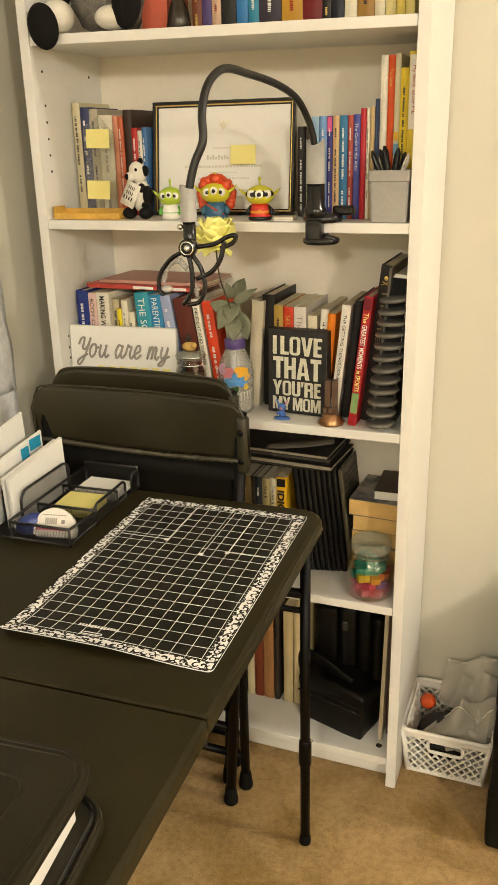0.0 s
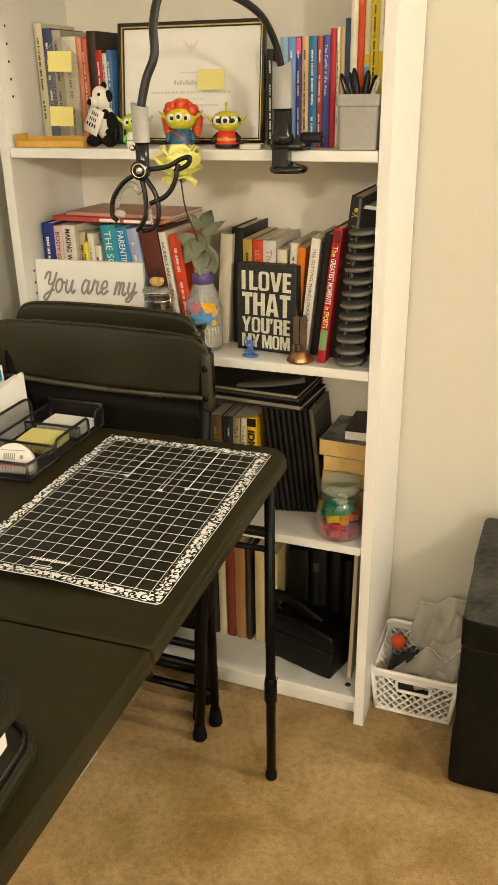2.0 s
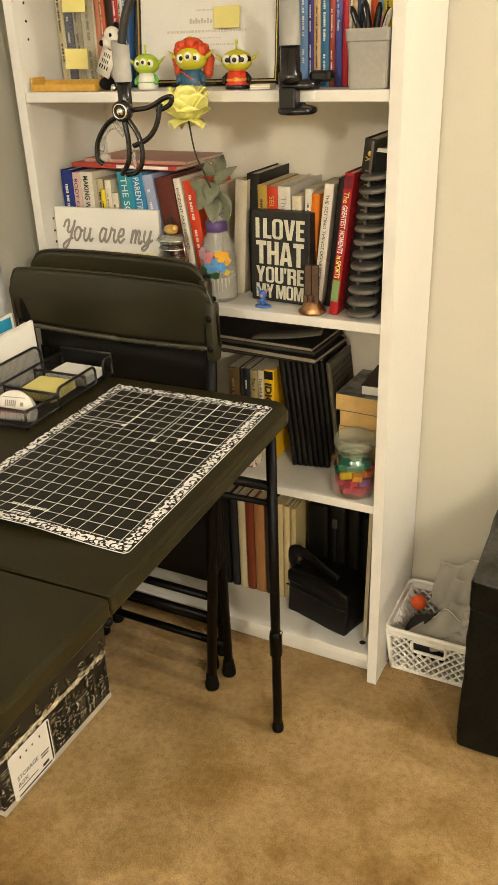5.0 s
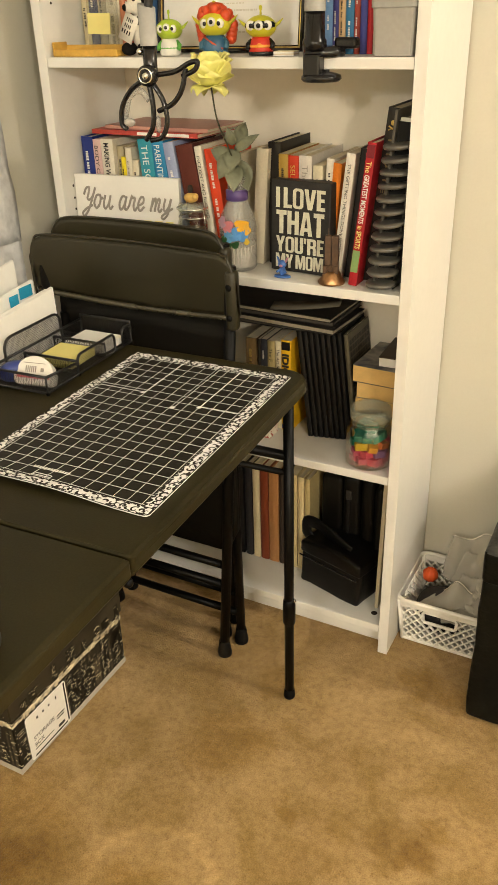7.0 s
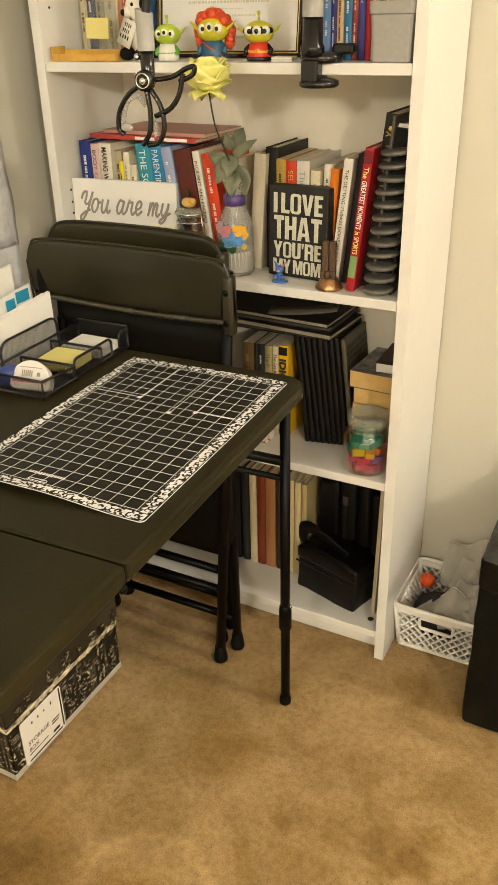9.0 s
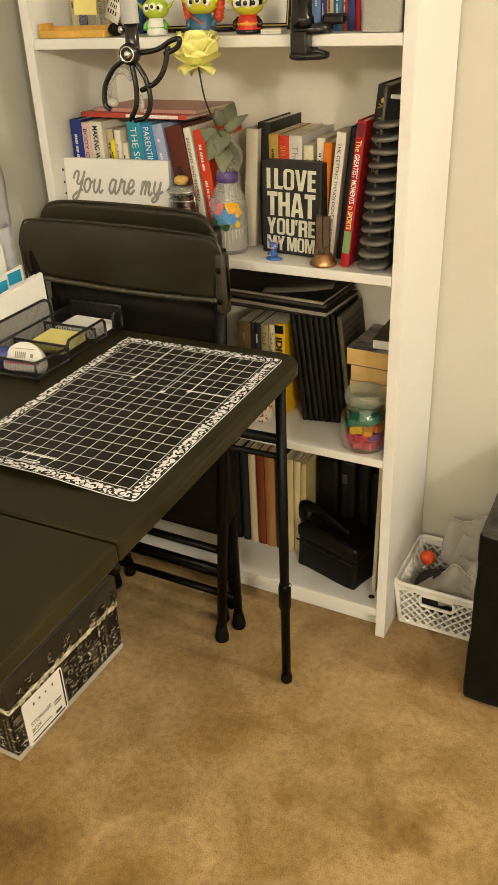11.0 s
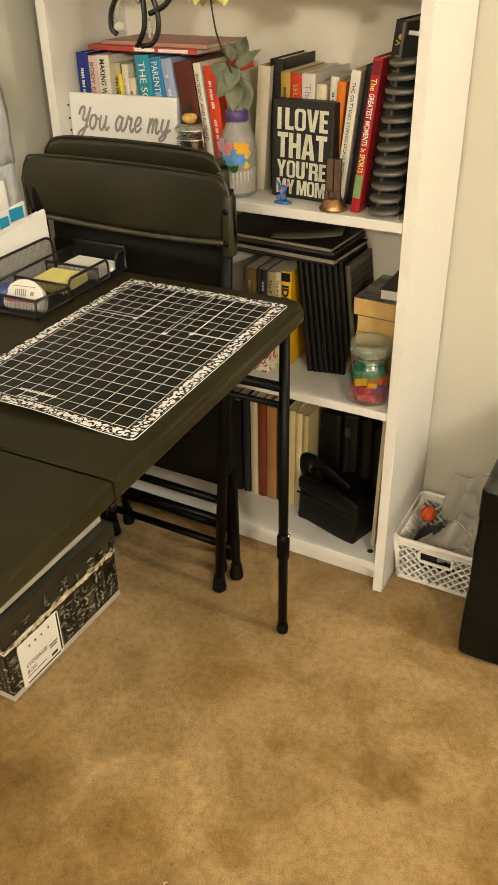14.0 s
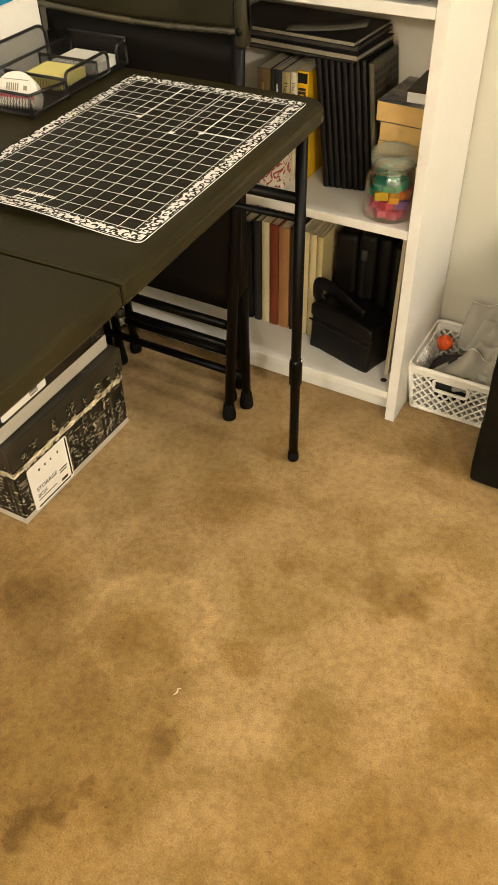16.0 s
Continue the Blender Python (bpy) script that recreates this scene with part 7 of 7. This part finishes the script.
# ---- third shelf ----
def third_shelf():
    g = "dark folders lying across the books"
    z = ZC + 0.2575
    for k, (x0, x1, y0, th, rz, c) in enumerate([(-0.650, -0.360, 1.672, 0.010, -1, "#171513"), (-0.660, -0.346, 1.668, 0.011, -4, "#1d1b19"), (-0.640, -0.354, 1.674, 0.010, -2, "#24211e"), (-0.650, -0.357, 1.670, 0.009, -3, "#1a1816")]):
        t = thing("folder", "black folder lying flat across the upright books", "folder", pose(x0, y0, z, 0, 0, rz), g)
        w, d = x1 - x0, 0.155
        bm = box(bmesh.new(), 0, w, 0, d, 0, 0.0012)
        part("lower_cover", bm, cover(c), t)
        part("page_block", box(bmesh.new(), 0.003, w - 0.003, 0.002, d - 0.002, 0.0013, th - 0.0013), cover("#948c7a") if k % 2 else cover("#4a453c"), t)
        part("upper_cover", box(bmesh.new(), 0, w, 0, d, th - 0.0012, th), cover(c), t)
        z += th + 0.0004
    t = thing("magazine", "thin magazine with curled edge on the folders", "magazine", pose(-0.500, 1.660, z, 0, 0, 14))
    bm = bmesh.new()
    n, rows = 14, []
    for i in range(n + 1):
        u = i / n
        rows.append([bm.verts.new((0.15 * u, y, 0.001 + 0.014 * u * u)) for y in (0, 0.05)])
    for a, b in zip(rows, rows[1:]):
        bm.faces.new((a[0], b[0], b[1], a[1]))
    part("sheet", bm, cover("#5c574b"), t, smooth=True).modifiers.new("thickness", "SOLIDIFY").thickness = 0.0022
    g = "paperbacks stacked flat with page edges outward"
    z = ZC + 0.0006
    for k, (x0, th, rz, c) in enumerate([(-0.312, 0.042, 1, "#3a3630"), (-0.306, 0.040, -2, "#7a4a2a"), (-0.308, 0.036, 2, "#52504c"), (-0.306, 0.036, -1, "#8a7a5a"), (-0.316, 0.038, -3, "#4c4c52")]):
        t = thing("book", "fat paperback lying flat, yellowed page edges outward", "book", pose(x0, 1.684, z, 0, 0, rz), g)
        w, d = 0.110, 0.152
        part("lower_cover", box(bmesh.new(), 0, w, 0, d, 0, 0.0009), cover(c), t)
        part("page_block", box(bmesh.new(), 0.0005, w - 0.0005, 0.001, d, 0.001, th - 0.001), OLDPAGES, t)
        part("upper_cover", box(bmesh.new(), 0, w, 0, d, th - 0.0009, th), two_tone("printed_cover", c, "#9a9488", 18, 0.4, 0.7), t)
        z += th + 0.0003
    t = thing("book", "small white-edged book on the paperback stack", "book", pose(-0.262, 1.696, z, 0, 0, 2), g)
    part("page_block", box(bmesh.new(), 0, 0.064, 0, 0.12, 0.001, 0.020), PAPER, t)
    part("upper_cover", box(bmesh.new(), -0.001, 0.065, -0.001, 0.121, 0.0201, 0.0225), cover("#3a2c22"), t)
    # jar of coloured blocks
    t = thing("candle_jar", "lidded glass jar filled with coloured foam blocks", "jar", pose(-0.252, 1.629, ZC + 0.001) @ Matrix.Diagonal((1.09, 1.09, 1.0, 1)))
    part("glass", lathe(bmesh.new(), [(0, 0), (0.041, 0), (0.046, 0.005), (0.0465, 0.074), (0.043, 0.086), (0.038, 0.093), (0.038, 0.104), (0.0355, 0.104), (0.0355, 0.092), (0.041, 0.084), (0.0440, 0.072), (0.0435, 0.007), (0, 0.005)], 36), CLEAR, t, smooth=True)
    lid = part("lid", lathe(bmesh.new(), [(0, 0.100), (0.033, 0.100), (0.034, 0.105), (0.0385, 0.106), (0.0400, 0.110), (0.0398, 0.124), (0.0375, 0.129), (0.033, 0.130), (0.030, 0.124), (0, 0.122)], 36), FROST, t, smooth=True)
    part("seal", lathe(bmesh.new(), [(0.0362, 0.0935), (0.0352, 0.0935), (0.0352, 0.0990), (0.0362, 0.0990)], 30), hazy("clear_rubber", (0.30, 0.32, 0.26), 0.5, 0.4), t)
    rng = random.Random(11)
    cols = ["#d8436c", "#e06a8c", "#e07a3a", "#d9b72e", "#3f9a86", "#8a5aa8", "#d24f7a", "#cc3f60", "#e2a12c", "#2f8f7e", "#7f4f9c"]
    for k in range(34):
        lay = k // 8
        a, r = rng.uniform(0, 6.28), ((0.0265 if lay < 3 else 0.019) if k % 8 else 0.006)
        a = 2 * math.pi * (k % 8) / 7 + 0.4 * lay
        s = rng.uniform(0.0105, 0.0135)
        bm = box(bmesh.new(), -s, s, -s * 0.8, s * 0.8, -s * 0.65, s * 0.65, 0.0008, seg=1)
        c = "#2f8f7e" if lay == 3 or (lay == 4) else cols[(k * 5 + lay) % len(cols)] if lay else ("#e0567e" if k % 3 else "#d9436c")
        part("foam_block", bm, cover(c, 0.8), t, m=pose(r * math.cos(a), r * math.sin(a), 0.0145 + 0.0165 * lay, rng.uniform(-14, 14), rng.uniform(-14, 14), rng.uniform(0, 360)))
    t = thing("gift_box", "white box printed with red loops beside the books", "box", pose(-0.560, 1.632, ZC + 0.001))
    part("body", box(bmesh.new(), 0, 0.070, 0, 0.040, 0, 0.105, 0.0015), two_tone("red_loops", "#e2dac8", "#a23a30", 40, 0.52, 0.55, distort=3), t)


third_shelf()


# ---- bottom shelf ----
def bottom_shelf():
    vinyl = mat("black_vinyl_bag", (0.0025, 0.0023, 0.002), 0.40, var=0.4, scale=14, fine=160, bump=0.3, spec=0.3)
    t = thing("camera_bag", "small black vinyl bag with a looped carrying handle", "bag", pose(-0.425, 1.668, Z0 + 0.001, 0, 0, -16))
    w, d, h = 0.175, 0.10, 0.100
    bm = bmesh.new()
    box(bm, 0, w, 0, d, 0, h, 0.008, seg=3)
    bmesh.ops.subdivide_edges(bm, edges=[e for e in bm.edges if e.calc_length() > 0.05], cuts=6, use_grid_fill=True)
    for v in bm.verts:
        v.co.y -= 0.020 * (1 - v.co.z / h) * 0.4
        v.co += 0.003 * noise.noise_vector(v.co * 22)
        v.co.z = max(0.0005, v.co.z)
    part("body", bm, vinyl, t, smooth=True)
    bm = box(bmesh.new(), -0.003, w + 0.003, -0.004, d + 0.004, 0, 0.034, 0.008, seg=3)
    bmesh.ops.subdivide_edges(bm, edges=[e for e in bm.edges if e.calc_length() > 0.05], cuts=6, use_grid_fill=True)
    for v in bm.verts:
        v.co.z += 0.082 + 0.012 * math.sin(math.pi * v.co.x / w) * (v.co.z > 0.01)
        v.co += 0.002 * noise.noise_vector(v.co * 25)
    part("flap", bm, vinyl, t, smooth=True)
    part("handle", tube(bmesh.new(), smooth_path([(0.012, 0.03, 0.100), (-0.010, 0.03, 0.120), (-0.008, 0.03, 0.146), (0.016, 0.03, 0.156), (0.054, 0.03, 0.147), (0.096, 0.03, 0.130), (0.126, 0.03, 0.120)], 7), 0.017, 10, flat=0.24, up=(0, 1, 0)), vinyl, t, smooth=True)
    part("zip", tube(bmesh.new(), [(0.002, -0.0105, 0.080), (w - 0.002, -0.0105, 0.080)], 0.0022, 8), GLOSS, t)
    g = "dark cases at the back of the bottom shelf"
    for x0, x1, y0, h, lab in [(-0.405, -0.350, 1.735, 0.27, "tall black padded case standing upright"), (-0.345, -0.300, 1.725, 0.285, "tall black padded case with clip"), (-0.296, -0.262, 1.715, 0.290, "black laptop sleeve standing upright"), (-0.258, -0.232, 1.700, 0.285, "black laptop sleeve standing upright")]:
        t = thing("padded_case", lab, "case", pose(x0, y0, Z0 + 0.001), g)
        bm = box(bmesh.new(), 0, x1 - x0, 0, BY - 0.012 - y0, 0, h, 0.012, seg=4)
        # borrows the darkened seat plastic
        part("body", bm, SEAT_SHADE, t, smooth=True)
        if "clip" in lab:
            part("buckle", box(bmesh.new(), 0.010, 0.024, -0.006, 0.000, h - 0.06, h - 0.035, 0.002), cover("#34312b"), t, "grey plastic buckle")
            part("strap", box(bmesh.new(), 0.012, 0.022, -0.004, -0.001, 0.06, h - 0.06, 0.001), MATTE, t)
    t = thing("board", "pale wooden board standing on edge in the bookcase", "board", pose(-0.218, 1.635, Z0 + 0.001, 0, 1, 0))
    part("panel", box(bmesh.new(), -0.0045, 0.0045, 0, 0.19, 0, 0.345, 0.001), mat("pale_board", (0.55, 0.47, 0.33), 0.6, var=0.1, scale=20), t)
    t = thing("board", "dark brown thin panel standing beside the pale board", "board", pose(-0.203, 1.66, Z0 + 0.001))
    part("panel", box(bmesh.new(), -0.006, 0.004, 0, 0.17, 0, 0.330, 0.001), mat("brown_board", (0.10, 0.055, 0.028), 0.6, var=0.2), t)


bottom_shelf()


# ---- top shelf ----
def plush(bm):
    ball(bm, (0.02, 0.05, 0.080), (0.085, 0.070, 0.085), 2, seg=30)
    for v in bm.verts:
        v.co += 0.007 * noise.noise_vector(v.co * 60)
    ball(bm, (-0.054, -0.030, 0.030), (0.032, 0.034, 0.030), 0)
    ball(bm, (-0.066, -0.066, 0.010), (0.032, 0.020, 0.042), 1, rot=(0, -14, 0))
    ball(bm, (0.060, -0.020, 0.022), (0.034, 0.032, 0.022), 0)
    ball(bm, (0.098, -0.030, 0.044), (0.029, 0.024, 0.046), 1, rot=(0, 8, 0))
    ball(bm, (-0.088, 0.020, 0.045), (0.016, 0.020, 0.018), 0)
    tube(bm, [(-0.050, -0.01, 0.055), (-0.030, -0.02, 0.090)], 0.010, 10, 1)


toy("plush_toy", "grey shaggy plush animal with black and white paws", "soft toy", pose(-0.838, 1.625, ZD + 0.0075), plush, [FUR_W, FUR_B, FUR_G])
t = thing("coral_box", "coral pink card box on the top shelf", "box", pose(-0.748, 1.668, ZD + 0.002))
part("body", box(bmesh.new(), 0, 0.056, 0, 0.10, 0, 0.10, 0.001), cover("#cf6a52"), t)
part("lid", box(bmesh.new(), -0.001, 0.057, -0.001, 0.101, 0.086, 0.104, 0.001), cover("#c86450"), t)
t = thing("bud_vase", "dark glass bud vase on the top shelf", "vase", pose(-0.662, 1.655, ZD + 0.002))
part("body", lathe(bmesh.new(), [(0, 0), (0.020, 0), (0.024, 0.010), (0.020, 0.035), (0.010, 0.060), (0.008, 0.110), (0.011, 0.125), (0.009, 0.125), (0.006, 0.108), (0, 0.060)], 24), mat("smoked_glass", (0.03, 0.022, 0.015), 0.12, bump=0), t, smooth=True)


# ---- curtain on the side wall ----
def curtain():
    satin = mat("grey_satin", (0.56, 0.56, 0.55), 0.36, var=0.34, scale=11, fine=45, bump=0.35, dist=0.006)
    t = thing("curtain", "grey crushed satin curtain hanging on the side wall", "curtain")

    def panel(y0, y1, z0, z1, x, amp, flare, seed):
        bm = bmesh.new()
        ny, nz, g = 40, 46, []
        for j in range(nz + 1):
            g.append([])
            v = j / nz
            for i in range(ny + 1):
                u = i / ny
                yy = y0 + (y1 - y0) * u + flare * (1 - v) * u + 0.006 * noise.noise((u * 3, v * 9, seed))
                xx = x + amp * (0.6 * math.sin(u * 21 + seed) + 0.9 * noise.noise((u * 6, v * 7, seed))) + 0.004 * noise.noise((u * 18, v * 20, seed)) + 0.003 * noise.noise((u * 44, v * 50, seed))
                g[-1].append(bm.verts.new((xx, yy, z0 + (z1 - z0) * v + 0.010 * noise.noise((u * 4, 0, seed)) * (v < 0.02))))
        for j in range(nz):
            for i in range(ny):
                bm.faces.new((g[j][i], g[j][i + 1], g[j + 1][i + 1], g[j + 1][i]))
        return bm
    part("panel", panel(0.95, 1.505, 0.905, 2.1, -1.042, 0.007, 0.020, 2.0), satin, t, smooth=True).modifiers.new("thickness", "SOLIDIFY").thickness = 0.0015
    part("lower_panel", panel(0.95, 1.520, 0.20, 1.00, -1.047, 0.006, 0.012, 5.0), satin, t, smooth=True).modifiers.new("thickness", "SOLIDIFY").thickness = 0.0015
    part("rod", tube(bmesh.new(), [(-1.035, 0.85, 2.11), (-1.035, 1.56, 2.11)], 0.009, 12), CHROME, t, smooth=True)


curtain()

t = thing("lint_fleck", "tiny white scrap of lint on the carpet", "lint", pose(-0.238, 0.749, 0.003))
part("scrap", tube(bmesh.new(), [(0, 0, 0), (0.004, 0.006, 0.002), (0.002, 0.012, 0.003), (0.006, 0.016, 0.002)], [0.0008, 0.0018, 0.0015, 0.0006], 6), PAGES, t)
